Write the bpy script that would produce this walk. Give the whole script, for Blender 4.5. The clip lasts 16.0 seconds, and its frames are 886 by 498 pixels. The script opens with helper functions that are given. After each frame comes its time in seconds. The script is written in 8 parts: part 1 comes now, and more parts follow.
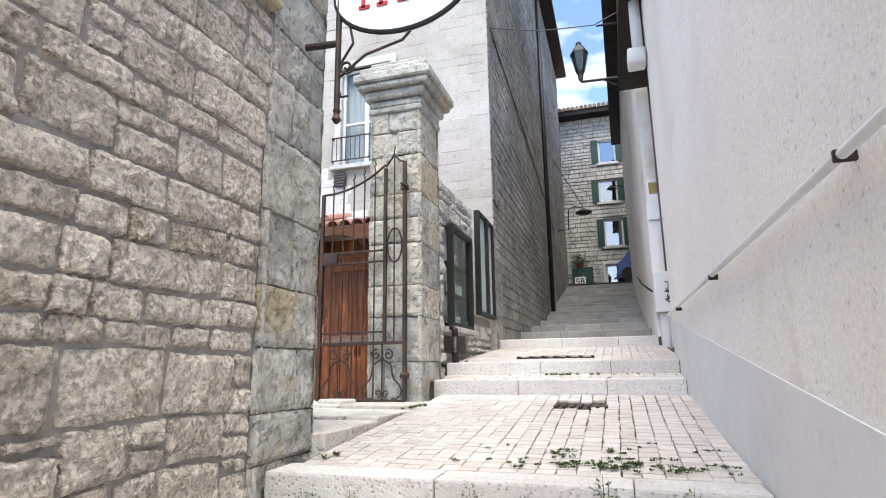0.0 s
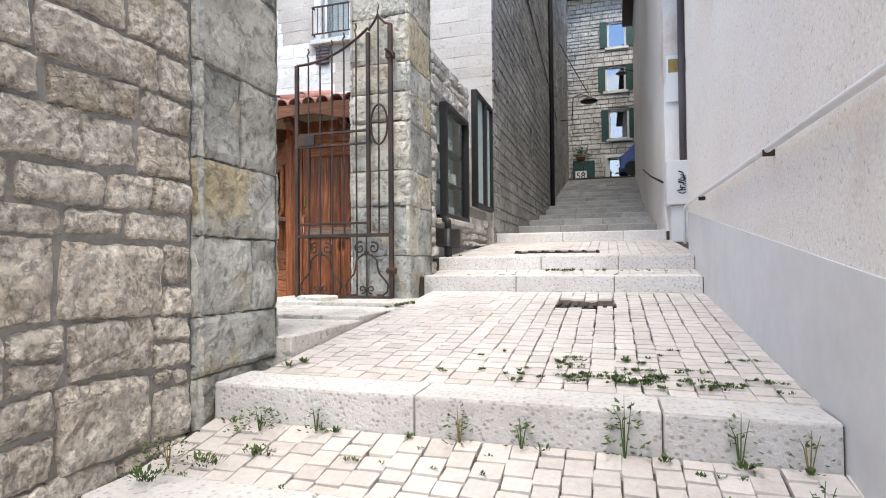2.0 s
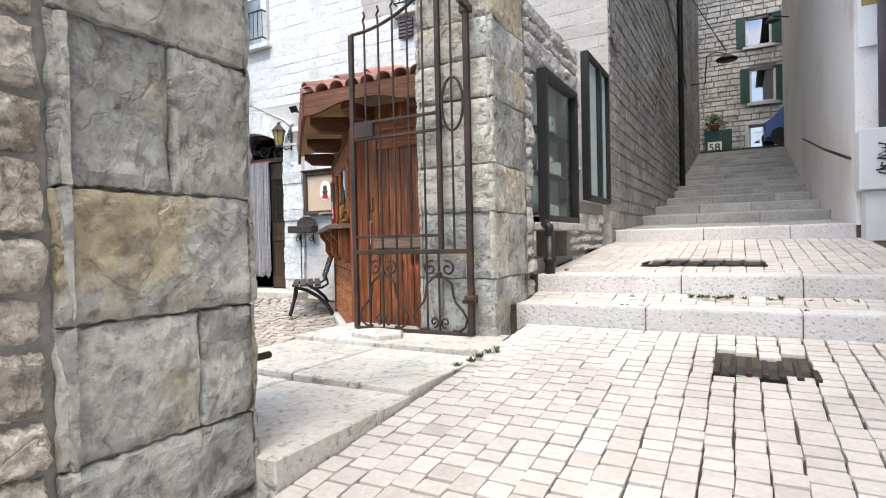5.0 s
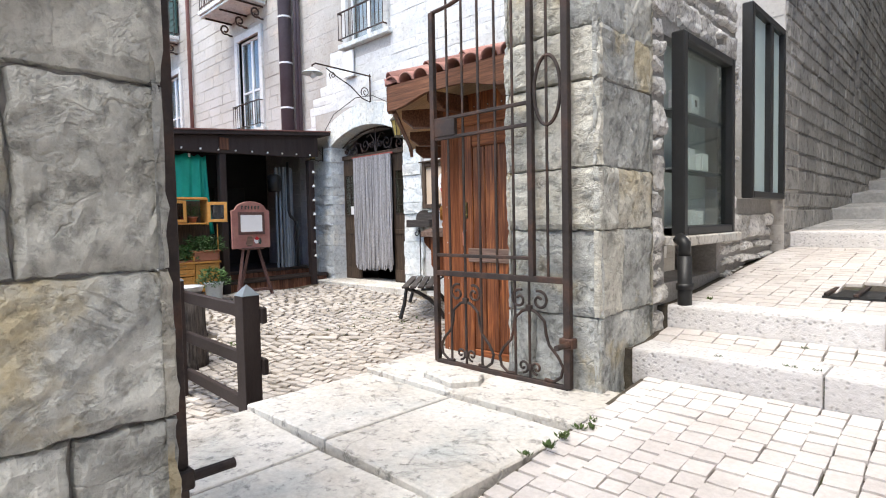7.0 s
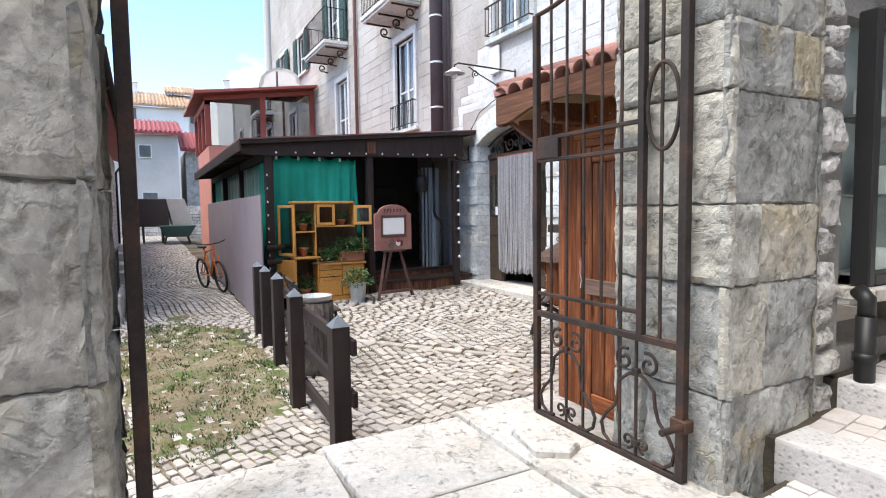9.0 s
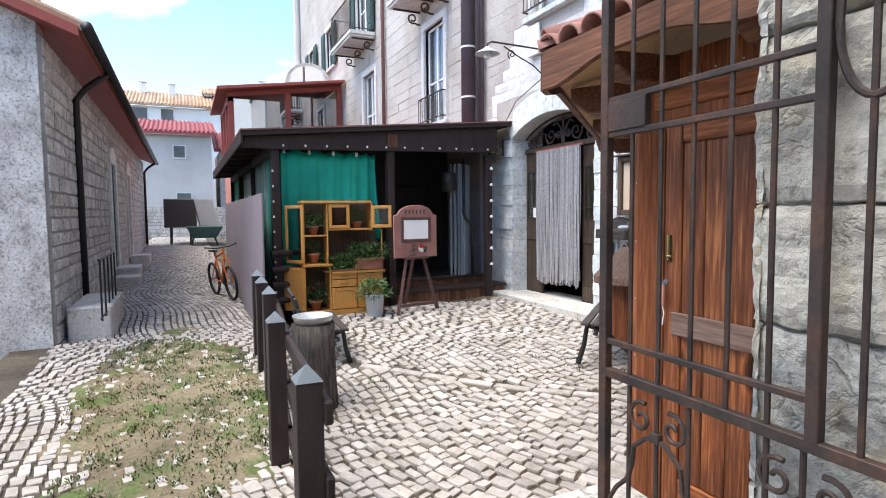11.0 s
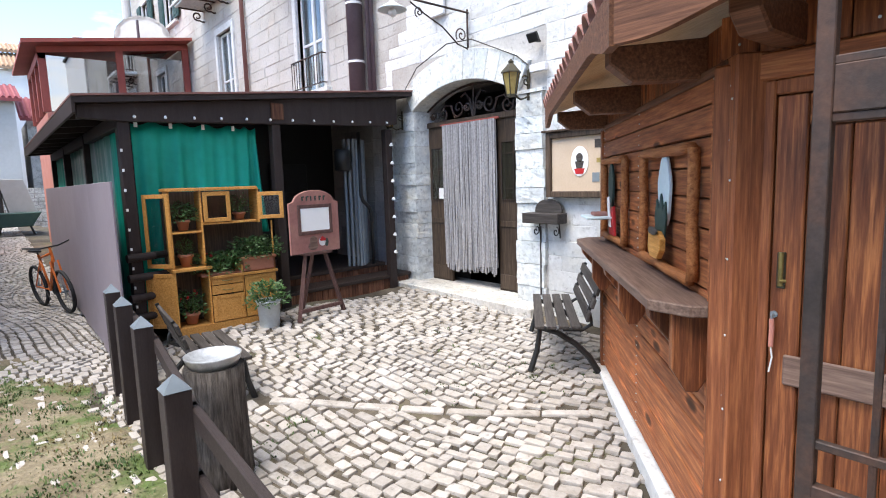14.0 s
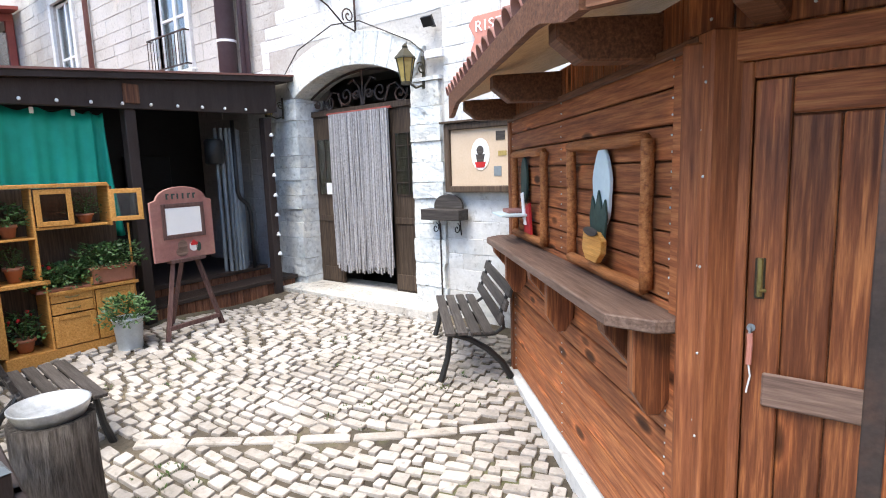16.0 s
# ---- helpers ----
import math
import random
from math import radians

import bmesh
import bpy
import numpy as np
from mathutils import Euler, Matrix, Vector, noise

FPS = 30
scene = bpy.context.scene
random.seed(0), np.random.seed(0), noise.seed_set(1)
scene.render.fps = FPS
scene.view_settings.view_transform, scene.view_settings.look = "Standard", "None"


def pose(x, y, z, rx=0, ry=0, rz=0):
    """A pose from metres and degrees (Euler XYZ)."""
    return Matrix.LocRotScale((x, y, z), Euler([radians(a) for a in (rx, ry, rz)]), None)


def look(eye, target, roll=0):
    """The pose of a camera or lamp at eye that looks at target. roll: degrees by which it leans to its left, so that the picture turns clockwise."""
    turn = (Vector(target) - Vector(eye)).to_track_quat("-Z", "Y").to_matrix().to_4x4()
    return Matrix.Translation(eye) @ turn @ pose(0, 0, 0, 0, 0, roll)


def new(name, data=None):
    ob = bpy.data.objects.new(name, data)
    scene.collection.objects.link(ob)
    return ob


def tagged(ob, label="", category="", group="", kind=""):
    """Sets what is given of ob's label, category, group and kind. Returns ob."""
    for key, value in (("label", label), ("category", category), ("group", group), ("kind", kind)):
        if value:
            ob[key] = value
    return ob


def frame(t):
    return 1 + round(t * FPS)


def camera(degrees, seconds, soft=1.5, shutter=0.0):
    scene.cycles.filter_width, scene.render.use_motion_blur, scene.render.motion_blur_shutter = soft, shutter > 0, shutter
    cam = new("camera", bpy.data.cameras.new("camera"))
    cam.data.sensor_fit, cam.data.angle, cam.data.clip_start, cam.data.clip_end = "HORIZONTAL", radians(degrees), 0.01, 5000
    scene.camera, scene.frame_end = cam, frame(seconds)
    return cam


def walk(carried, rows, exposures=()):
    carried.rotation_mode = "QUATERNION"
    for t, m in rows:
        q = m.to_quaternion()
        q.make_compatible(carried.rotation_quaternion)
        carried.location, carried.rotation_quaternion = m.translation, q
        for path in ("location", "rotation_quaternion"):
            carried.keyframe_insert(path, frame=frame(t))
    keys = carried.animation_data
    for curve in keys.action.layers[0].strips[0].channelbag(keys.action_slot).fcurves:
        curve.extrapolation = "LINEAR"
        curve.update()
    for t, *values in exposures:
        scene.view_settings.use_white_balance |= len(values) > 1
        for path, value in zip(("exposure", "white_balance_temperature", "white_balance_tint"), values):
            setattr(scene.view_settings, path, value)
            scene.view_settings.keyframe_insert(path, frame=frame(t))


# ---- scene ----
cam = camera(77.2, 16.0, 1.05)
PATH = [
    (0, (0.002, -0.021, 1.544), (-0.577, 1.847, 1.961), -0.8),
    (0.5, (-0.013, 0.037, 1.482), (-0.586, 1.93, 1.776), -0.7),
    (1, (-0.013, 0.102, 1.453), (-0.579, 2.011, 1.64), -0.5),
    (1.5, (-0.106, 0.347, 1.404), (-0.676, 2.261, 1.51), -0.4),
    (2, (-0.15, 0.668, 1.545), (-0.737, 2.58, 1.591), -0.5),
    (2.5, (-0.07, 0.896, 1.576), (-0.699, 2.795, 1.578), -1.1),
    (3, (-0.173, 1.173, 1.669), (-0.869, 3.048, 1.641), -1.6),
    (3.5, (-0.183, 1.358, 1.77), (-0.954, 3.203, 1.737), -2.0),
    (4, (-0.215, 1.542, 1.811), (-1.054, 3.357, 1.788), -1.9),
    (4.2, (-0.297, 1.647, 1.801), (-1.158, 3.452, 1.782), -1.7),
    (6.5, (-0.508, 2.762, 2.151), (-1.766, 4.315, 2.068), -1.3),
    (7, (-0.546, 2.995, 2.175), (-1.938, 4.427, 2.078), -1.2),
    (7.5, (-0.682, 3.222, 2.369), (-2.201, 4.519, 2.263), -0.9),
    (8, (-0.643, 3.427, 2.426), (-2.272, 4.583, 2.313), -0.7),
    (8.5, (-0.562, 3.552, 2.463), (-2.265, 4.592, 2.339), -0.7),
    (9, (-0.577, 3.624, 2.46), (-2.331, 4.576, 2.322), -0.8),
    (9.5, (-0.757, 3.71, 2.438), (-2.55, 4.584, 2.289), -0.8),
    (9.7, (-0.88, 3.768, 2.437), (-2.689, 4.61, 2.291), -0.8),
    (11.8, (-2.164, 4.407, 2.527), (-3.97, 5.261, 2.413), -0.5),
    (12, (-2.334, 4.388, 2.569), (-4.099, 5.321, 2.45), -0.4),
    (12.5, (-2.551, 4.385, 2.612), (-4.222, 5.474, 2.466), -0.8),
    (13, (-2.714, 4.327, 2.632), (-4.303, 5.527, 2.448), -1.2),
    (13.5, (-2.789, 4.271, 2.636), (-4.335, 5.521, 2.418), -1.5),
    (14, (-2.852, 4.215, 2.632), (-4.387, 5.473, 2.388), -1.8),
    (14.5, (-2.932, 4.244, 2.607), (-4.451, 5.517, 2.347), -1.8),
    (15, (-3.046, 4.371, 2.628), (-4.508, 5.709, 2.359), -1.9),
    (15.5, (-3.171, 4.441, 2.627), (-4.523, 5.888, 2.35), -2.0),
    (16, (-3.327, 4.426, 2.649), (-4.556, 5.978, 2.367), -1.9),
]
walk(cam, [(t, look(eye, target, roll)) for t, eye, target, roll in PATH], [(0, 2.0, 7000, 9), (4, 2.0, 7000, 9), (7, 2.03, 7000, 9), (9, 2.0, 6850, 9), (13, 2.13, 6700, 9), (15, 2.2, 6800, 9), (16, 2.3, 6850, 9)])

# ---- light ----
world = bpy.data.worlds.new("sky")
scene.world = world
world.use_nodes = True
wn, wl = world.node_tree.nodes, world.node_tree.links
wn.clear()
sky = wn.new("ShaderNodeTexSky")
sky.sky_type, sky.sun_disc = "NISHITA", False
SUN_EL, SUN_AZ = radians(65), radians(174)
sky.sun_elevation, sky.sun_rotation = SUN_EL, SUN_AZ
sky.air_density, sky.dust_density, sky.ozone_density = .7, .0, 3.5
wt = wn.new("ShaderNodeTexCoord")
wmap = wn.new("ShaderNodeMapping")
wmap.inputs["Scale"].default_value = (1.0, 1.0, 2.6)
wnoise = wn.new("ShaderNodeTexNoise")
wnoise.inputs["Scale"].default_value, wnoise.inputs["Detail"].default_value = 2.3, 8
wnoise.inputs["Roughness"].default_value = 0.55
wramp = wn.new("ShaderNodeValToRGB")
wramp.color_ramp.elements[0].position, wramp.color_ramp.elements[1].position = 0.50, 0.64
wmix = wn.new("ShaderNodeMix")
wmix.data_type = "RGBA"
wmix.inputs[7].default_value = (4.3, 4.4, 4.6, 1)
wback = wn.new("ShaderNodeBackground")
wback.inputs["Strength"].default_value = 0.135
wout = wn.new("ShaderNodeOutputWorld")
wl.new(wt.outputs["Generated"], wmap.inputs["Vector"])
wl.new(wmap.outputs["Vector"], wnoise.inputs["Vector"])
wl.new(wnoise.outputs["Fac"], wramp.inputs["Fac"])
wl.new(wramp.outputs["Color"], wmix.inputs[0])
wl.new(sky.outputs["Color"], wmix.inputs[6])
wl.new(wmix.outputs[2], wback.inputs["Color"])
wl.new(wback.outputs["Background"], wout.inputs["Surface"])
sun_data = bpy.data.lights.new("sun", "SUN")
sun_data.energy, sun_data.angle, sun_data.color = 1.7, radians(44), (1.0, 0.96, 0.91)
sun = new("sun", sun_data)
sun_dir = Vector((math.sin(SUN_AZ) * math.cos(SUN_EL), math.cos(SUN_AZ) * math.cos(SUN_EL), math.sin(SUN_EL)))
sun.matrix_world = look(sun_dir * 60, (0, 0, 0))


# ---- materials ----
def mat(name, cols, rough=0.8, big=1.2, fine=14.0, bump=0.3, depth=0.012, vary=0.0, island=False, metal=0.0,
        stretch=None, local=False, spec=0.3, stain=None, grain=0.25, mid=0.5, crack=0.0, pits=None, speck=None, sharp=.2, tint=None):
    """A surface of two or three colours mixed by a broad noise, with fine grain, relief and, where asked, stains."""
    m = bpy.data.materials.new(name)
    m.use_nodes = True
    n, l = m.node_tree.nodes, m.node_tree.links
    b = n["Principled BSDF"]
    if local:
        src = n.new("ShaderNodeTexCoord").outputs["Object"]
    else:
        src = n.new("ShaderNodeNewGeometry").outputs["Position"]
    info = n.new("ShaderNodeObjectInfo")
    if stretch:
        mp = n.new("ShaderNodeMapping")
        mp.inputs["Scale"].default_value = stretch
        l.new(src, mp.inputs["Vector"])
        src = mp.outputs["Vector"]
    shift = n.new("ShaderNodeVectorMath")
    shift.operation = "ADD"
    sc = n.new("ShaderNodeVectorMath")
    sc.operation = "SCALE"
    sc.inputs["Scale"].default_value = 37.0 if (vary and not island) else 0.0
    cmb = n.new("ShaderNodeCombineXYZ")
    for k in range(3):
        l.new(info.outputs["Random"], cmb.inputs[k])
    l.new(cmb.outputs[0], sc.inputs[0])
    l.new(src, shift.inputs[0])
    l.new(sc.outputs[0], shift.inputs[1])
    src = shift.outputs[0]
    n1 = n.new("ShaderNodeTexNoise")
    n1.inputs["Scale"].default_value, n1.inputs["Detail"].default_value = big, 6
    n1.inputs["Roughness"].default_value = 0.6
    n2 = n.new("ShaderNodeTexNoise")
    n2.inputs["Scale"].default_value, n2.inputs["Detail"].default_value = fine, 7
    n2.inputs["Roughness"].default_value = 0.7
    for k in (n1, n2):
        l.new(src, k.inputs["Vector"])
    ramp = n.new("ShaderNodeValToRGB")
    e = ramp.color_ramp.elements
    e[0].position, e[1].position = .5 - sharp, .5 + sharp
    e[0].color, e[1].color = (*cols[0], 1), (*cols[-1], 1)
    if len(cols) > 2:
        k = e.new(mid)
        k.color = (*cols[1], 1)
    l.new(n1.outputs["Fac"], ramp.inputs["Fac"])
    col = ramp.outputs["Color"]
    if stain:
        c, s, lo, hi = stain
        n3 = n.new("ShaderNodeTexNoise")
        n3.inputs["Scale"].default_value, n3.inputs["Detail"].default_value = s, 7
        n3.inputs["Roughness"].default_value = 0.65
        l.new(src, n3.inputs["Vector"])
        r3 = n.new("ShaderNodeValToRGB")
        r3.color_ramp.elements[0].position, r3.color_ramp.elements[1].position = lo, hi
        l.new(n3.outputs["Fac"], r3.inputs["Fac"])
        mx = n.new("ShaderNodeMix")
        mx.data_type = "RGBA"
        mx.inputs[7].default_value = (*c, 1)
        l.new(r3.outputs["Color"], mx.inputs[0])
        l.new(col, mx.inputs[6])
        col = mx.outputs[2]
    if tint:
        tm = n.new("ShaderNodeMapRange")
        tm.inputs[1].default_value, tm.inputs[2].default_value, tm.inputs[4].default_value = .5, 1.0, .6
        l.new(info.outputs["Random"], tm.inputs[0])
        tx = n.new("ShaderNodeMix")
        tx.data_type = "RGBA"
        tx.inputs[7].default_value = (*tint, 1)
        l.new(tm.outputs[0], tx.inputs[0])
        l.new(col, tx.inputs[6])
        col = tx.outputs[2]
    hsv = n.new("ShaderNodeHueSaturation")
    val = n.new("ShaderNodeMapRange")
    val.inputs[1].default_value, val.inputs[2].default_value = 0.25, 0.75
    val.inputs[3].default_value, val.inputs[4].default_value = 1 - grain, 1 + grain
    l.new(n2.outputs["Fac"], val.inputs[0])
    v = val.outputs[0]
    if vary:
        rnd = n.new("ShaderNodeNewGeometry").outputs["Random Per Island"] if island else info.outputs["Random"]
        mr = n.new("ShaderNodeMapRange")
        mr.inputs[3].default_value, mr.inputs[4].default_value = 1 - vary, 1 + vary
        l.new(rnd, mr.inputs[0])
        mul = n.new("ShaderNodeMath")
        mul.operation = "MULTIPLY"
        l.new(v, mul.inputs[0])
        l.new(mr.outputs[0], mul.inputs[1])
        v = mul.outputs[0]
    height = n2.outputs["Fac"]
    if crack or pits:
        if crack:
            n4 = n.new("ShaderNodeTexNoise")
            n4.inputs["Scale"].default_value, n4.inputs["Detail"].default_value = fine * .12, 6
            n4.inputs["Distortion"].default_value = .6
            l.new(src, n4.inputs["Vector"])
            chain = ((n4.outputs["Fac"], "SUBTRACT", .5), (None, "ABSOLUTE", 0), (None, "MULTIPLY", 38.0), (None, "ADD", 0), (None, "MINIMUM", 1.0))
            low = 1 - crack
            mask = n.new("ShaderNodeMapRange")
            mask.inputs[1].default_value, mask.inputs[2].default_value = .46, .56
            l.new(n1.outputs["Fac"], mask.inputs[0])
        else:
            n4 = n.new("ShaderNodeTexVoronoi")
            n4.inputs["Scale"].default_value = pits[0]
            l.new(src, n4.inputs["Vector"])
            chain = ((n4.outputs["Distance"], "MULTIPLY", pits[1]), (None, "MINIMUM", 1.0))
            low = pits[2]
        cur = None
        for first, op, k in chain:
            q = n.new("ShaderNodeMath")
            q.operation = op
            l.new(first if first is not None else cur, q.inputs[0])
            q.inputs[1].default_value = k
            if op == "ADD":
                l.new(mask.outputs[0], q.inputs[1])
            cur = q.outputs[0]
        rng_ = n.new("ShaderNodeMapRange")
        rng_.inputs[3].default_value = low
        l.new(cur, rng_.inputs[0])
        mul2 = n.new("ShaderNodeMath")
        mul2.operation = "MULTIPLY"
        l.new(v, mul2.inputs[0])
        l.new(rng_.outputs[0], mul2.inputs[1])
        v = mul2.outputs[0]
        add = n.new("ShaderNodeMath")
        add.operation = "MULTIPLY_ADD"
        l.new(cur, add.inputs[0])
        add.inputs[1].default_value = .5
        l.new(height, add.inputs[2])
        height = add.outputs[0]
    if speck:
        n5 = n.new("ShaderNodeTexNoise")
        n5.inputs["Scale"].default_value, n5.inputs["Detail"].default_value = speck[0], 5
        n5.inputs["Roughness"].default_value = .62
        l.new(src, n5.inputs["Vector"])
        r5 = n.new("ShaderNodeMapRange")
        r5.inputs[1].default_value, r5.inputs[2].default_value, r5.inputs[3].default_value = speck[1], speck[2], speck[3]
        l.new(n5.outputs["Fac"], r5.inputs[0])
        m5 = n.new("ShaderNodeMath")
        m5.operation = "MULTIPLY"
        l.new(v, m5.inputs[0])
        l.new(r5.outputs[0], m5.inputs[1])
        v = m5.outputs[0]
        a5 = n.new("ShaderNodeMath")
        a5.operation = "ADD"
        l.new(r5.outputs[0], a5.inputs[0])
        l.new(height, a5.inputs[1])
        height = a5.outputs[0]
    l.new(v, hsv.inputs["Value"])
    l.new(col, hsv.inputs["Color"])
    l.new(hsv.outputs["Color"], b.inputs["Base Color"])
    b.inputs["Roughness"].default_value, b.inputs["Metallic"].default_value = rough, metal
    b.inputs["Specular IOR Level"].default_value = spec
    if bump:
        bp = n.new("ShaderNodeBump")
        bp.inputs["Strength"].default_value, bp.inputs["Distance"].default_value = bump, depth
        l.new(height, bp.inputs["Height"])
        l.new(bp.outputs["Normal"], b.inputs["Normal"])
    return m


def glass(name, tint=(0.85, 0.92, 0.95), rough=0.02, base=.05):
    m = bpy.data.materials.new(name)
    m.use_nodes = True
    n, l = m.node_tree.nodes, m.node_tree.links
    n.clear()
    out, mix = n.new("ShaderNodeOutputMaterial"), n.new("ShaderNodeMixShader")
    fr, tr, gl = n.new("ShaderNodeLayerWeight"), n.new("ShaderNodeBsdfTransparent"), n.new("ShaderNodeBsdfGlossy")
    pw, ml = n.new("ShaderNodeMath"), n.new("ShaderNodeMath")
    pw.operation, pw.inputs[1].default_value = "POWER", 4.0
    ml.operation, ml.inputs[1].default_value, ml.inputs[2].default_value = "MULTIPLY_ADD", .8 - base, base
    l.new(fr.outputs["Facing"], pw.inputs[0])
    l.new(pw.outputs[0], ml.inputs[0])
    tr.inputs["Color"].default_value = (*tint, 1)
    gl.inputs["Roughness"].default_value = rough
    l.new(ml.outputs[0], mix.inputs[0])
    l.new(tr.outputs[0], mix.inputs[1])
    l.new(gl.outputs[0], mix.inputs[2])
    l.new(mix.outputs[0], out.inputs["Surface"])
    return m


M_RUBBLE = mat("rubble_stone", [(.66, .58, .49), (.80, .725, .635), (.85, .79, .70)], .92, 2.2, 48, 1.0, .030, vary=.12, stain=((.52, .44, .33), 3.1, .56, .72), grain=.42, crack=.15, speck=(30, .40, .50, .66))
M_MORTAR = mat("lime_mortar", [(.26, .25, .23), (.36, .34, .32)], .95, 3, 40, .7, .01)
M_PILLAR = mat("grey_sandstone", [(.31, .31, .29), (.44, .445, .42), (.56, .555, .515)], .9, 2.4, 34, .8, .02, vary=.12, stain=((.44, .38, .26), 1.1, .56, .64), grain=.25, crack=.10, speck=(16, .36, .50, .62), sharp=.16, tint=(.47, .42, .32))
M_PALE = mat("pale_rubble", [(.38, .36, .33), (.56, .54, .51), (.68, .66, .63)], .92, 3, 44, .7, .014, crack=.3, vary=.16, grain=.3, speck=(28, .36, .48, .55), stain=((.2, .18, .16), 4, .6, .75))
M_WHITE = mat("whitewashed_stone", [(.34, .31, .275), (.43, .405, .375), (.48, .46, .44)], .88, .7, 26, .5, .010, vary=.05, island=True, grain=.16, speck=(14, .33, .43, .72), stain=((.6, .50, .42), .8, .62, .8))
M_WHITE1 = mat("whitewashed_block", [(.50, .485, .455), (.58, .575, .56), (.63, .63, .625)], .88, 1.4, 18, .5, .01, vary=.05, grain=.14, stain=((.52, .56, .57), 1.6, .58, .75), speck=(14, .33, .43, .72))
M_SURROUND = mat("pale_blue_grey_stone", [(.52, .55, .55), (.62, .64, .63), (.70, .67, .59)], .88, 2.0, 16, .8, .014, vary=.10, grain=.2, speck=(18, .34, .46, .7))
# Grey weathered stone, darkened further for the shade on the alley flank.
M_GREYWALL = mat("weathered_shade_toned_stone", [(.17, .163, .155), (.245, .235, .222), (.32, .31, .295)], .92, .6, 16, .7, .016, vary=.14, island=True, grain=.28, speck=(9, .36, .47, .5))
M_PLASTER = mat("rough_white_plaster", [(.76, .70, .655), (.84, .80, .77), (.87, .85, .83)], .92, .5, 60, .5, .012, grain=.16, stain=((.58, .45, .36), .45, .62, .78), speck=(34, .30, .40, .66))
M_DADO = mat("smooth_grey_render", [(.60, .605, .615), (.68, .685, .70), (.73, .735, .75)], .8, .9, 9, .12, .006, grain=.05, stain=((.42, .42, .44), 2, .66, .8))
M_KERB = mat("hammered_limestone", [(.50, .48, .47), (.60, .58, .57), (.65, .64, .63)], .85, 1.5, 30, .6, .02, vary=.04, grain=.12, pits=(34.0, 2.6, .58))
M_SETT = mat("white_limestone_sett", [(.44, .40, .375), (.53, .49, .465), (.58, .545, .52)], .82, 2.0, 40, .5, .008, vary=.06, grain=.14)
M_SETTJ = mat("white_limestone_setts", [(.44, .40, .375), (.53, .49, .465), (.58, .545, .52)], .82, 2.0, 40, .5, .008, vary=.06, island=True, grain=.14)
M_COB = mat("worn_cobble", [(.265, .235, .20), (.365, .33, .295), (.45, .415, .385)], .78, 3.1, 34, .5, .01, vary=.16, grain=.2, spec=.35, speck=(20, .32, .42, .7))
M_COBJ = mat("worn_cobbles", [(.265, .235, .20), (.365, .33, .295), (.45, .415, .385)], .78, 3.1, 34, .5, .01, vary=.16, island=True, grain=.2, spec=.35, speck=(20, .32, .42, .7))
M_DIRT = mat("joint_dirt", [(.04, .034, .026), (.085, .07, .052), (.16, .13, .092)], .98, 1.3, 22, .8, .02, stain=((.11, .12, .05), 1.1, .58, .72), grain=.4)
M_JOINT = mat("dark_joint_earth", [(.04, .034, .026), (.075, .062, .048), (.11, .095, .065)], .98, 1.3, 22, .8, .02, stain=((.05, .075, .025), 2.2, .55, .66), grain=.4)
M_SLAB = mat("threshold_slab", [(.44, .40, .35), (.55, .52, .475), (.62, .595, .56)], .85, 1.6, 30, .7, .016, vary=.06, grain=.22, stain=((.44, .45, .43), 1.4, .54, .7), crack=.2, speck=(15, .33, .43, .6))
# Darker copy of the step stone; the upper stair's shade is in its colour.
M_STEPGREY = mat("worn_shade_grey_step", [(.24, .235, .23), (.32, .315, .305), (.40, .39, .38)], .85, 1.5, 24, .5, .012, vary=.10, grain=.2)
M_VERGE = mat("dry_earth_verge", [(.11, .09, .055), (.18, .145, .092), (.27, .225, .15)], .98, 1.6, 26, .9, .02, stain=((.085, .12, .035), 1.5, .50, .60), grain=.45)
M_IRON = mat("rusty_wrought_iron", [(.03, .024, .022), (.05, .037, .033), (.10, .052, .036)], .62, 5, 50, .4, .003, metal=.4, grain=.3, spec=.4)
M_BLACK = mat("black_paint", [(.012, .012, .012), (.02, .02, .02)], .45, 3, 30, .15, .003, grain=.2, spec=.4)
M_BROWNP = mat("dark_brown_paint", [(.028, .020, .018), (.042, .032, .030)], .55, 2, 30, .25, .004, vary=.15, grain=.25, spec=.18, stretch=(1, 6, 1))


def wood(name, dark, midc, light, axis="x", rough=.6, vary=.2, fine=5.0, spec=.2, bump=.35, sharp=.2):
    s = {"x": (1.6, 30, 30), "y": (30, 1.6, 30), "z": (30, 30, 1.6)}[axis]
    return mat(name, [dark, midc, light], rough, 1.9, fine, bump, .004, vary=vary, local=True, stretch=s, spec=spec, grain=.3, stain=(tuple(c * .8 for c in dark), .55, .66, .74), sharp=sharp)


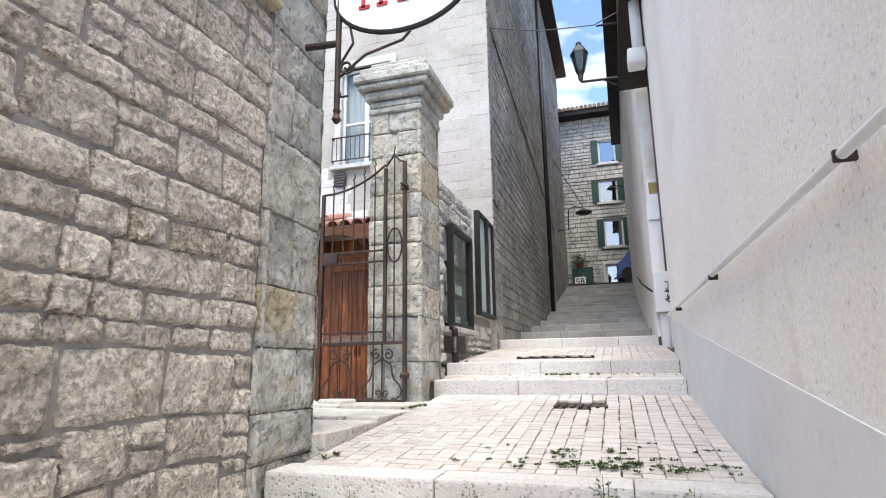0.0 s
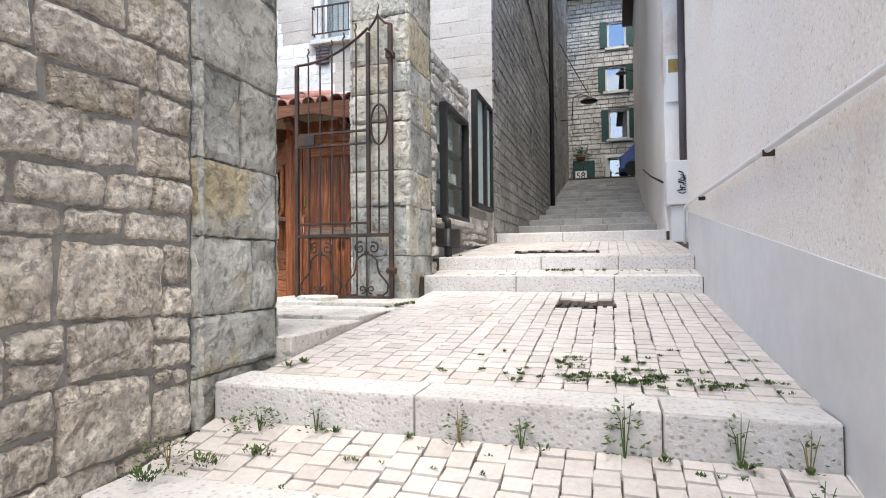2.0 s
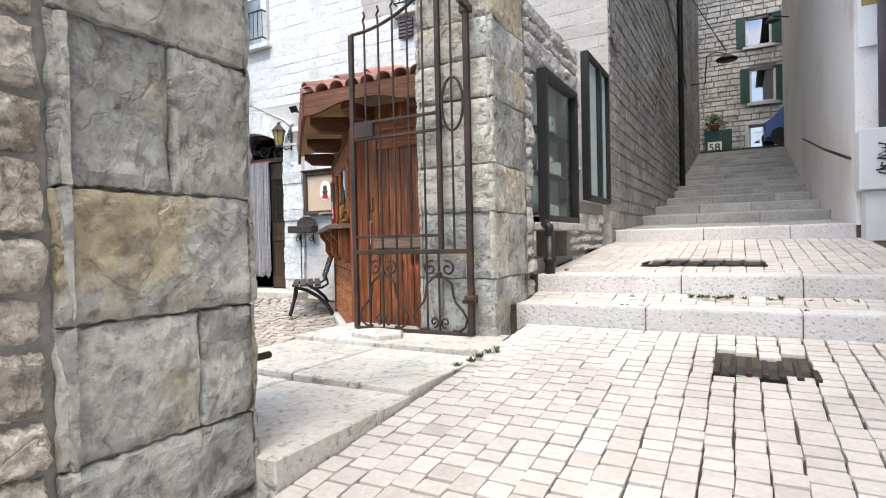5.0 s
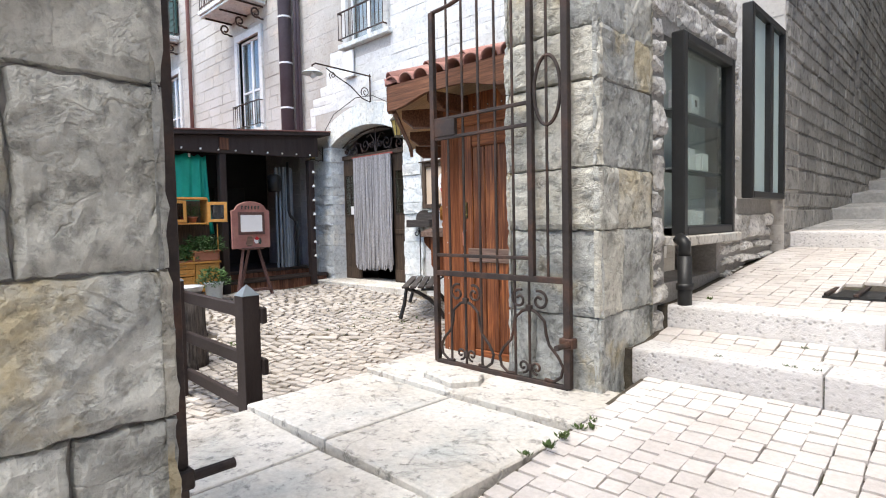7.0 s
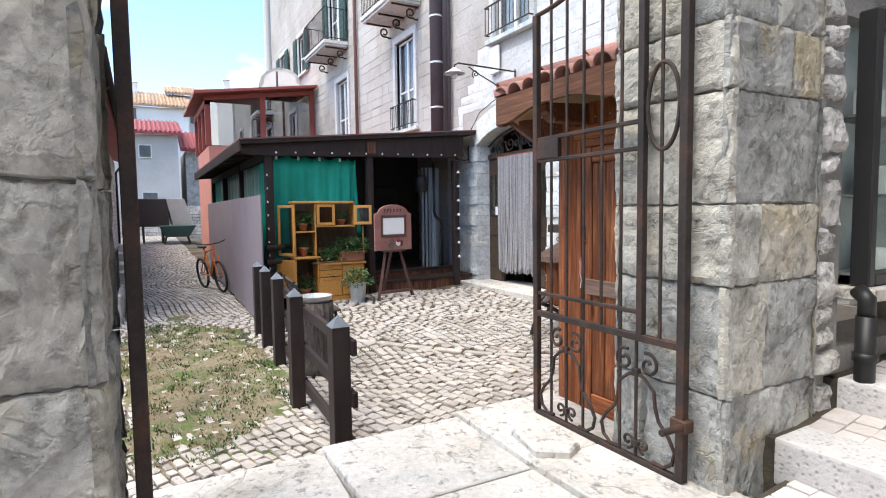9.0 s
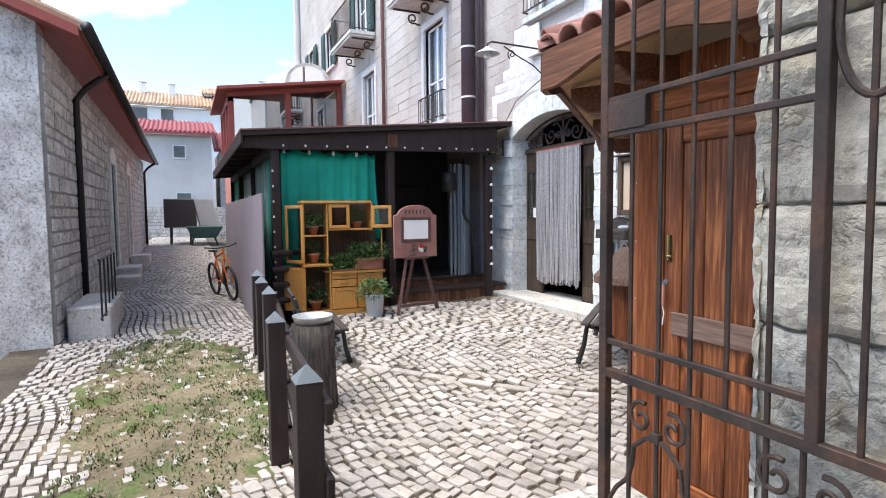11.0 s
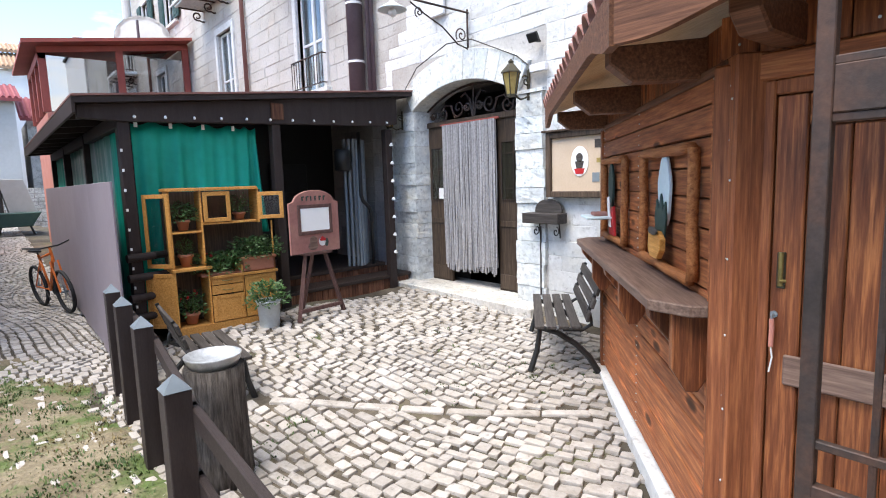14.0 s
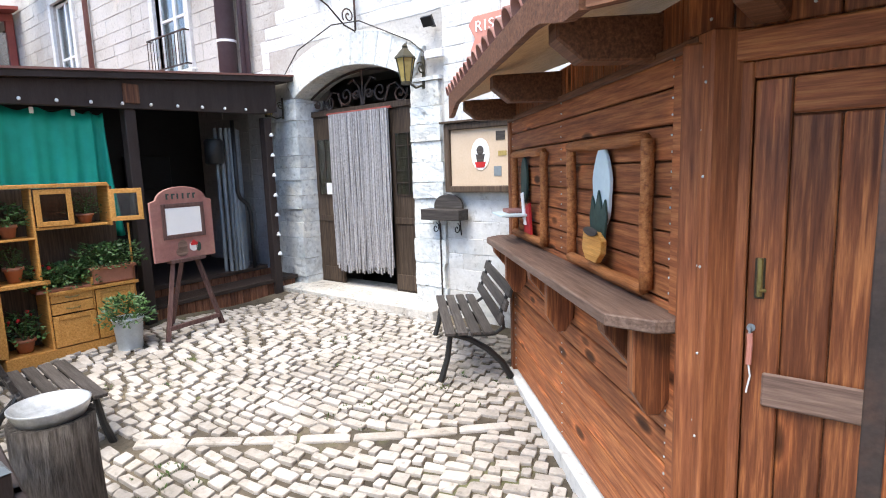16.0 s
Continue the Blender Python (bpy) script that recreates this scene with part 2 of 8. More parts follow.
def knots(m, axis):
    """Dark knots with a lighter rim, long in the grain."""
    n, l = m.node_tree.nodes, m.node_tree.links
    b = n["Principled BSDF"]
    tc, info = n.new("ShaderNodeTexCoord"), n.new("ShaderNodeObjectInfo")
    mp, sh = n.new("ShaderNodeMapping"), n.new("ShaderNodeVectorMath")
    mp.inputs["Scale"].default_value = (2.1, 5.5, 5.5) if axis == "x" else (5.5, 5.5, 2.1)
    sh.operation = "MULTIPLY_ADD"
    sh.inputs[1].default_value = (41, 23, 17)
    cb = n.new("ShaderNodeCombineXYZ")
    for k in range(3):
        l.new(info.outputs["Random"], cb.inputs[k])
    l.new(tc.outputs["Object"], mp.inputs["Vector"])
    l.new(cb.outputs[0], sh.inputs[0])
    l.new(mp.outputs["Vector"], sh.inputs[2])
    vo = n.new("ShaderNodeTexVoronoi")
    vo.inputs["Scale"].default_value = 1.0
    l.new(sh.outputs[0], vo.inputs["Vector"])
    rp = n.new("ShaderNodeValToRGB")
    e = rp.color_ramp.elements
    e[0].position, e[0].color = .0, (.10, .08, .07, 1)
    e[1].position, e[1].color = .42, (.5, .5, .5, 1)
    for p, c in ((.10, .14), (.15, .34), (.20, .80), (.30, .62)):
        e.new(p).color = (c, c * .94, c * .86, 1)
    l.new(vo.outputs["Distance"], rp.inputs["Fac"])
    mx = n.new("ShaderNodeMix")
    mx.data_type, mx.blend_type = "RGBA", "MULTIPLY"
    mx.inputs[0].default_value = 1.0
    up = n.new("ShaderNodeMix")
    up.data_type, up.blend_type = "RGBA", "ADD"
    up.inputs[0].default_value = 1.0
    l.new(rp.outputs["Color"], up.inputs[6])
    l.new(rp.outputs["Color"], up.inputs[7])
    l.new(b.inputs["Base Color"].links[0].from_socket, mx.inputs[6])
    l.new(up.outputs[2], mx.inputs[7])
    l.new(mx.outputs[2], b.inputs["Base Color"])
    return m


KD, KM, KL = (.14, .043, .019), (.31, .103, .042), (.52, .21, .08)
M_KX = knots(wood("stained_plank", KD, KM, KL, "x", .58, sharp=.22), "x")
M_KZ = wood("stained_door_plank", (.085, .026, .012), (.165, .054, .023), (.40, .15, .055), "z", .45, sharp=.22, spec=.22)
knots(M_KZ, "z")
M_KDARK = wood("dark_stained_beam", (.07, .032, .019), (.14, .062, .035), (.23, .105, .058), "x")
M_KPOST = wood("stained_post", (.13, .042, .019), (.225, .076, .033), (.34, .128, .052), "z")
M_SHELF = wood("grey_brown_shelf", (.10, .06, .046), (.175, .112, .086), (.25, .17, .13), "x", .55)
M_SOFFIT = wood("pale_soffit_board", (.42, .25, .12), (.54, .35, .18), (.62, .43, .24), "x", .6)
M_BARK = wood("debarked_log", (.17, .055, .02), (.34, .125, .042), (.46, .19, .07), "x", .6, fine=7, bump=.8)
M_PINE = wood("yellow_pine", (.42, .18, .042), (.56, .27, .07), (.66, .35, .11), "x", .5, vary=.06, bump=.2)
M_BENCH = wood("dark_bench_slat", (.03, .026, .024), (.055, .047, .043), (.085, .075, .07), "x", .6)
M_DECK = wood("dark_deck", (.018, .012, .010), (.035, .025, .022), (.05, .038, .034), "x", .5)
M_RISER = wood("red_brown_riser", (.07, .03, .02), (.15, .065, .038), (.24, .115, .065), "z", .6, vary=.35)
M_DOORW = wood("old_brown_door", (.035, .024, .017), (.065, .045, .032), (.10, .07, .05), "z", .6)
M_STUMP = mat("stump_bark", [(.05, .04, .035), (.10, .085, .075), (.15, .13, .115)], .95, 3, 6, 1.0, .04, local=True, stretch=(9, 9, 1.6), grain=.5)
M_TILE = mat("terracotta_roof_tile", [(.20, .10, .085), (.33, .16, .13), (.40, .23, .19)], .85, 3, 25, .4, .006, vary=.2, grain=.2, stain=((.12, .10, .09), 6, .56, .7))
M_TERRA = mat("terracotta_pot", [(.34, .13, .075), (.42, .18, .11)], .8, 6, 30, .2, .003, grain=.12, vary=.08)
M_LEAF = mat("green_leaf", [(.022, .055, .018), (.05, .11, .03), (.08, .15, .045)], .5, 9, 30, .2, .003, vary=.35, island=True, spec=.4)
M_WEED = mat("weed_leaf", [(.035, .07, .018), (.06, .10, .028), (.10, .12, .042)], .7, 3, 30, .2, .003, vary=.3, island=True)
M_DRY = mat("dry_grass", [(.15, .12, .06), (.22, .17, .085), (.12, .11, .05)], .9, 3, 30, .2, .003, vary=.3, island=True)
M_RED = mat("red_flower", [(.35, .012, .015), (.5, .03, .03)], .6, 9, 30, .1, .003)
M_GREEN = mat("green_tarpaulin", [(.003, .25, .175), (.005, .33, .235), (.008, .40, .29)], .5, .9, 9, .12, .006, grain=.08, spec=.25)
M_CLEAR = mat("clouded_plastic_sheet", [(.01, .17, .125), (.09, .24, .20), (.40, .44, .45)], .3, 1.2, 8, .2, .006, stretch=(5, 5, .7), grain=.1, spec=.5)
M_MAUVE = mat("mauve_sheet_panel", [(.20, .165, .185), (.235, .20, .22)], .55, 1.2, 14, .1, .003, vary=.04, grain=.06)
M_REDP = mat("red_painted_wood", [(.24, .055, .045), (.32, .08, .06)], .6, 2, 24, .2, .003, grain=.12)
M_PINKP = mat("salmon_panel", [(.50, .20, .15), (.56, .25, .2)], .7, 2, 24, .15, .003, grain=.08)
M_ZINC = mat("galvanised_zinc", [(.44, .49, .51), (.56, .61, .63)], .5, 7, 40, .1, .002, metal=.2, grain=.12)
M_BOWL = mat("dented_pale_metal", [(.30, .31, .32), (.44, .45, .46), (.58, .59, .60)], .38, 9, 40, .35, .01, metal=.55, grain=.2)
M_PIPE = mat("brown_grey_downpipe", [(.085, .065, .075), (.12, .10, .11)], .5, 2, 20, .08, .002, grain=.1)
M_COPPER = mat("dull_copper_pipe", [(.16, .07, .06), (.22, .11, .09)], .6, 2, 20, .1, .002, grain=.1)
M_WPAINT = mat("white_paint", [(.62, .62, .62), (.72, .72, .72)], .5, 3, 20, .06, .002, grain=.05)
M_PAPER = mat("white_sheet", [(.78, .78, .77), (.82, .82, .81)], .6, 3, 20, .02, .001, grain=.02)
M_BUFF = mat("buff_pin_board", [(.50, .38, .27), (.56, .44, .33)], .85, 4, 50, .1, .002, grain=.08)
M_ROPE = mat("grey_chenille_strand", [(.19, .18, .185), (.29, .28, .285), (.35, .34, .345)], .85, 30, 60, .3, .003, vary=.3, grain=.15)
M_MENU = mat("faded_rose_board", [(.23, .10, .085), (.30, .14, .12), (.34, .18, .14)], .75, 3, 30, .2, .003, local=True, grain=.15)
M_EASEL = wood("brown_easel", (.06, .03, .026), (.10, .055, .048), (.14, .08, .07), "z", .6)
M_STEEL = mat("blue_grey_strip", [(.13, .155, .175), (.20, .23, .25)], .35, 3, 20, .05, .002, vary=.25, grain=.08, spec=.5)
M_BLUEY = mat("pale_sky_paint", [(.52, .64, .66), (.62, .72, .74)], .6, 9, 30, .1, .002, grain=.06, local=True)
M_DKGREEN = mat("dark_green_paint", [(.02, .04, .035), (.04, .07, .055)], .6, 12, 40, .1, .002, local=True)
M_ORANGE = mat("orange_frame_paint", [(.62, .13, .02), (.70, .17, .03)], .35, 4, 20, .03, .001, grain=.05, spec=.5)
M_RUBBER = mat("black_rubber", [(.015, .015, .016), (.025, .025, .026)], .7, 8, 40, .2, .002)
M_BRASS = mat("aged_brass", [(.22, .17, .06), (.30, .24, .10)], .45, 8, 30, .1, .002, metal=.7)
M_SHUTTER = mat("dark_green_shutter", [(.020, .055, .05), (.035, .08, .07)], .6, 3, 30, .1, .002, grain=.12)
M_RENDER = mat("pale_house_render", [(.44, .43, .41), (.52, .51, .49), (.56, .55, .53)], .9, .35, 6, .2, .01, grain=.06)
M_WHOUSE = mat("white_house_render", [(.66, .65, .63), (.74, .73, .72)], .9, .35, 6, .2, .01, grain=.05)
M_REDROOF = mat("red_roof_sheet", [(.22, .05, .055), (.30, .075, .075)], .65, .6, 8, .15, .01, vary=.08, grain=.1)
M_OLDTILE = mat("weathered_clay_tile", [(.28, .17, .10), (.40, .27, .18), (.45, .36, .28)], .9, .9, 9, .3, .01, vary=.2, grain=.2, island=True)
M_LANTERN = mat("verdigris_lantern", [(.045, .04, .028), (.08, .07, .045)], .5, 9, 40, .2, .002, metal=.5)
M_AMBER = mat("amber_glass", [(.30, .22, .07), (.38, .29, .11)], .25, 9, 20, .05, .002, spec=.5)
M_WINGLASS = glass("window_glass", (.75, .80, .82))
M_SKYGLASS = glass("reflecting_glass", (.35, .38, .40), .02, .38)
M_SMOKED = glass("shop_glass", (.86, .92, .90), .05, .05)
M_SHOPCARD = mat("pale_frosted_interior", [(.34, .38, .38), (.44, .48, .47), (.52, .55, .54)], .8, 1.4, 6, .1, .01, grain=.15)
M_CURT = mat("white_net_curtain", [(.52, .54, .55), (.66, .67, .68)], .9, 2, 30, .2, .01, stretch=(9, 9, .4), grain=.1)
# Dark grey carries the gloom of rooms behind panes; some shelves share it.
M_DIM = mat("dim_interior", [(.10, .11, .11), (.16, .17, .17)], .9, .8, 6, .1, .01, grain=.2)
M_TEAL = mat("frosted_teal_film", [(.42, .53, .53), (.50, .61, .60)], .35, .7, 8, .05, .002, grain=.05, spec=.5)


# ---- building helpers ----
def link_mesh(name, me, parent=None, material=None):
    ob = new(name, me)
    if material:
        me.materials.append(material)
    if parent:
        ob.parent = parent
    return ob


def part(name, bm, material, parent=None, label="", smooth=False):
    """Links a bmesh as one mesh object under a thing."""
    me = bpy.data.meshes.new(name)
    bm.normal_update()
    bm.to_mesh(me)
    bm.free()
    if smooth:
        me.polygons.foreach_set("use_smooth", [True] * len(me.polygons))
    ob = link_mesh(name, me, parent, material)
    if label:
        tagged(ob, label)
    return ob


def solid(name, bm, material, label, category, group="", kind="", smooth=False):
    """A top-level thing of one mesh."""
    return tagged(part(name, bm, material, None, "", smooth), label, category, group, kind)


def thing(name, label, category, m=None, group="", kind=""):
    """A top-level Empty that parents the parts of a thing."""
    ob = new(name)
    ob.empty_display_size = 0.1
    if m is not None:
        ob.matrix_basis = m
    return tagged(ob, label, category, group, kind)


def box(bm, x0, x1, y0, y1, z0, z1, bev=0.0, seg=1, m=None):
    r = bmesh.ops.create_cube(bm, size=1.0, matrix=Matrix.Translation(((x0 + x1) / 2, (y0 + y1) / 2, (z0 + z1) / 2)) @ Matrix.Diagonal((x1 - x0, y1 - y0, z1 - z0, 1)))
    vs = r["verts"]
    if bev:
        es = list({e for v in vs for e in v.link_edges})
        r2 = bmesh.ops.bevel(bm, geom=es, offset=bev, segments=seg, affect="EDGES", profile=0.6)
        vs = list({v for v in r2["verts"]} | {v for v in vs if v.is_valid})
    if m is not None:
        bmesh.ops.transform(bm, matrix=m, verts=vs)
    return vs


def B(*a, **k):
    bm = bmesh.new()
    box(bm, *a, **k)
    return bm


def rod(bm, p0, p1, r0, r1=None, n=10):
    """A round or tapered rod between two points."""
    p0, p1 = Vector(p0), Vector(p1)
    d = p1 - p0
    q = d.to_track_quat("Z", "Y").to_matrix().to_4x4()
    return bmesh.ops.create_cone(bm, cap_ends=True, segments=n, radius1=r0, radius2=r0 if r1 is None else r1, depth=d.length,
                                 matrix=Matrix.Translation((p0 + p1) / 2) @ q)["verts"]


def tube(bm, pts, r, n=8, closed=False):
    """A bent round bar through points; r may taper as a pair."""
    pts = [Vector(p) for p in pts]
    rings, last, k = [], None, len(pts)
    for i, p in enumerate(pts):
        a = pts[(i - 1) % k] if (closed or i) else p
        b = pts[(i + 1) % k] if (closed or i < k - 1) else p
        t = (b - a).normalized()
        if last is None:
            side = t.orthogonal().normalized()
        else:
            side = (last - t * last.dot(t)).normalized()
        last = side
        up = t.cross(side)
        rr = r if not isinstance(r, tuple) else r[0] + (r[1] - r[0]) * i / (k - 1)
        rings.append([bm.verts.new(p + (side * math.cos(2 * math.pi * j / n) + up * math.sin(2 * math.pi * j / n)) * rr) for j in range(n)])
    for i in range(k if closed else k - 1):
        a, b = rings[i], rings[(i + 1) % k]
        for j in range(n):
            bm.faces.new((a[j], a[(j + 1) % n], b[(j + 1) % n], b[j]))
    if not closed:
        bm.faces.new(rings[0][::-1])
        bm.faces.new(rings[-1])


def prism(bm, poly, h0, h1, axis="z", bev=0.0):
    """A flat outline (pairs) pushed from h0 to h1 along an axis."""
    def at(u, v, h):
        return {"z": (u, v, h), "y": (u, h, v), "x": (h, u, v)}[axis]
    a = [bm.verts.new(at(u, v, h0)) for u, v in poly]
    b = [bm.verts.new(at(u, v, h1)) for u, v in poly]
    fs = [bm.faces.new(a[::-1]), bm.faces.new(b)]
    for i in range(len(poly)):
        j = (i + 1) % len(poly)
        fs.append(bm.faces.new((a[i], a[j], b[j], b[i])))
    bmesh.ops.recalc_face_normals(bm, faces=fs)
    if bev:
        es = [e for e in fs[0].edges] + [e for e in fs[1].edges]
        bmesh.ops.bevel(bm, geom=es, offset=bev, segments=1, affect="EDGES")


def lathe(bm, prof, n=20, at=(0, 0, 0)):
    """A turned shape from (radius, height) pairs."""
    rings = [[bm.verts.new((at[0] + r * math.cos(2 * math.pi * j / n), at[1] + r * math.sin(2 * math.pi * j / n), at[2] + z)) for j in range(n)] for r, z in prof]
    for a, b in zip(rings, rings[1:]):
        for j in range(n):
            bm.faces.new((a[j], a[(j + 1) % n], b[(j + 1) % n], b[j]))
    bm.faces.new(rings[0][::-1])
    bm.faces.new(rings[-1])


def spiral(cx, cy, r0, r1, a0, turns, n=22):
    """Points (pairs) of a scroll that winds from radius r0 to r1."""
    return [(cx + (r0 + (r1 - r0) * i / n) * math.cos(a0 + turns * 2 * math.pi * i / n), cy + (r0 + (r1 - r0) * i / n) * math.sin(a0 + turns * 2 * math.pi * i / n)) for i in range(n + 1)]


def wall(name, axis, p0, p1, u0, u1, v0, v1, holes, material, label="", top=None):
    """A thick wall at right angles to an axis between p0 (face) and p1 (back), with real openings (ua, ub, va, vb)."""
    us = sorted({u0, u1, *[h[0] for h in holes], *[h[1] for h in holes]})
    vs = sorted({v0, v1, *[h[2] for h in holes], *[h[3] for h in holes]})
    us, vs = [u for u in us if u0 <= u <= u1], [v for v in vs if v0 <= v <= v1]
    bm, cache = bmesh.new(), {}

    def vert(u, v, p):
        k = (round(u, 4), round(v, 4), p)
        if k not in cache:
            cache[k] = bm.verts.new((u, p, v) if axis == "y" else (p, u, v))
        return cache[k]

    def full(i, j):
        if not (0 <= i < len(us) - 1 and 0 <= j < len(vs) - 1):
            return False
        u, v = (us[i] + us[i + 1]) / 2, (vs[j] + vs[j + 1]) / 2
        return not any(h[0] < u < h[1] and h[2] < v < h[3] for h in holes)
    for i in range(len(us) - 1):
        for j in range(len(vs) - 1):
            if not full(i, j):
                continue
            a, b, c, d = us[i], us[i + 1], vs[j], vs[j + 1]
            for p in (p0, p1):
                bm.faces.new([vert(a, c, p), vert(b, c, p), vert(b, d, p), vert(a, d, p)])
            for (k, e), q in (((i - 1, j), ((a, c), (a, d))), ((i + 1, j), ((b, c), (b, d))), ((i, j - 1), ((a, c), (b, c))), ((i, j + 1), ((a, d), (b, d)))):
                if not full(k, e):
                    bm.faces.new([vert(*q[0], p0), vert(*q[1], p0), vert(*q[1], p1), vert(*q[0], p1)])
    bmesh.ops.recalc_face_normals(bm, faces=bm.faces[:])
    return solid(name, bm, material, label, "wall", "", "structure")


def coursed(u0, u1, v0, v1, hs, ls, holes=(), rng=None, split=0.0):
    """Rectangles of a wall laid in courses, cut back round openings."""
    out, v = [], v0
    while v < v1 - 0.02:
        h = rng.uniform(*hs)
        if v + h > v1 - hs[0] * 0.6:
            h = v1 - v
        u = u0 - rng.uniform(0, ls[0])
        while u < u1:
            w = rng.uniform(*ls)
            a, b = max(u, u0), min(u + w, u1)
            u += w
            if b - a < 0.03:
                continue
            segs = [(a, b)]
            for ha, hb, va, vb in holes:
                if vb > v + 0.03 and va < v + h - 0.03:
                    segs = [s for x, y in segs for s in (((x, min(y, ha)), (max(x, hb), y)) if (x < hb and y > ha) else ((x, y),)) if s[1] - s[0] > 0.04]
            for x, y in segs:
                if split and h > hs[1] * 0.7 and rng.random() < split:
                    c = v + h * rng.uniform(0.4, 0.6)
                    out += [(x, y, v, c), (x, y, c, v + h)]
                else:
                    out.append((x, y, v, v + h))
        v += h
    return out


def stone_face(verts, faces, rect, gap, proud, rough, rng, place, nu=3, nv=2, jag=0.012, edge_w=.016, drop=-.012, warp=0.0, skew=0.0, flake=0.0):
    """One wall stone: an uneven face with dropped edges. place(u, v, d) gives a point d in front of the wall."""
    a, b, c, d = rect[0] + gap, rect[1] - gap, rect[2] + gap, rect[3] - gap
    base = len(verts)
    P = proud * rng.uniform(0.55, 1.25)
    inset = min(edge_w, (b - a) * 0.2, (d - c) * 0.2)
    su, sv, ph = rng.uniform(-1, 1), rng.uniform(-1, 1), rng.random() * 50
    cs = [(rng.uniform(-skew, skew), rng.uniform(-skew, skew)) for _ in range(4)] if skew else None
    jit = [[(rng.uniform(-jag, jag), rng.uniform(-jag, jag)) for _ in range(nv + 3)] for _ in range(nu + 3)]
    for i in range(nu + 3):
        for j in range(nv + 3):
            fu = 0 if i <= 1 else 1 if i >= nu + 1 else (i - 1) / nu
            fv = 0 if j <= 1 else 1 if j >= nv + 1 else (j - 1) / nv
            edge = i in (0, nu + 2) or j in (0, nv + 2)
            u, v = a + inset + (b - a - 2 * inset) * fu, c + inset + (d - c - 2 * inset) * fv
            ju, jv = jit[min(max(i, 1), nu + 1)][min(max(j, 1), nv + 1)]
            rim = fu in (0, 1) or fv in (0, 1)
            if cs:
                wt4 = ((1 - fu) * (1 - fv), fu * (1 - fv), fu * fv, (1 - fu) * fv)
                u += sum(k * c4[0] for k, c4 in zip(wt4, cs))
                v += sum(k * c4[1] for k, c4 in zip(wt4, cs))
                if fu in (0, 1) and fv in (0, 1):
                    u, v = u + (skew if fu == 0 else -skew) * .22, v + (skew if fv == 0 else -skew) * .22
            if warp:
                u, v = u + warp * noise.noise((u * 1.2, v * 1.2, 7)), v + warp * noise.noise((u * 1.1 + 9, v * 1.1, 3))
            if rim:
                u, v = u + ju * 0.7, v + jv * 0.7
            if i == 0:
                u -= inset
            if i == nu + 2:
                u += inset
            if j == 0:
                v -= inset
            if j == nv + 2:
                v += inset
            dd = drop if edge else P * (0.72 if rim else 1.0) + rough * (noise.noise((u * 9 + ph, v * 9, ph)) + 0.35 * (su * (fu - .5) + sv * (fv - .5)) + (.45 * noise.noise((u * 31, v * 31, ph)) if warp or flake else 0)) + (flake * round(2.6 * noise.noise((u * 4.5 + ph, v * 5.5, ph))) if flake and not edge else 0)
            verts.append(place(u, v, dd))
    w = nv + 3
    for i in range(nu + 2):
        for j in range(nv + 2):
            k = base + i * w + j
            faces.append((k, k + w, k + w + 1, k + 1))


def rubble(u0, u1, v0, v1, rng):
    """Uneven courses of large and small stones, with thin packing stones between."""
    out, v = [], v0
    while v < v1 - .02:
        h = rng.choice((.12, .16, .20, .24, .29, .33))
        if v + h > v1 - .1:
            h = v1 - v
        u = u0
        while u < u1 - .02:
            w = rng.uniform(.22, .58) if h > .16 else rng.uniform(.18, .46)
            if u + w > u1 - .14:
                w = u1 - u
            a, b, q = u, u + w, rng.random()
            if h > .2 and q < .20:
                c = v + h - rng.uniform(.06, .085)
                m = a + w * rng.uniform(.35, .65)
                out += [(a, b, v, c), (a, m, c, v + h), (m, b, c, v + h)]
            elif h > .25 and q < .42:
                c = v + h * rng.uniform(.38, .62)
                out += [(a, b, v, c), (a, b, c, v + h)]
            elif h > .2 and w > .5 and q < .56:
                m, c = a + w * rng.uniform(.6, .7), v + h * rng.uniform(.45, .55)
                out += [(a, m, v, v + h), (m, b, v, c), (m, b, c, v + h)]
            else:
                out.append((a, b, v, v + h))
            u += w
        v += h
    return out


def mesh_of(name, verts, faces, smooth=False):
    me = bpy.data.meshes.new(name)
    me.from_pydata(verts, [], faces)
    me.update()
    if smooth:
        me.polygons.foreach_set("use_smooth", [True] * len(me.polygons))
    return me


def sstep(a, b, x):
    t = min(1, max(0, (x - a) / (b - a)))
    return t * t * (3 - 2 * t)


# ---- the plan: levels ----
AX0, AX1, FAC = -2.06, 0.63, 9.4
TREADS = [(-7.0, -.42, 1.0, .28), (1.0, .44, 2.24, .555), (2.24, .70, 2.96, .79), (2.96, .965, 6.13, 1.245), (6.13, 1.405, 6.65, 1.45),
          (6.65, 1.60, 9.62, 1.84), (9.62, 2.0, 11.9, 2.10), (11.9, 2.25, 13.4, 2.33), (13.4, 2.48, 15.1, 2.57), (15.1, 2.73, 16.6, 2.84)]
y_, z_ = 16.6, 3.0
while z_ < 5.1:
    TREADS.append((y_, z_, y_ + .74, z_ + .012))
    y_, z_ = y_ + .74, z_ + .178
STAIR_TOP = (y_, z_)


def yard(x, y):
    """The level of the courtyard and the lane."""
    return .70 + .06 * max(0, y - 5.5) + .08 * min(3.2, max(0, -x - 6)) * sstep(5.0, 6.2, y) * (1 - .5 * sstep(7.2, 8.6, y)) + .02 * max(0, -x - 6) * (1 - sstep(5.0, 6.6, y))


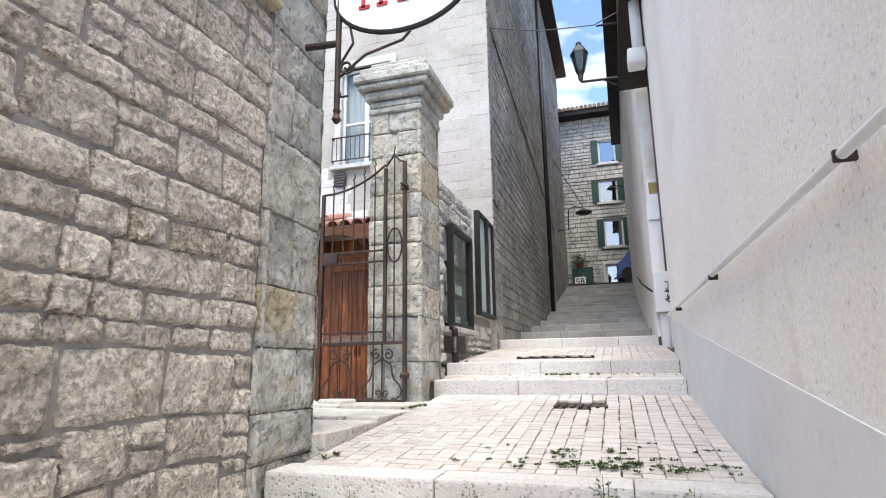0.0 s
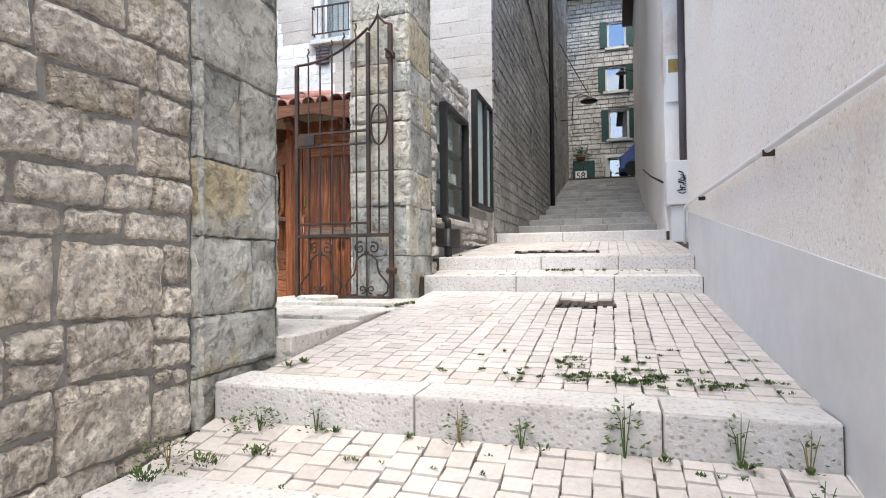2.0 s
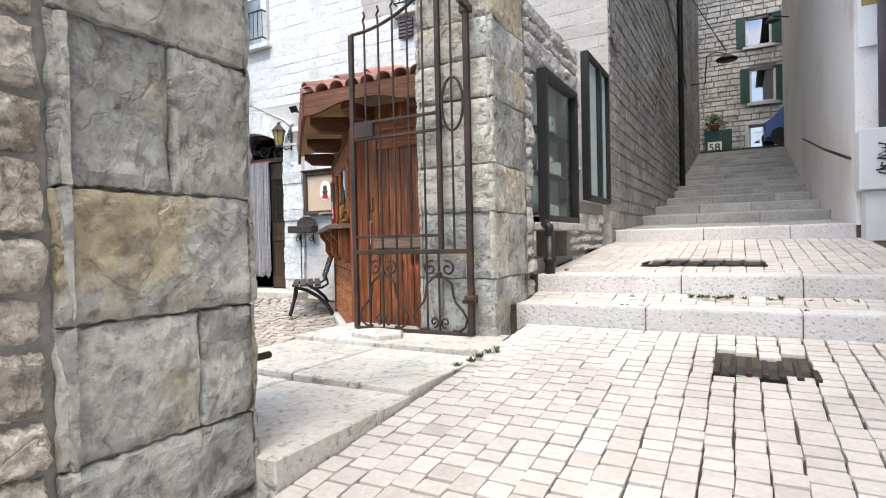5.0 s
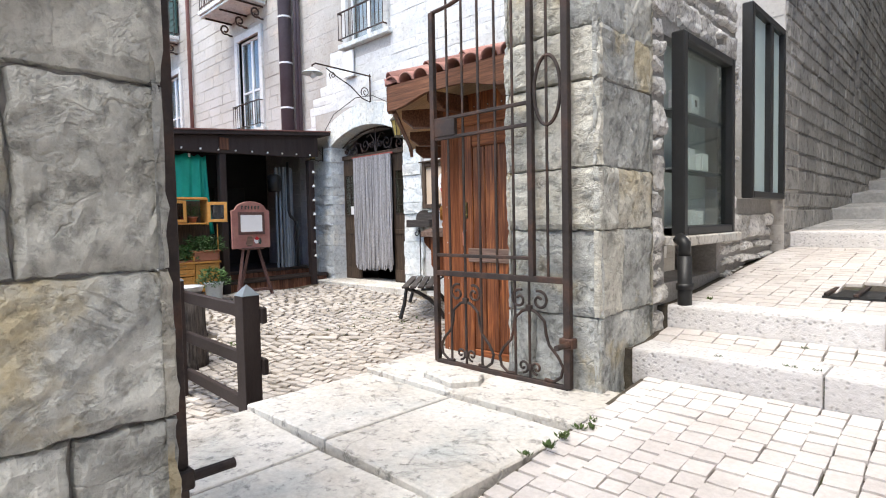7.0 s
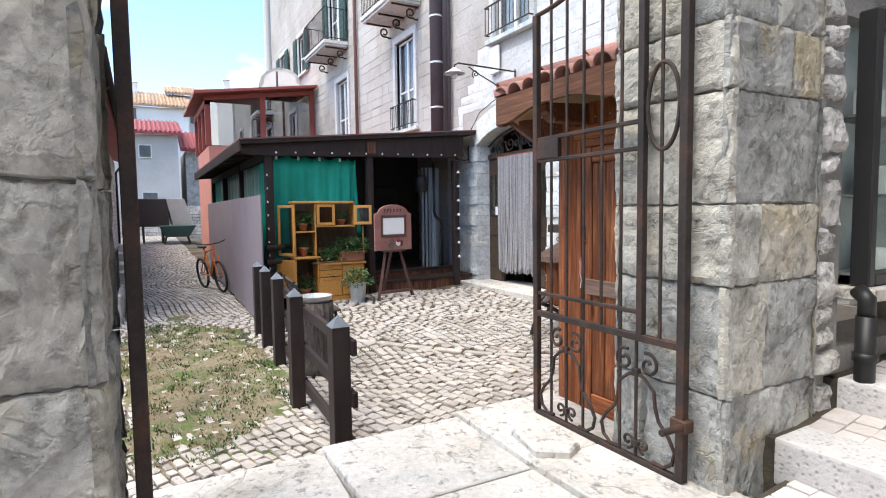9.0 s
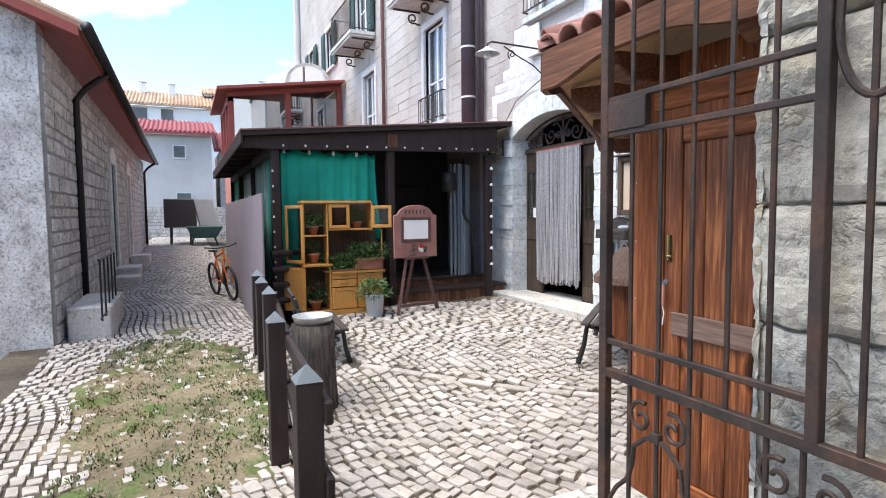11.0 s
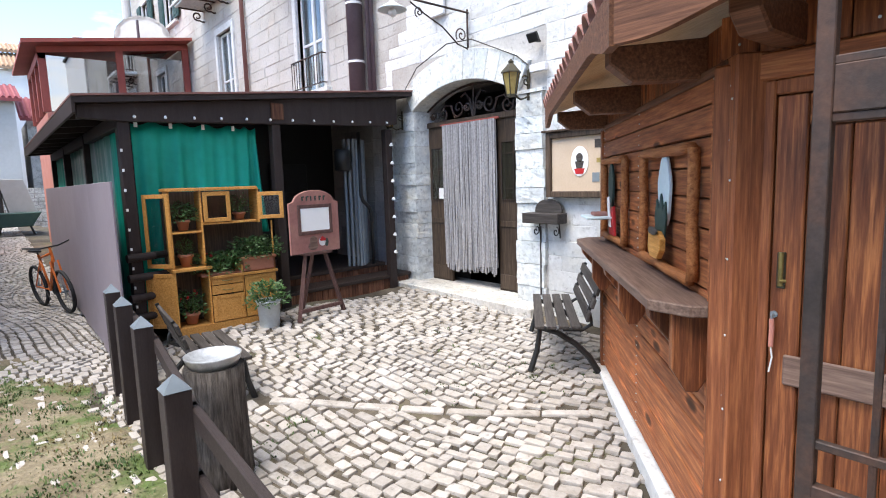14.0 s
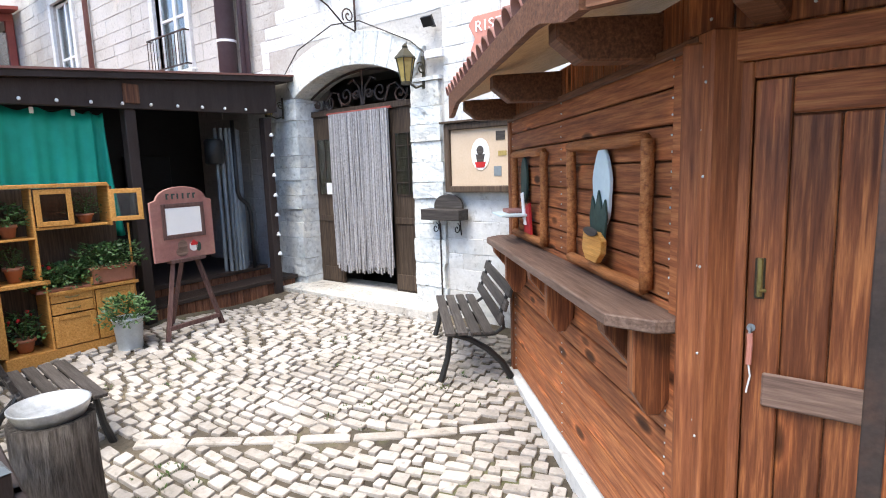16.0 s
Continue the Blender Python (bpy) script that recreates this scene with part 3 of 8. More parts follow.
def noise_grid(name, x0, x1, y0, y1, step, zf, material, label, category):
    nx, ny = max(1, int((x1 - x0) / step)), max(1, int((y1 - y0) / step))
    vs = [(x0 + (x1 - x0) * i / nx, y0 + (y1 - y0) * j / ny, zf(x0 + (x1 - x0) * i / nx, y0 + (y1 - y0) * j / ny)) for i in range(nx + 1) for j in range(ny + 1)]
    fs = [(i * (ny + 1) + j, (i + 1) * (ny + 1) + j, (i + 1) * (ny + 1) + j + 1, i * (ny + 1) + j + 1) for i in range(nx) for j in range(ny)]
    return tagged(link_mesh(name, mesh_of(name, vs, fs, True), None, material), label, category, "", "structure")


# ---- ground ----
noise_grid("ground_courtyard", -42, -3.45, 2.2, 9.72, .3, lambda x, y: yard(x, y) - .022 + .008 * noise.noise((x * 3, y * 3, 0)), M_DIRT, "dark earthy joints with weeds between the cobbles", "ground")
bm = bmesh.new()
for ya, za, yb, zb in TREADS:
    prism(bm, [(ya + .02, za - .6), (yb + .03, zb - .6), (yb + .03, zb - .018), (ya + .26, za - .018), (ya + .02, za - .018)], -1.98 if 2.5 < ya < 4 else AX0 - .1, 1.05, "x")
box(bm, -12, 12, STAIR_TOP[0], 34, 4.4, STAIR_TOP[1])
solid("ground_alley", bm, M_JOINT, "earth bed under the stepped stone alley", "ground", "", "structure")
noise_grid("ground_verge", -11.2, -4.3, 3.0, 5.02, .07, lambda x, y: yard(x, y) - .034 + .037 * sstep(0, .5, 1.15 - ((x + 7.4) / 2.9) ** 2 - ((y - 4.15) / .85) ** 2 + .9 * noise.noise((x * 1.3, y * 1.3, 3))) + .006 * noise.noise((x * 7, y * 7, 1)), M_VERGE, "dry trodden earth with patchy green growth beside the fence", "ground")
noise_grid("ground", -400, 400, -400, 400, 80, lambda x, y: -.9, M_DIRT, "wide bare ground under the town", "ground")

# ---- walls of the alley ----
rng = random.Random(5)
bm = bmesh.new()
box(bm, -2.75, AX0 - .035, -7, 2.87, -1, 3.92)
wall_1 = solid("wall_garden", bm, M_MORTAR, "garden wall of beige-pink rubble in grey mortar", "wall", "", "structure")
bm = bmesh.new()
box(bm, -2.8, AX0 + .07, -7, 2.86, 3.92, 4.06, .02)
box(bm, -2.78, AX0 + .03, -7, 2.86, 4.06, 4.16, .02)
part("coping", bm, M_PILLAR, wall_1, "worn grey stone coping")
bm = bmesh.new()
box(bm, AX1, 9, -7, 7.15, -1, 6.3)
plaster_wall = solid("wall_plaster", bm, M_PLASTER, "rough white plastered house wall", "wall", "", "structure")
bm = bmesh.new()
prism(bm, [(-7, -.9), (7.15, 1.3), (7.15, 2.06), (1.7, 1.36), (-7, .22)], AX1 - .006, AX1 + .02, "x")
part("dado", bm, M_DADO, plaster_wall, "smooth grey rendered dado")
bm = bmesh.new()
box(bm, 1.0, 9, 7.15, 9.65, -.5, 6.3)
solid("wall_recess", bm, M_PLASTER, "set-back white plastered wall in the alley", "wall", "", "structure")
bm = bmesh.new()
prism(bm, [(.62, 9.65), (9, 9.65), (9, 25.8), (.78, 25.8)], -.5, 11.7)
wall_east = solid("wall_upper_house", bm, M_PLASTER, "pale plastered house wall along the upper stairs", "wall", "", "structure")
bm = bmesh.new()
prism(bm, [(.20, 9.5), (9, 9.5), (9, 25.9), (.36, 25.9)], 11.7, 11.85)
part("eaves", bm, M_BROWNP, wall_east, "dark wooden eaves")

# long house: facade on the courtyard, flank on the alley
HOLES = [(-9.78, -7.66, 1.0, 3.98),                    # arched door
         (-5.05, -3.98, 5.5, 7.6), (-9.15, -8.1, 5.55, 7.7),
         (-13.55, -12.5, 4.45, 6.6), (-18.3, -17.2, 4.5, 6.6),
         (-13.55, -12.5, 7.35, 9.5), (-18.9, -17.6, 7.7, 9.9), (-23.0, -21.9, 7.85, 9.3), (-26.1, -25.0, 7.85, 9.3), (-23.0, -21.9, 4.9, 6.5)]
facade = wall("wall_facade", "y", FAC + .03, FAC + .63, -28, -1.985, 0, 15.5, HOLES, M_WHITE, "long house front of whitewashed stone courses")
flank = wall("wall_flank", "x", -1.985, -2.6, 10.03, 25.6, 0, 15.5, [(13.6, 14.0, 4.1, 4.7), (18.2, 19.1, 5.6, 7.6), (18.2, 19.1, 9.2, 11)], M_GREYWALL, "tall stone flank of the long house, shade toned into its grey")
bm = bmesh.new()
box(bm, -28.6, -1.5, FAC - .5, 25.8, 15.5, 15.7)
box(bm, -28, -27.6, FAC + .63, 25.6, 0, 15.5)
box(bm, -27.6, -2.6, 25.2, 25.6, 0, 15.5)
solid("roof_long_house", bm, M_BROWNP, "broad dark eaves of the long house", "roof", "", "structure")
bm = bmesh.new()
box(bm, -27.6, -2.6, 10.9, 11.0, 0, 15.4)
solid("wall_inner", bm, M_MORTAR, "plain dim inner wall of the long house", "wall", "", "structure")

# small wall with shop windows beside the gate pillar
SW = [(6.78, 7.83, 2.05, 3.41), (8.3, 9.40, 2.33, 4.0)]
bm = bmesh.new()
side_wall = wall("wall_shop", "x", -2.11, -2.45, 6.50, 9.42, 0, 3.98, [(6.78, 7.83, 1.72, 3.41), SW[1]], M_MORTAR, "rough pale stone wall with two shop windows")
# lane side and end
left_house = wall("wall_lane_house", "y", 2.7, 2.2, -29, -10.2, .3, 4.75, [(-17.6, -16.7, 1.2, 3.7), (-21.6, -20.7, 1.2, 3.7)], M_MORTAR, "low stone house front along the lane")
bm = bmesh.new()
box(bm, -36, -35.5, -2, 9.5, .5, 2.9)
lane_end = solid("wall_lane_end", bm, M_MORTAR, "low stone boundary wall at the lane's end", "wall", "", "structure")

# pillars
pillars = []
for name, x0, x1, y0, y1, lab in (("gate_pillar", -2.80, -2.06, 2.87, 3.53, "grey sandstone gate pillar beside the rubble wall"), ("gate_pillar", -2.72, -2.08, 5.83, 6.53, "grey sandstone gate pillar with a moulded cap, iron gate hung on it")):
    p = thing(name, lab, "pillar", None, "gate pillars", "structure")
    part("core", B(x0 + .03, x1 - .03, y0 + .03, y1 - .03, .5, 4.75), M_MORTAR, p)
    bm = bmesh.new()
    cx, cy, hx, hy = (x0 + x1) / 2, (y0 + y1) / 2, (x1 - x0) / 2, (y1 - y0) / 2
    for z0, z1, o in ((4.60, 4.68, .03), (4.68, 4.78, .02), (4.78, 4.90, .07), (4.90, 4.98, .14), (4.98, 5.10, .18), (5.10, 5.2, .12), (5.2, 5.3, .02), (5.3, 5.38, -.12)):
        box(bm, cx - hx - o, cx + hx + o, cy - hy - o, cy + hy + o, z0, z1, .02)
    part("cap", bm, M_PILLAR, p, "moulded stone cap")
    pillars.append((p, x0, x1, y0, y1))

# threshold platform of the gateway
bm = bmesh.new()
box(bm, -3.55, -2.0, 3.535, 6.1, .3, 1.07)
threshold = solid("threshold", bm, M_JOINT, "raised threshold of pale stone slabs in the gateway", "threshold", "", "structure")


# ---- the wooden kiosk ----
KC0, KX = Vector((-3.80, 6.42, 0)), Vector((-.695, .72, 0)).normalized()
KY = Vector((0, 0, 1)).cross(KX)
KM4 = Matrix(((KX.x, KY.x, 0, KC0.x), (KX.y, KY.y, 0, KC0.y), (0, 0, 1, 0), (0, 0, 0, 1)))


def side(ob, m=KM4):
    ob.matrix_basis = m
    return ob


KG = .70
kiosk = thing("kiosk", "brown stained wooden kiosk with tiled roof and serving shelf", "kiosk")
rk = random.Random(3)
# boarded counter side, boards lying on top of one another
bm = bmesh.new()
box(bm, 0.0, 2.86, -.10, -.035, KG, 3.16)
side(part("counter_wall", bm, M_KDARK, kiosk))
z = .93
for i in range(16):
    h = .1325
    b = part("plank", B(.02, 2.85, -.034, -.004 + rk.uniform(-.003, .003), z + .004, z + h - .004, .006), M_KX, kiosk)
    side(b)
    z += h
for i in range(20):
    side(part("upper_board", B(.02 + i * .142, .02 + i * .142 + .138, -.034, -.008, 3.055, 3.21, .004), M_KZ, kiosk))
side(part("plinth", B(.0, 2.9, -.08, .05, .5, .90, .01), M_WHITE1, kiosk, "white painted plinth"))
side(part("corner_post", B(-.06, .085, -.12, .012, .74, 3.06, .008), M_KPOST, kiosk))
side(part("corner_post", B(2.82, 2.91, -.12, .01, .74, 3.06, .008), M_KPOST, kiosk))
side(part("batten", B(.095, .165, -.003, .018, .93, 2.98, .005), M_KX, kiosk, "paler upright batten"))
side(part("trim_board", B(.02, 2.85, -.003, .020, 3.015, 3.052, .005), M_KDARK, kiosk))
# shelf on brackets
bm = bmesh.new()
prism(bm, [(.05, .0), (.06, .12), (.20, .25), (2.66, .25), (2.78, .14), (2.78, .0)], 2.045, 2.095, "z", .006)
shelf = side(part("shelf", bm, M_SHELF, kiosk, "worn grey-brown serving shelf"))
for s in (.30, 1.42, 2.5):
    bm = bmesh.new()
    prism(bm, [(.002, 2.044), (.23, 2.044), (.22, 1.99), (.10, 1.84), (.06, 1.82), (.002, 1.82)], s - .045, s + .045, "x", .006)
    side(part("bracket", bm, M_KZ, kiosk))
    bm = bmesh.new()
    prism(bm, [(.0, 2.044), (.16, 2.044), (.16, 1.80), (.10, 1.70), (.05, 1.70), (.0, 1.78)], s - .13 - .03, s - .13 + .03, "x", .006)
    side(part("bracket", bm, M_KZ, kiosk))
# door side, facing the alley
part("door_wall", B(-3.72, -2.55, 6.50, 6.56, KG, 3.2), M_KDARK, kiosk)
part("door_post", B(-3.87, -3.715, 6.41, 6.52, .74, 3.03, .008), M_KPOST, kiosk)
part("door_post", B(-2.87, -2.74, 6.43, 6.52, .74, 3.03, .008), M_KPOST, kiosk)
part("lintel", B(-3.72, -2.74, 6.425, 6.52, 2.955, 3.05, .006), M_KX, kiosk)
for i in range(9):
    part("upper_board", B(-3.86 + i * .14, -3.86 + i * .14 + .135, 6.44, 6.47, 3.055, 3.21, .004), M_KZ, kiosk)
bm = bmesh.new()
box(bm, -3.714, -3.66, 6.44, 6.50, .95, 2.954, .006)
box(bm, -2.93, -2.872, 6.44, 6.50, .95, 2.954, .006)
box(bm, -3.66, -2.93, 6.44, 6.50, 2.90, 2.954, .006)
part("door_frame", bm, M_KPOST, kiosk)
door = part("door", B(-3.655, -2.935, 6.472, 6.497, .96, 2.895), M_KDARK, kiosk, "stained plank door with a key in its lock")
for i in range(6):
    if i == 0:
        part("stile", B(-3.655, -3.555, 6.448, 6.4715, .96, 2.895, .005), M_KZ, door)
    elif i == 5:
        part("stile", B(-3.035, -2.935, 6.448, 6.4715, .96, 2.895, .005), M_KZ, door)
    else:
        part("plank", B(-3.552 + (i - 1) * .1285, -3.552 + i * .1285 - .004, 6.456, 6.4715, 1.12, 2.78, .005), M_KZ, door)
part("rail", B(-3.552, -3.038, 6.446, 6.4715, 2.785, 2.895, .006), M_KX, door)
part("rail", B(-3.60, -2.99, 6.434, 6.4475, 1.84, 1.955, .006), M_SHELF, door, "rough added cross board")
part("rail", B(-3.552, -3.038, 6.446, 6.4715, .96, 1.115, .006), M_KX, door)
part("lock_plate", B(-3.634, -3.604, 6.440, 6.4475, 2.20, 2.335, .003), M_LANTERN, door, "brass bolt plate")
bm = bmesh.new()
rod(bm, (-3.618, 6.436, 2.21), (-3.618, 6.436, 2.335), .009)
rod(bm, (-3.618, 6.424, 2.23), (-3.60, 6.436, 2.23), .006)
part("bolt", bm, M_BRASS, door)
bm = bmesh.new()
lathe(bm, [(.013, 0), (.013, .006)], 12, (0, 0, 0))
bmesh.ops.transform(bm, matrix=Matrix.Translation((-3.638, 6.447, 2.10)) @ Matrix.Rotation(radians(90), 4, "X"), verts=bm.verts[:])
tube(bm, [(-3.638, 6.44, 2.10), (-3.638, 6.425, 2.10), (-3.638, 6.424, 2.08)], .004)
part("keyhole", bm, M_STEEL, door)
bm = bmesh.new()
tube(bm, [(-3.638, 6.424, 2.085), (-3.636, 6.425, 2.05), (-3.638, 6.425, 1.98)], .009)
part("key_tag", bm, M_PINKP, door, "red key tag on a ribbon")
bm = bmesh.new()
tube(bm, [(-3.638, 6.425, 1.98), (-3.632, 6.426, 1.94), (-3.642, 6.427, 1.88)], .003)
part("ribbon", bm, M_PAPER, door)
bm = bmesh.new()
for s_, zz in [(x, z) for x in (-.03, .05) for z in (1.1, 1.4, 1.7, 2.0, 2.3, 2.6, 2.9)]:
    rod(bm, KM4 @ Vector((s_, .011, zz)), KM4 @ Vector((s_, .016, zz)), .006, .004, 6)
for i in range(16):
    for s_ in (.20, 1.50, 2.76):
        for dz in (.035, .095):
            rod(bm, KM4 @ Vector((s_ + rk.uniform(-.01, .01), -.006, .93 + i * .1325 + dz)), KM4 @ Vector((s_, .0005, .93 + i * .1325 + dz)), .005, .004, 6)
for xx in (-3.80,):
    for zz in (1.2, 1.75, 2.3, 2.75, 2.95):
        rod(bm, (xx, 6.411, zz), (xx, 6.404, zz), .006, .004, 6)
for i in range(8):
    rod(bm, (-3.79 + i * .14, 6.441, 3.1), (-3.79 + i * .14, 6.434, 3.1), .006, .004, 6)
tagged(part("screws", bm, M_ZINC, kiosk, "bright screw heads"), kind="stuff")
# back and far end
bm = bmesh.new()
prism(bm, [(-5.76, 8.50), (-5.70, 8.50), (-5.35, 9.30), (-5.41, 9.30)], KG, 3.2)
part("end_wall", bm, M_KDARK, kiosk)
# roof: eaves over the counter and the door, soffit, rafters, fascia
EV = .45


def roofpt(s, off, z):
    return KM4 @ Vector((s, off, z))


corner = Vector((-4.0, 5.98, 3.22))
farl = roofpt(3.02, EV, 3.22)
ridge1, ridge2 = Vector((-4.6, 8.95, 3.72)), Vector((-2.5, 7.6, 3.72))
front_r = Vector((-2.74, 5.98, 3.22))
bm = bmesh.new()
vs = [bm.verts.new(p) for p in (corner, farl, ridge1, ridge2, front_r)]
lo = [bm.verts.new(p - Vector((0, 0, .035))) for p in (corner, farl, ridge1, ridge2, front_r)]
for q in ((0, 1, 2), (0, 2, 3), (0, 3, 4)):
    bm.faces.new([vs[i] for i in q])
    bm.faces.new([lo[i] for i in q][::-1])
for i in range(5):
    j = (i + 1) % 5
    bm.faces.new((vs[i], vs[j], lo[j], lo[i]))
bmesh.ops.recalc_face_normals(bm, faces=bm.faces[:])
part("roof_deck", bm, M_SOFFIT, kiosk, "pale boarded roof soffit")


def fascia(a, b, name, n=24):
    """A fascia board with a scooped lower edge at both ends."""
    bm = bmesh.new()
    d = (b - a)
    L = d.length
    t = d.normalized()
    o = Vector((t.y, -t.x, 0))
    top, bot = [], []
    for i in range(n + 1):
        u = i / n * L
        e = min(u, L - u)
        low = -.065 - .075 * (1 - sstep(.08, .50, e))
        top.append((u, .05))
        bot.append((u, low))
    rows = []
    for w in (0, .035):
        rows.append([[bm.verts.new(a + t * u + Vector((0, 0, z)) - o * w) for u, z in r] for r in (top, bot)])
    for i in range(n):
        for w in (0, 1):
            bm.faces.new((rows[w][0][i], rows[w][0][i + 1], rows[w][1][i + 1], rows[w][1][i]))
        for r in (0, 1):
            bm.faces.new((rows[0][r][i], rows[0][r][i + 1], rows[1][r][i + 1], rows[1][r][i]))
    for i in (0, n):
        bm.faces.new((rows[0][0][i], rows[0][1][i], rows[1][1][i], rows[1][0][i]))
    bmesh.ops.recalc_face_normals(bm, faces=bm.faces[:])
    part(name, bm, M_KDARK, kiosk)


fascia(corner, farl, "fascia")
fascia(front_r, corner, "fascia")
for s in (.35, 1.55, 2.72):
    bm = bmesh.new()
    prism(bm, [(-.02, 3.20), (.40, 3.18), (.40, 3.11), (.30, 3.03), (-.02, 3.03)], s - .055, s + .055, "x", .008)
    side(part("rafter_end", bm, M_KDARK, kiosk))
for x in (-3.62, -2.95):
    bm = bmesh.new()
    prism(bm, [(6.50, 3.20), (6.06, 3.18), (6.06, 3.12), (6.14, 3.06), (6.50, 3.06)], x - .05, x + .05, "x", .008)
    part("rafter_end", bm, M_KDARK, kiosk)


def tile_row(a, up, length, r=.082):
    """One row of half-round tiles that overlap up the slope."""
    n, out = 3, []
    rightv = up.cross(Vector((0, 0, 1))).normalized()
    nrm = rightv.cross(up).normalized()
    k = max(1, int(length / .36))
    for i in range(k):
        bm = bmesh.new()
        p0, p1 = a + up * (i * .34) + nrm * (.012 + .006 * i), a + up * (i * .34 + .42) + nrm * (.0 + .006 * i)
        rings = []
        for p, rr in ((p0, r), (p1, r * .82)):
            ring = [p + rightv * math.cos(math.pi * j / 8) * rr + nrm * math.sin(math.pi * j / 8) * rr * .85 for j in range(9)]
            ring2 = [p + rightv * math.cos(math.pi * j / 8) * (rr - .014) + nrm * math.sin(math.pi * j / 8) * (rr - .014) * .85 for j in range(9)]
            rings.append(([bm.verts.new(q) for q in ring], [bm.verts.new(q) for q in ring2]))
        for j in range(8):
            bm.faces.new((rings[0][0][j], rings[0][0][j + 1], rings[1][0][j + 1], rings[1][0][j]))
            bm.faces.new((rings[0][1][j + 1], rings[0][1][j], rings[1][1][j], rings[1][1][j + 1]))
            bm.faces.new((rings[0][0][j + 1], rings[0][0][j], rings[0][1][j], rings[0][1][j + 1]))
        part("tile", bm, M_TILE, kiosk, "", True)


upA = (-KY + Vector((0, 0, .30))).normalized()
n_t = 19
for i in range(n_t):
    s = -.15 + i * .178
    tile_row(roofpt(s, EV + .03, 3.265), upA, .5 + min(1.2, .12 + .09 * i))
upB = Vector((0, 1, .30)).normalized()
for i in range(8):
    tile_row(Vector((-3.95 + i * .168, 5.95, 3.265)), upB, .5 + min(1.0, .12 * i))
tile_row(corner + Vector((0, 0, .08)), (Vector((-3.3, 7.4, 3.75)) - corner).normalized(), 1.3, .095)


# carved log frames with painted cut-outs on the counter side
def log_frame(s0, s1, z0, z1, name_label, group):
    f = thing("carved_log_frame", name_label, "frame", KM4, group)
    for a, b in (((s0, .03, z0 - .0), (s0, .03, z1)), ((s1, .03, z1), (s1, .03, z0)), ((s0, .035, z1), (s1, .035, z1)), ((s1, .035, z0), (s0, .035, z0))):
        a, b = Vector(a), Vector(b)
        pts = [a.lerp(b, i / 8) + Vector((rk.uniform(-.006, .006), rk.uniform(-.004, .004), rk.uniform(-.006, .006))) for i in range(9)]
        bm = bmesh.new()
        tube(bm, pts, .027, 9)
        part("log", bm, M_BARK, f, "", True)
    return f


def cutout(poly, h, material, parent, name, d=.012, lab=""):
    bm = bmesh.new()
    prism(bm, poly, d, d + h, "y", .003)
    return part(name, bm, material, parent, lab)


def oval(cx, cz, rx, rz, n=28, wob=0.0):
    return [(cx + rx * (1 + wob * math.sin(7 * a)) * math.cos(a), cz + rz * (1 + wob * math.sin(5 * a)) * math.sin(a)) for a in [2 * math.pi * i / n for i in range(n)]]


lf = log_frame(.33, 1.22, 2.15, 2.745, "orange-brown log frame holding a painted wooden cut-out on the kiosk", "log frames")
cutout(oval(.79, 2.54, .105, .19, 32, .05), .018, M_BLUEY, lf, "painted_hill", .016, "pale blue painted wooden cut-out")
cutout([(.88, 2.30), (.90, 2.40), (.87, 2.50), (.83, 2.44), (.79, 2.53), (.75, 2.44), (.71, 2.49), (.69, 2.40), (.72, 2.30)], .012, M_DKGREEN, lf, "painted_foliage", .036)
cutout([(.90, 2.33), (.92, 2.24), (.87, 2.19), (.74, 2.19), (.68, 2.24), (.67, 2.30), (.74, 2.335)], .03, M_PINE, lf, "painted_basket", .049)
cutout(oval(.79, 2.335, .085, .022), .01, M_BENCH, lf, "basket_rim", .08)
lf2 = log_frame(1.76, 2.58, 2.15, 2.745, "orange-brown log frame with a painted wooden figure on the kiosk", "log frames")
cutout(oval(2.28, 2.55, .09, .17, 24, .05), .018, M_DKGREEN, lf2, "painted_tree", .016)
cutout([(2.02, 2.18), (2.20, 2.18), (2.18, 2.36), (2.06, 2.40)], .02, M_RED, lf2, "painted_cloak", .036)
cutout([(2.10, 2.24), (2.16, 2.24), (2.24, 2.46), (2.18, 2.47)], .012, M_PAPER, lf2, "painted_stripe", .058)
tray = thing("small_tray", "pale tray on a dark wooden bracket on the kiosk", "tray", KM4)
part("tray_top", B(2.10, 2.46, .05, .24, 2.30, 2.318, .004), M_BLUEY, tray)
part("tray_base", B(2.14, 2.42, .04, .20, 2.335 - .04, 2.298, .004), M_BENCH, tray)
part("tray_box", B(2.2, 2.40, .05, .17, 2.32, 2.345, .004), M_MENU, tray)


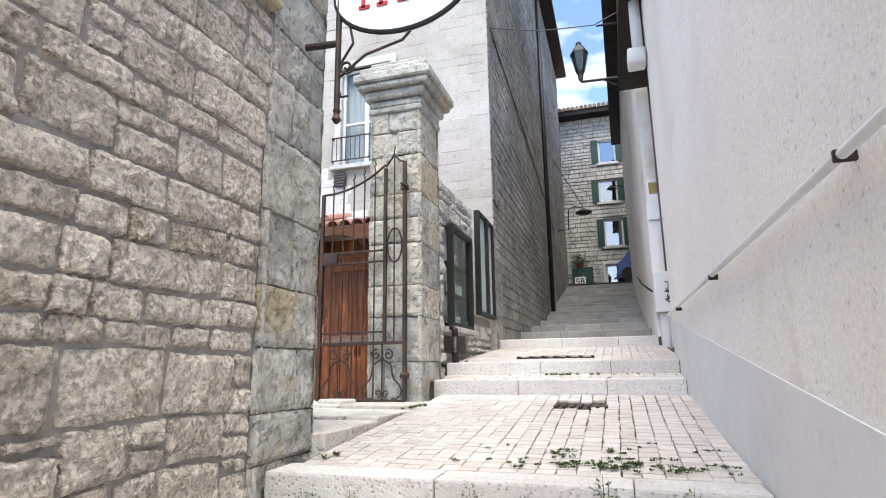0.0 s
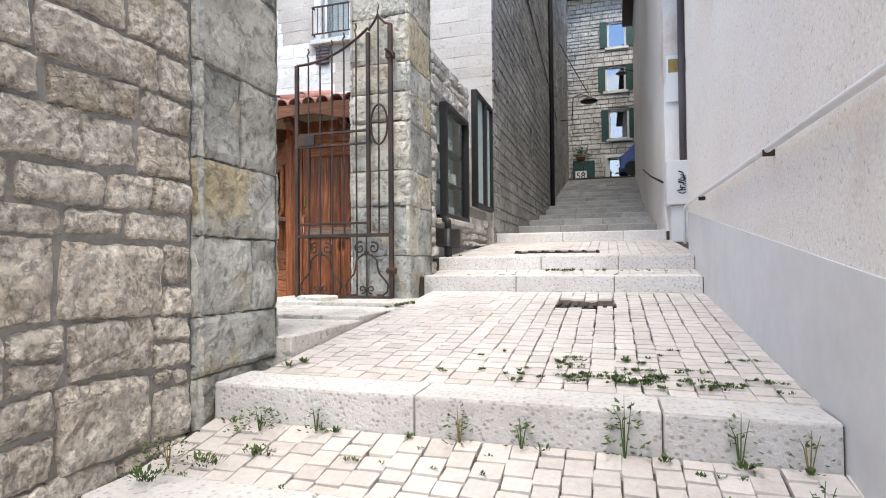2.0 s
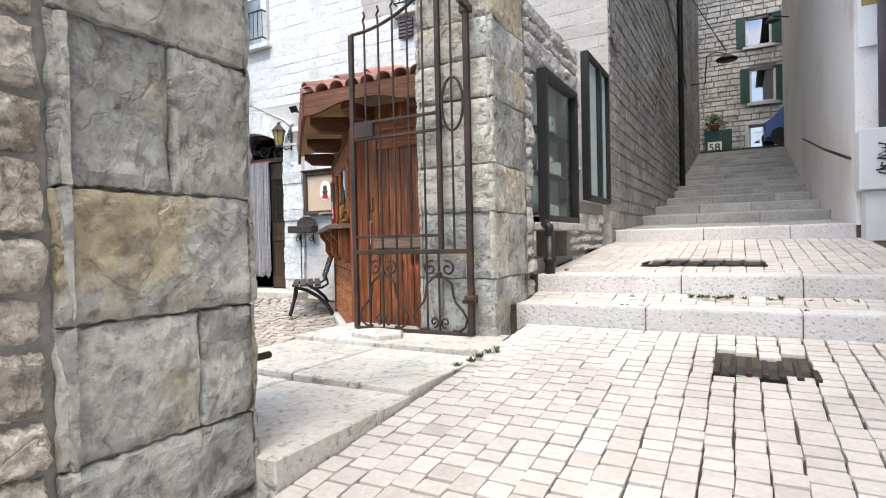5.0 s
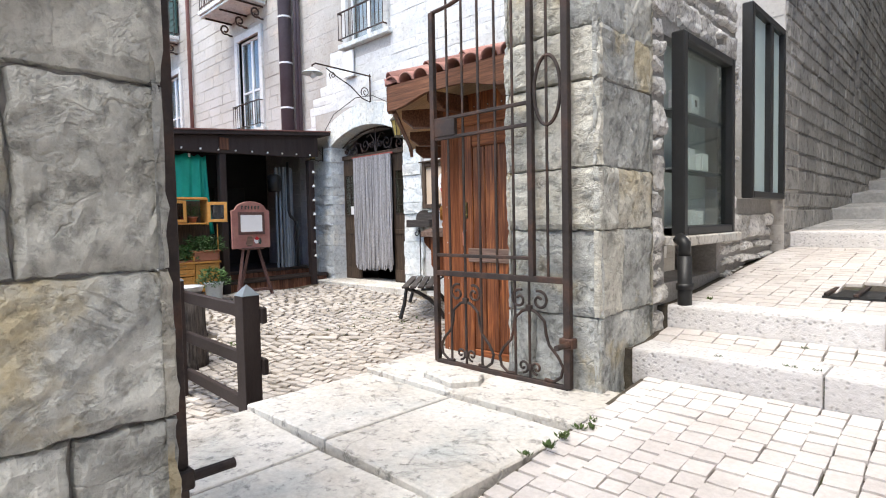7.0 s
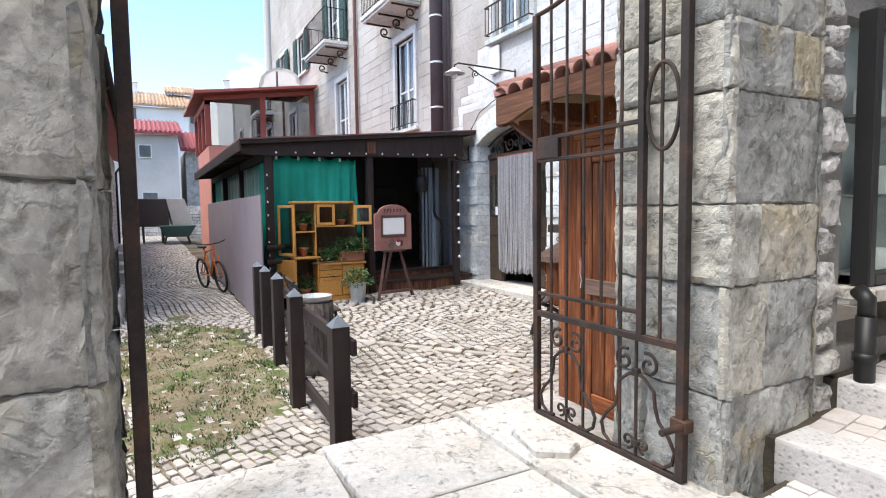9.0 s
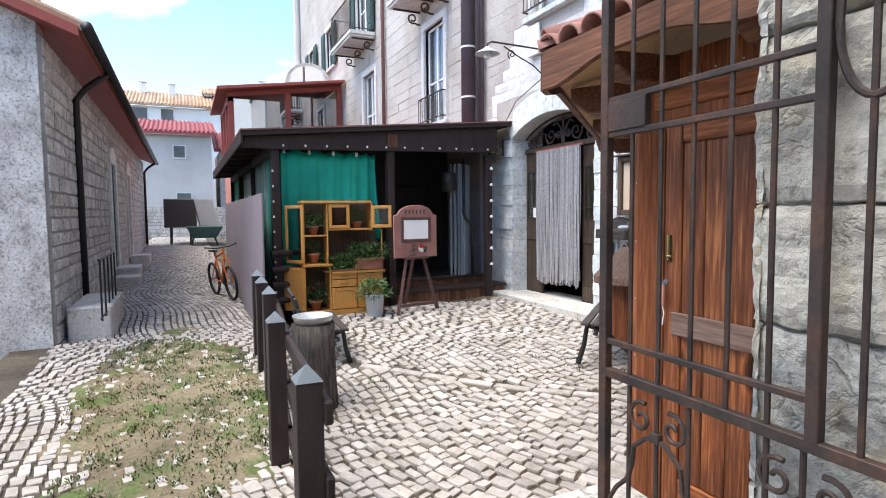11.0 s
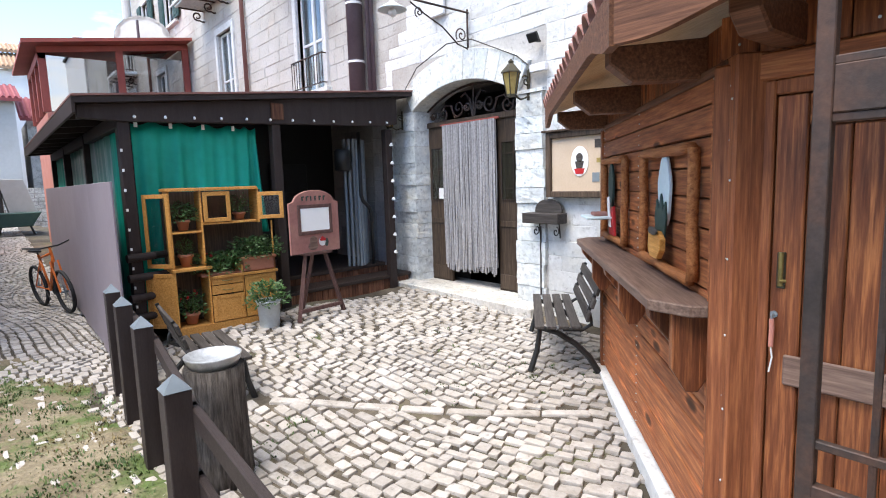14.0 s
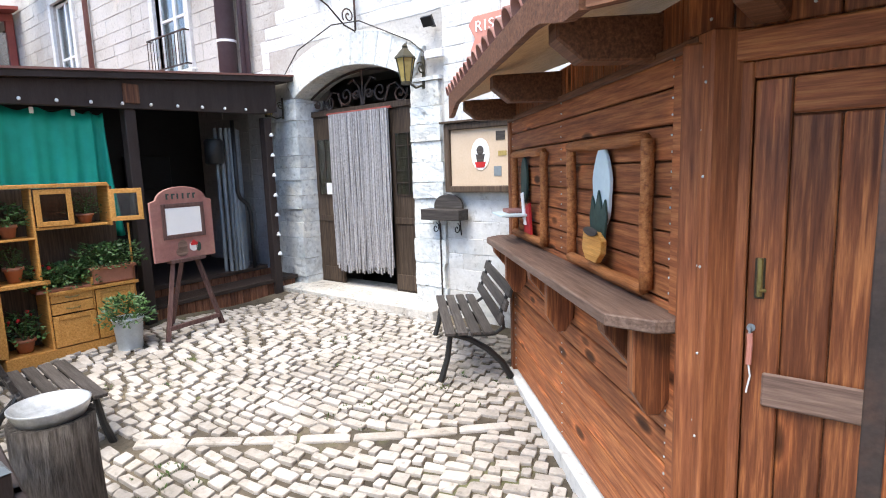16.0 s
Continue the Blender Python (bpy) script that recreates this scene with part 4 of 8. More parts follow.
# ---- wrought-iron gate ----
def gate_leaf(label, m, extras=True):
    """A leaf in its own frame: hinge at x = 0, free stile at x = 1.06, y is the thickness, z from the ground up."""
    g = thing("iron_gate", label, "gate", m, "gate leaves")
    W = 1.06

    def bar(name, x0, x1, z0, z1, t=.013):
        part(name, B(x0, x1, -t, t, z0, z1, .003), M_IRON, g)
    bar("stile", -.022, .022, .06, 2.80, .02)
    bar("stile", W - .02, W + .02, .06, 2.49, .018)
    bar("inner_stile", .225, .262, .70, 2.74, .018)
    for z in (.06, .69):
        bar("rail", .0, W, z - .018, z + .018, .016)
    for z in (.815, 1.62, 1.75):
        bar("rail", .24, W, z - .011, z + .011, .011)
    top = [(W - (W - .24) * i / 14, 2.49 + .30 * (i / 14) ** 2.2) for i in range(15)]
    bm = bmesh.new()
    tube(bm, [(x, 0, z) for x, z in top], .014)
    tube(bm, [(.24, 0, 2.76), (.16, 0, 2.86), (.13, 0, 2.92)], .012)
    tube(bm, [(.13, 0, 2.90), (.06, 0, 2.82), (.0, 0, 2.80)], .012)
    tube(bm, [(.13, 0, 2.86), (.135, 0, 2.95), (.12, 0, 3.0), (.14, 0, 3.04)], (.010, .003))
    part("top_arch", bm, M_IRON, g)
    for i in range(5):
        x = .24 + (W - .24) * (i + 1) / 6
        zt = 2.49 + .30 * ((W - x) / (W - .24)) ** 2.2
        bm = bmesh.new()
        tube(bm, [(x, 0, .70 if i % 2 else .06), (x, 0, zt + .05), (x + .012, 0, zt + .09), (x - .008, 0, zt + .12), (x + .004, 0, zt + .16)], .009, 7)
        part("bar", bm, M_IRON, g)
    bm = bmesh.new()
    tube(bm, [(.13, 0, .70), (.13, 0, 2.86)], .009, 7)
    part("bar", bm, M_IRON, g)
    bm = bmesh.new()
    tube(bm, [(.125 + .09 * math.cos(a), 0, 1.80 + .20 * math.sin(a)) for a in [2 * math.pi * i / 28 for i in range(28)]], .011, 7, True)
    part("oval_ring", bm, M_IRON, g, "iron oval ring")
    # scrolls of the lower panel
    for cx in (.27, .79):
        bm = bmesh.new()
        for sgn in (-1, 1):
            tube(bm, [(cx + sgn * (.075 + x), .0, .56 + z) for x, z in spiral(0, 0, .012, .062, radians(20), 1.25)], .009, 6)
            tube(bm, [(cx + sgn * x, 0, z) for x, z in ((.02, .50), (.05, .49), (.11, .44), (.12, .36), (.14, .30), (.20, .24), (.235, .18), (.22, .12), (.17, .085), (.11, .09))], .010, 6)
            tube(bm, [(cx + sgn * (.05 + x), 0, .145 + z) for x, z in spiral(0, 0, .008, .042, radians(200), 1.2)], .008, 6)
        rod(bm, (cx, 0, .07), (cx, 0, .69), .009, None, 7)
        box(bm, cx - .02, cx + .02, -.014, .014, .49, .53, .003)
        box(bm, cx - .018, cx + .018, -.014, .014, .13, .165, .003)
        part("scroll", bm, M_IRON, g)
    part("lock_plate", B(W - .21, W - .02, -.016, .016, 1.63, 1.74, .003), M_IRON, g, "rusted lock box")
    bm = bmesh.new()
    tube(bm, [(W - .09 + .012 * math.cos(a), -.02, 1.69 + .016 * math.sin(a)) for a in [2 * math.pi * i / 12 for i in range(12)]], .005, 6, True)
    part("keyhole", bm, M_BLACK, g)
    for z in (.30, 2.45):
        part("hinge", B(-.045, .045, -.03, .03, z, z + .06, .006), M_IRON, g)
        bm = bmesh.new()
        rod(bm, (-.02, .0, z + .03), (-.02, .16, z + .03), .016)
        part("pintle", bm, M_IRON, g)
    return g


def gate_m(hx, hy, z, yaw):
    return Matrix.Translation((hx, hy, z)) @ Matrix.Rotation(radians(yaw), 4, "Z")


gate_leaf("rusty wrought-iron gate leaf with scrolls, standing open by the pillar", gate_m(-2.25, 5.77, 1.13, 180.0))
gate_leaf("dark wrought-iron gate leaf folded open along the pillar", gate_m(-2.25, 3.60, 1.10, 180.5) @ Matrix.Diagonal((1, -1, 1, 1)))
wedge = bmesh.new()
prism(wedge, [(-3.10, 5.42), (-2.80, 5.36), (-2.70, 5.50), (-2.76, 5.62), (-3.02, 5.66), (-3.13, 5.55)], 1.165, 1.225, "z", .012)
solid("stone_slab", wedge, M_SLAB, "loose flat stone wedged under the iron gate", "stone")


# ---- the covered terrace ----
PO = Vector((-9.62, 5.42, 0))
PU = Vector((-.088, .996, 0)).normalized()
PD = Vector((-PU.y, PU.x, 0))
PM = Matrix(((PU.x, PD.x, 0, PO.x), (PU.y, PD.y, 0, PO.y), (0, 0, 1, 0), (0, 0, 0, 1)))
rp = random.Random(11)
pergola = thing("terrace_pergola", "dark brown timber terrace roof with bulbs along its beam", "pergola", PM)
for u in (0, 1.75, 3.58):
    part("post", B(u - .06, u + .06, -.06, .06, .85, 3.42, .008), M_BROWNP, pergola)
for d in (2.6, 5.2, 7.6):
    part("post", B(-.06, .06, d - .06, d + .06, .8, 3.42, .008), M_BROWNP, pergola)
bm = bmesh.new()
prism(bm, [(-.42, 3.36), (-.42, 3.50), (3.72, 3.90), (3.72, 3.50), (3.5, 3.46), (.0, 3.35)], -.10, -.03, "y", .008)
part("front_beam", bm, M_BROWNP, pergola)
bm = bmesh.new()
prism(bm, [(-.46, 3.50), (-.46, 3.56), (3.97, 3.98), (3.97, 3.92)], -.2, 7.9, "y")
part("roof", bm, M_BROWNP, pergola, "flat brown sheet roof")
bm = bmesh.new()
prism(bm, [(-.48, 3.562), (-.48, 3.582), (3.97, 4.005), (3.97, 3.983)], -.22, 7.9, "y")
part("roof_edge", bm, M_COPPER, pergola, "brown metal roof edging")
part("side_beam", B(-.05, .05, -.02, 7.7, 3.30, 3.44, .006), M_BROWNP, pergola)
for i in range(9):
    d = .4 + i * .9
    bm = bmesh.new()
    prism(bm, [(-.44, 3.40), (-.44, 3.495), (3.6, 3.87), (3.6, 3.77)], d, d + .07, "y")
    part("rafter", bm, M_BROWNP, pergola)
part("side_fascia", B(-.475, -.445, -.2, 7.9, 3.40, 3.56, .004), M_BROWNP, pergola)
for u, z in ((1.75, 3.46),):
    part("bracket", B(u - .085, u + .085, -.125, -.105, z, z + .2, .004), M_RISER, pergola, "reddish joint board")
for i in range(12):
    u = .1 + i * .31
    bm = bmesh.new()
    lathe(bm, [(.008, 0), (.016, .008), (.017, .02), (.008, .034)], 8, (u, -.115, 3.385 + .03 * u))
    part("bulb", bm, M_PAPER, pergola, "small white bulb")
for i in range(7):
    z = 1.55 + i * .27
    bm = bmesh.new()
    lathe(bm, [(.022, 0), (.030, .012), (.018, .04), (.010, .05)], 8, (3.60, -.085, z))
    part("bulb", bm, M_PAPER, pergola)
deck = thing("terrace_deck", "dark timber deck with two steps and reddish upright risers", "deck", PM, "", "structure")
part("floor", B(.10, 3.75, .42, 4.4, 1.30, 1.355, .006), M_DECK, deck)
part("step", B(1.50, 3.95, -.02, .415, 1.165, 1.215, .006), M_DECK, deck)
for i in range(24):
    u = 1.52 + i * .1
    part("riser_board", B(u, u + .094, .0, .03, .86, 1.163, .004), M_RISER, deck)
    part("riser_board", B(u, u + .094, .44, .47, 1.16, 1.298, .004), M_RISER, deck)
part("back", B(.10, 1.5, .44, .47, .8, 1.298), M_BROWNP, deck)
# added black sheet closes the terrace; its colour stands for the unlit depth
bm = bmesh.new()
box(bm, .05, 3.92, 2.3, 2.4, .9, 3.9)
part("back_wall", bm, M_BLACK, pergola, "black sheet standing for the unlit depth of the terrace")
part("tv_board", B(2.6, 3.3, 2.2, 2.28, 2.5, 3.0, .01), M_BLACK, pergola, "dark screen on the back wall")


def curtain(name, u0, u1, z0, z1, d, n, amp, material, label, axis="u", folds=9.0, seed=1, gather=None):
    rr = random.Random(seed)
    ph = [rr.uniform(0, 6.3) for _ in range(4)]
    vs, fs, m = [], [], 14
    for i in range(n + 1):
        f = i / n
        u = u0 + (u1 - u0) * f
        for j in range(m + 1):
            g = j / m
            z = z1 + (z0 - z1) * g
            k = amp * (.35 + .65 * g) * (math.sin(folds * f * 6.28 + ph[0]) + .5 * math.sin(folds * 2.3 * f * 6.28 + ph[1] + g * 2) + .4 * math.sin(folds * .4 * f * 6.28 + ph[2]))
            sag = .02 * math.sin(f * folds * 6.28) * (1 - g)
            uu = u + (gather or 0) * g * g * (f ** 3)
            vs.append((uu, d + k, z - sag) if axis == "u" else (d + k, uu, z - sag))
    for i in range(n):
        for j in range(m):
            a = i * (m + 1) + j
            fs.append((a, a + m + 1, a + m + 2, a + 1))
    ob = link_mesh(name, mesh_of(name, vs, fs, True), None, material)
    so = ob.modifiers.new("thick", "SOLIDIFY")
    so.thickness = .004
    ob.matrix_basis = PM
    return tagged(ob, label, "curtain")


curtain("green_curtain", .10, 1.42, 1.15, 3.36, .10, 70, .035, M_GREEN, "green tarpaulin curtain hung from the terrace beam", folds=4.5, gather=-.10)
curtain("green_curtain", 1.30, 1.55, 2.05, 3.36, .17, 20, .05, M_GREEN, "gathered end of the green tarpaulin curtain", folds=1.6, seed=4, gather=.10)
curtain("side_curtain", .10, 1.0, 1.0, 3.32, .03, 24, .02, M_GREEN, "green tarpaulin side curtain of the terrace", axis="d", folds=2.5, seed=6)
curtain("side_curtain", 1.0, 6.4, 1.0, 3.32, .03, 120, .03, M_CLEAR, "clouded clear plastic side curtain with green edges", axis="d", folds=9, seed=7)
curtain("side_curtain", 6.4, 7.6, 1.0, 3.32, .03, 24, .03, M_GREEN, "green tarpaulin side curtain of the terrace", axis="d", folds=3, seed=8)
for i, u in enumerate((.14, .5, .86, 1.22)):
    c = part("curtain_clip", B(u - .018, u + .018, .02, .04, 3.31, 3.37, .004), M_PAPER, pergola, "white clip")
for i in range(10):
    bm = bmesh.new()
    lathe(bm, [(.012, 0), (.012, .03)], 6, (-.045, -.075, 1.15 + i * .21))
    part("tie_knob", bm, M_PAPER, pergola)
for z in (1.25, 1.47, 1.69, 1.91):
    bm = bmesh.new()
    rod(bm, (-.10, -.09, z), (.42, -.04, z + .01), .045, .04, 12)
    part("log_rail", bm, M_BROWNP, pergola, "round dark log rail")
# rolled strips and flue by the door side
strips = thing("rolled_strip_blind", "bundle of blue-grey plastic strips hanging at the terrace end", "blind", PM)
for i in range(9):
    bm = bmesh.new()
    a = i * .052
    rod(bm, (3.10 + a, .50 - .12 * math.sin(i * .5), 1.36), (3.10 + a, .50 - .12 * math.sin(i * .5), 3.30), .026, .026, 10)
    part("strip", bm, M_STEEL, strips)
flue = thing("heater_flue", "black round heater hood with its pipe", "flue", PM)
bm = bmesh.new()
lathe(bm, [(.09, 2.82), (.13, 2.84), (.13, 3.12), (.10, 3.15)], 20, (3.02, .42, 0))
part("hood", bm, M_BLACK, flue, "", True)
bm = bmesh.new()
tube(bm, [(3.28, .34, 3.4), (3.28, .34, 2.45), (3.31, .34, 2.36), (3.43, .34, 2.26), (3.46, .34, 2.15), (3.46, .34, 1.36)], .03, 10)
part("pipe", bm, M_BLACK, flue, "", True)
# the terrace runs square to the house, its front slightly aslant
for ob in [o for o in scene.objects if o.type == "MESH" and (o.parent in (pergola, deck, strips, flue) or o.name.split(".")[0] in ("green_curtain", "side_curtain"))]:
    for v in ob.data.vertices:
        v.co.x += .093 * max(0, v.co.y)
# mauve sheet fence along the lane
mauve = thing("sheet_fence", "mauve-grey sheet panel fence along the terrace side", "fence")
for i in range(5):
    x = -8.80 - i * 1.50
    zt = 2.72 - .0 * i
    part("panel", B(x - 1.49, x, 5.13 + i * .012, 5.15 + i * .012, yard(x, 5.1) + .06, zt, .004), M_MAUVE, mauve)
    part("fence_post", B(x - 1.51, x - 1.47, 5.16 + i * .012, 5.20 + i * .012, yard(x, 5.1) - .02, zt - .05), M_BROWNP, mauve)


# ---- plants ----
def leaf_cloud(bm, c, r, h, n, rr, size=.045, base=.2):
    for _ in range(n):
        a, t = rr.uniform(0, 6.283), rr.random() ** .6
        k = rr.uniform(base, 1)
        q = Vector((math.cos(a) * r * t * (1.05 - .5 * (k - .5)), math.sin(a) * r * t * (1.05 - .5 * (k - .5)), h * k * (1 - .25 * t * t)))
        d = Vector((math.cos(a + rr.uniform(-.8, .8)), math.sin(a + rr.uniform(-.8, .8)), rr.uniform(-.5, .9))).normalized()
        s = d.cross(Vector((rr.uniform(-.4, .4), rr.uniform(-.4, .4), 1))).normalized()
        L, w = size * rr.uniform(.7, 1.4), size * rr.uniform(.22, .38)
        p = Vector(c) + q
        nn = d.cross(s) * L * .18
        v = [bm.verts.new(x) for x in (p, p + d * L * .5 + s * w + nn, p + d * L, p + d * L * .5 - s * w + nn)]
        bm.faces.new(v[:3])
        bm.faces.new((v[0], v[2], v[3]))


def pot_plant(x, y, z, pr, ph, cr, ch, n, label, flowers=0, seed=1, pot=True, group="", trough=None, size=.045):
    rr = random.Random(seed)
    t = thing("potted_plant", label, "plant", Matrix.Translation((x, y, z)), group)
    if trough:
        bm = bmesh.new()
        w, d = trough
        box(bm, -d, d, -w, w, 0, ph, .012)
        box(bm, -d - .012, d + .012, -w - .012, w + .012, ph - .03, ph + .003, .006)
        part("trough", bm, M_TERRA, t, "terracotta trough")
    elif pot:
        bm = bmesh.new()
        lathe(bm, [(pr * .68, 0), (pr * .95, ph * .78), (pr * 1.1, ph * .78), (pr * 1.12, ph), (pr * .98, ph), (pr * .9, ph * .9), (.0, ph * .9)], 18)
        part("pot", bm, M_TERRA, t, "terracotta pot", True)
    bm = bmesh.new()
    if trough:
        for k in range(6):
            leaf_cloud(bm, (0, -trough[0] + 2 * trough[0] * (k + .5) / 6, ph * .8), cr, ch, n // 6, rr, size, .05)
    else:
        leaf_cloud(bm, (0, 0, ph * .8), cr, ch, n, rr, size, .05)
    part("foliage", bm, M_LEAF, t)
    bm = bmesh.new()
    for k in range(5):
        a = k * 1.256
        tube(bm, [(0, 0, ph * .8), (cr * .4 * math.cos(a), cr * .4 * math.sin(a), ph * .8 + ch * .4), (cr * .7 * math.cos(a), cr * .7 * math.sin(a), ph * .8 + ch * .75)], (.006, .003), 5)
    part("stem_cluster", bm, M_WEED, t)
    if flowers:
        bm = bmesh.new()
        for _ in range(flowers):
            a, k = rr.uniform(0, 6.28), rr.uniform(.3, .9)
            yy = rr.uniform(-trough[0], trough[0]) if trough else 0
            bmesh.ops.create_icosphere(bm, subdivisions=1, radius=rr.uniform(.012, .022), matrix=Matrix.Translation((math.cos(a) * cr * k, yy + math.sin(a) * cr * k, ph * .8 + ch * rr.uniform(.5, 1.0))))
        part("blossoms", bm, M_RED, t, "small red flowers")
    return t


# ---- pine dresser with pots ----
CX, CY0, CZ = -9.36, 5.74, 1.02
dresser = thing("pine_dresser", "yellow pine dresser with open doors, used as a plant stand", "dresser", Matrix.Translation((CX, CY0, CZ)))


def dp(name, x0, x1, y0, y1, z0, z1, bev=.004, label="", par=None, m=M_PINE):
    return part(name, B(x0, x1, y0, y1, z0, z1, bev), m, par or dresser, label)


# local: y along the front, x towards the viewer (front at 0), z up
for y0, y1, z0, z1, d in ((.0, .02, .0, .72, .33), (1.13, 1.15, .0, .72, .33), (.0, .02, .72, 1.60, .22), (1.13, 1.15, .72, 1.20, .02), (.36, .38, .0, .70, .33), (.74, .76, .0, .70, .33), (.33, .35, .74, 1.58, .22)):
    dp("upright", -d, -.01, y0, y1, z0, z1)
dp("base", -.34, .0, -.01, 1.16, -.06, .07)
dp("worktop", -.36, .02, -.02, .40, .70, .735)
dp("worktop", -.36, .02, .38, 1.17, .58, .61)
# Dark wood instead of pine paints the darkness between the shelves.
dp("back_panel", -.35, -.335, .0, 1.15, .05, 1.58, .002, "back panel darkened for the shade inside the dresser", None, M_DOORW)
dp("shelf", -.26, -.01, .02, .34, 1.12, 1.14)
dp("shelf", -.26, -.01, .35, .96, 1.20, 1.225)
dp("top", -.27, .02, -.02, .98, 1.585, 1.62)
dp("crown_edge", -.27, .0, .98, 1.0, 1.19, 1.60)
for z0 in (.53, .42):
    dr = dp("drawer", -.02, .005, .385, .735, z0 - .025, z0 + .075)
    bm = bmesh.new()
    tube(bm, [(.006, .50, z0 + .025), (.025, .53, z0 + .018), (.025, .59, z0 + .018), (.006, .62, z0 + .025)], .006, 6)
    part("handle", bm, M_BRASS, dr, "brass drawer pull")


def panel_door(name, w, z0, z1, m, glazed=False):
    d = thing(name, "", "", None)
    for k in ("label", "category"):
        if k in d:
            del d[k]
    d.parent = dresser
    d.matrix_basis = m
    s = .045
    for a in ((0, .02, 0, s, z0, z1), (0, .02, w - s, w, z0, z1), (0, .02, s, w - s, z0, z0 + s), (0, .02, s, w - s, z1 - s, z1)):
        part("door_frame", B(*a, .003), M_PINE, d)
    if glazed:
        part("pane", B(.008, .012, s, w - s, z0 + s, z1 - s), M_WINGLASS, d)
    else:
        part("door_panel", B(.004, .014, s, w - s, z0 + s, z1 - s, .003), M_PINE, d)
        bm = bmesh.new()
        lathe(bm, [(.008, 0), (.012, .012), (.004, .018)], 8)
        bmesh.ops.transform(bm, matrix=Matrix.Translation((.02, w - .03, (z0 + z1) / 2)) @ Matrix.Rotation(radians(90), 4, "Y"), verts=bm.verts[:])
        part("knob", bm, M_BRASS, d)
    return d


def rotz(y, a, x=.0):
    return Matrix.Translation((x, y, 0)) @ Matrix.Rotation(radians(a), 4, "Z")


panel_door("door", .36, .08, .38, rotz(.385, 0, -.015))
panel_door("door", .36, .08, .57, rotz(.765, 0, -.015))
panel_door("door", .34, .08, .69, rotz(.01, -222, .0))
panel_door("glazed_door", .33, .75, 1.56, rotz(.0, -232, .0), True)
panel_door("glazed_door", .30, 1.23, 1.57, rotz(.36, 0, -.012), True)
panel_door("glazed_door", .29, 1.23, 1.55, rotz(.985, -18, .0), True)
pot_plant(CX - .14, CY0 + .17, CZ + 1.145, .07, .12, .14, .24, 200, "green leafy plant in a terracotta pot on the dresser shelf", 0, 21)
pot_plant(CX - .14, CY0 + .17, CZ + .74, .075, .14, .09, .22, 150, "spiky rosemary in a terracotta pot on the dresser", 0, 22, size=.03)
pot_plant(CX - .15, CY0 + .18, CZ + .075, .085, .13, .16, .30, 220, "leafy plant with red flowers in a pot inside the dresser", 6, 23)
pot_plant(CX - .13, CY0 + .80, CZ + 1.23, .07, .09, .14, .24, 200, "trailing green plant on the upper dresser shelf", 0, 24, size=.03)
pot_plant(CX - .12, CY0 + .52, CZ + .615, .1, .02, .15, .25, 800, "dense green plant with red flowers on the dresser ledge", 7, 25, False, "", (.22, .08))
pot_plant(CX - .10, CY0 + .96, CZ + .615, .1, .17, .16, .28, 900, "dense evergreen plant in a terracotta trough on the dresser", 0, 26, True, "", (.20, .09))
bucket = thing("zinc_bucket_plant", "leafy green plant in a pale zinc bucket on the cobbles", "plant", Matrix.Translation((-9.08, 6.66, 1.0)))
bm = bmesh.new()
lathe(bm, [(.105, 0), (.11, .01), (.135, .30), (.145, .305), (.145, .32), (.13, .31), (.12, .27), (0, .27)], 22)
part("bucket", bm, M_ZINC, bucket, "galvanised bucket", True)
bm = bmesh.new()
leaf_cloud(bm, (0, 0, .28), .20, .28, 420, random.Random(9), .055, .0)
part("foliage", bm, M_LEAF, bucket)

# ---- menu easel ----
EM = Matrix.Translation((-9.02, 7.27, 1.02)) @ Matrix.Rotation(radians(100), 4, "Z")
easel = thing("menu_easel", "rose-brown wooden menu board on an easel with a blank white sheet", "easel", EM)
# local: x along the board, -y to the viewer
T = Matrix.Rotation(radians(-8), 4, "X")
for a, b in (((-.34, -.06, 0), (-.14, .02, .80)), ((.34, -.06, 0), (.14, .02, .80)), ((.05, .42, 0), (.0, .06, .80))):
    bm = bmesh.new()
    rod(bm, a, b, .030, .026, 4)
    part("leg", bm, M_EASEL, easel)
part("crossbar", B(-.31, .31, -.075, -.045, .10, .145, .004), M_EASEL, easel)
part("ledge", B(-.20, .20, -.06, .04, .775, .81, .004), M_EASEL, easel)
bw = .36
outline = [(-bw, .80), (bw, .80), (bw, 1.40), (bw * .82, 1.42)] + [(bw * .80 * math.cos(a), 1.42 + .13 * math.sin(a)) for a in [math.pi * i / 14 for i in range(1, 14)]] + [(-bw * .82, 1.42), (-bw, 1.40)]
bm = bmesh.new()
prism(bm, outline, -.02, .01, "y", .005)
board = part("board", bm, M_MENU, easel)
bm = bmesh.new()
for a in ((-.25, -.21, 1.02, 1.38), (.21, .25, 1.02, 1.38), (-.21, .21, 1.34, 1.38), (-.21, .21, 1.02, 1.06)):
    box(bm, a[0], a[1], -.034, -.021, a[2], a[3], .004)
part("sheet_frame", bm, M_EASEL, board)
part("sheet", B(-.205, .205, -.028, -.0215, 1.065, 1.335), M_PAPER, board, "blank white menu sheet")
bm = bmesh.new()
for i, w in enumerate((.05, .06, .02, .03, .05, .05)):
    x = -.18 + i * .062
    box(bm, x, x + .018, -.0245, -.0212, 1.425, 1.475)
    box(bm, x, x + w * .7, -.0245, -.0212, 1.465, 1.48)
part("lettering", bm, M_DKGREEN, board, "faded dark green lettering")
bm = bmesh.new()
prism(bm, oval(-.04, .94, .055, .06), -.0245, -.0212, "y")
prism(bm, oval(-.05, .88, .07, .05), -.0245, -.0212, "y")
part("painted_motif", bm, M_SHELF, board, "faded painted motif")
bm = bmesh.new()
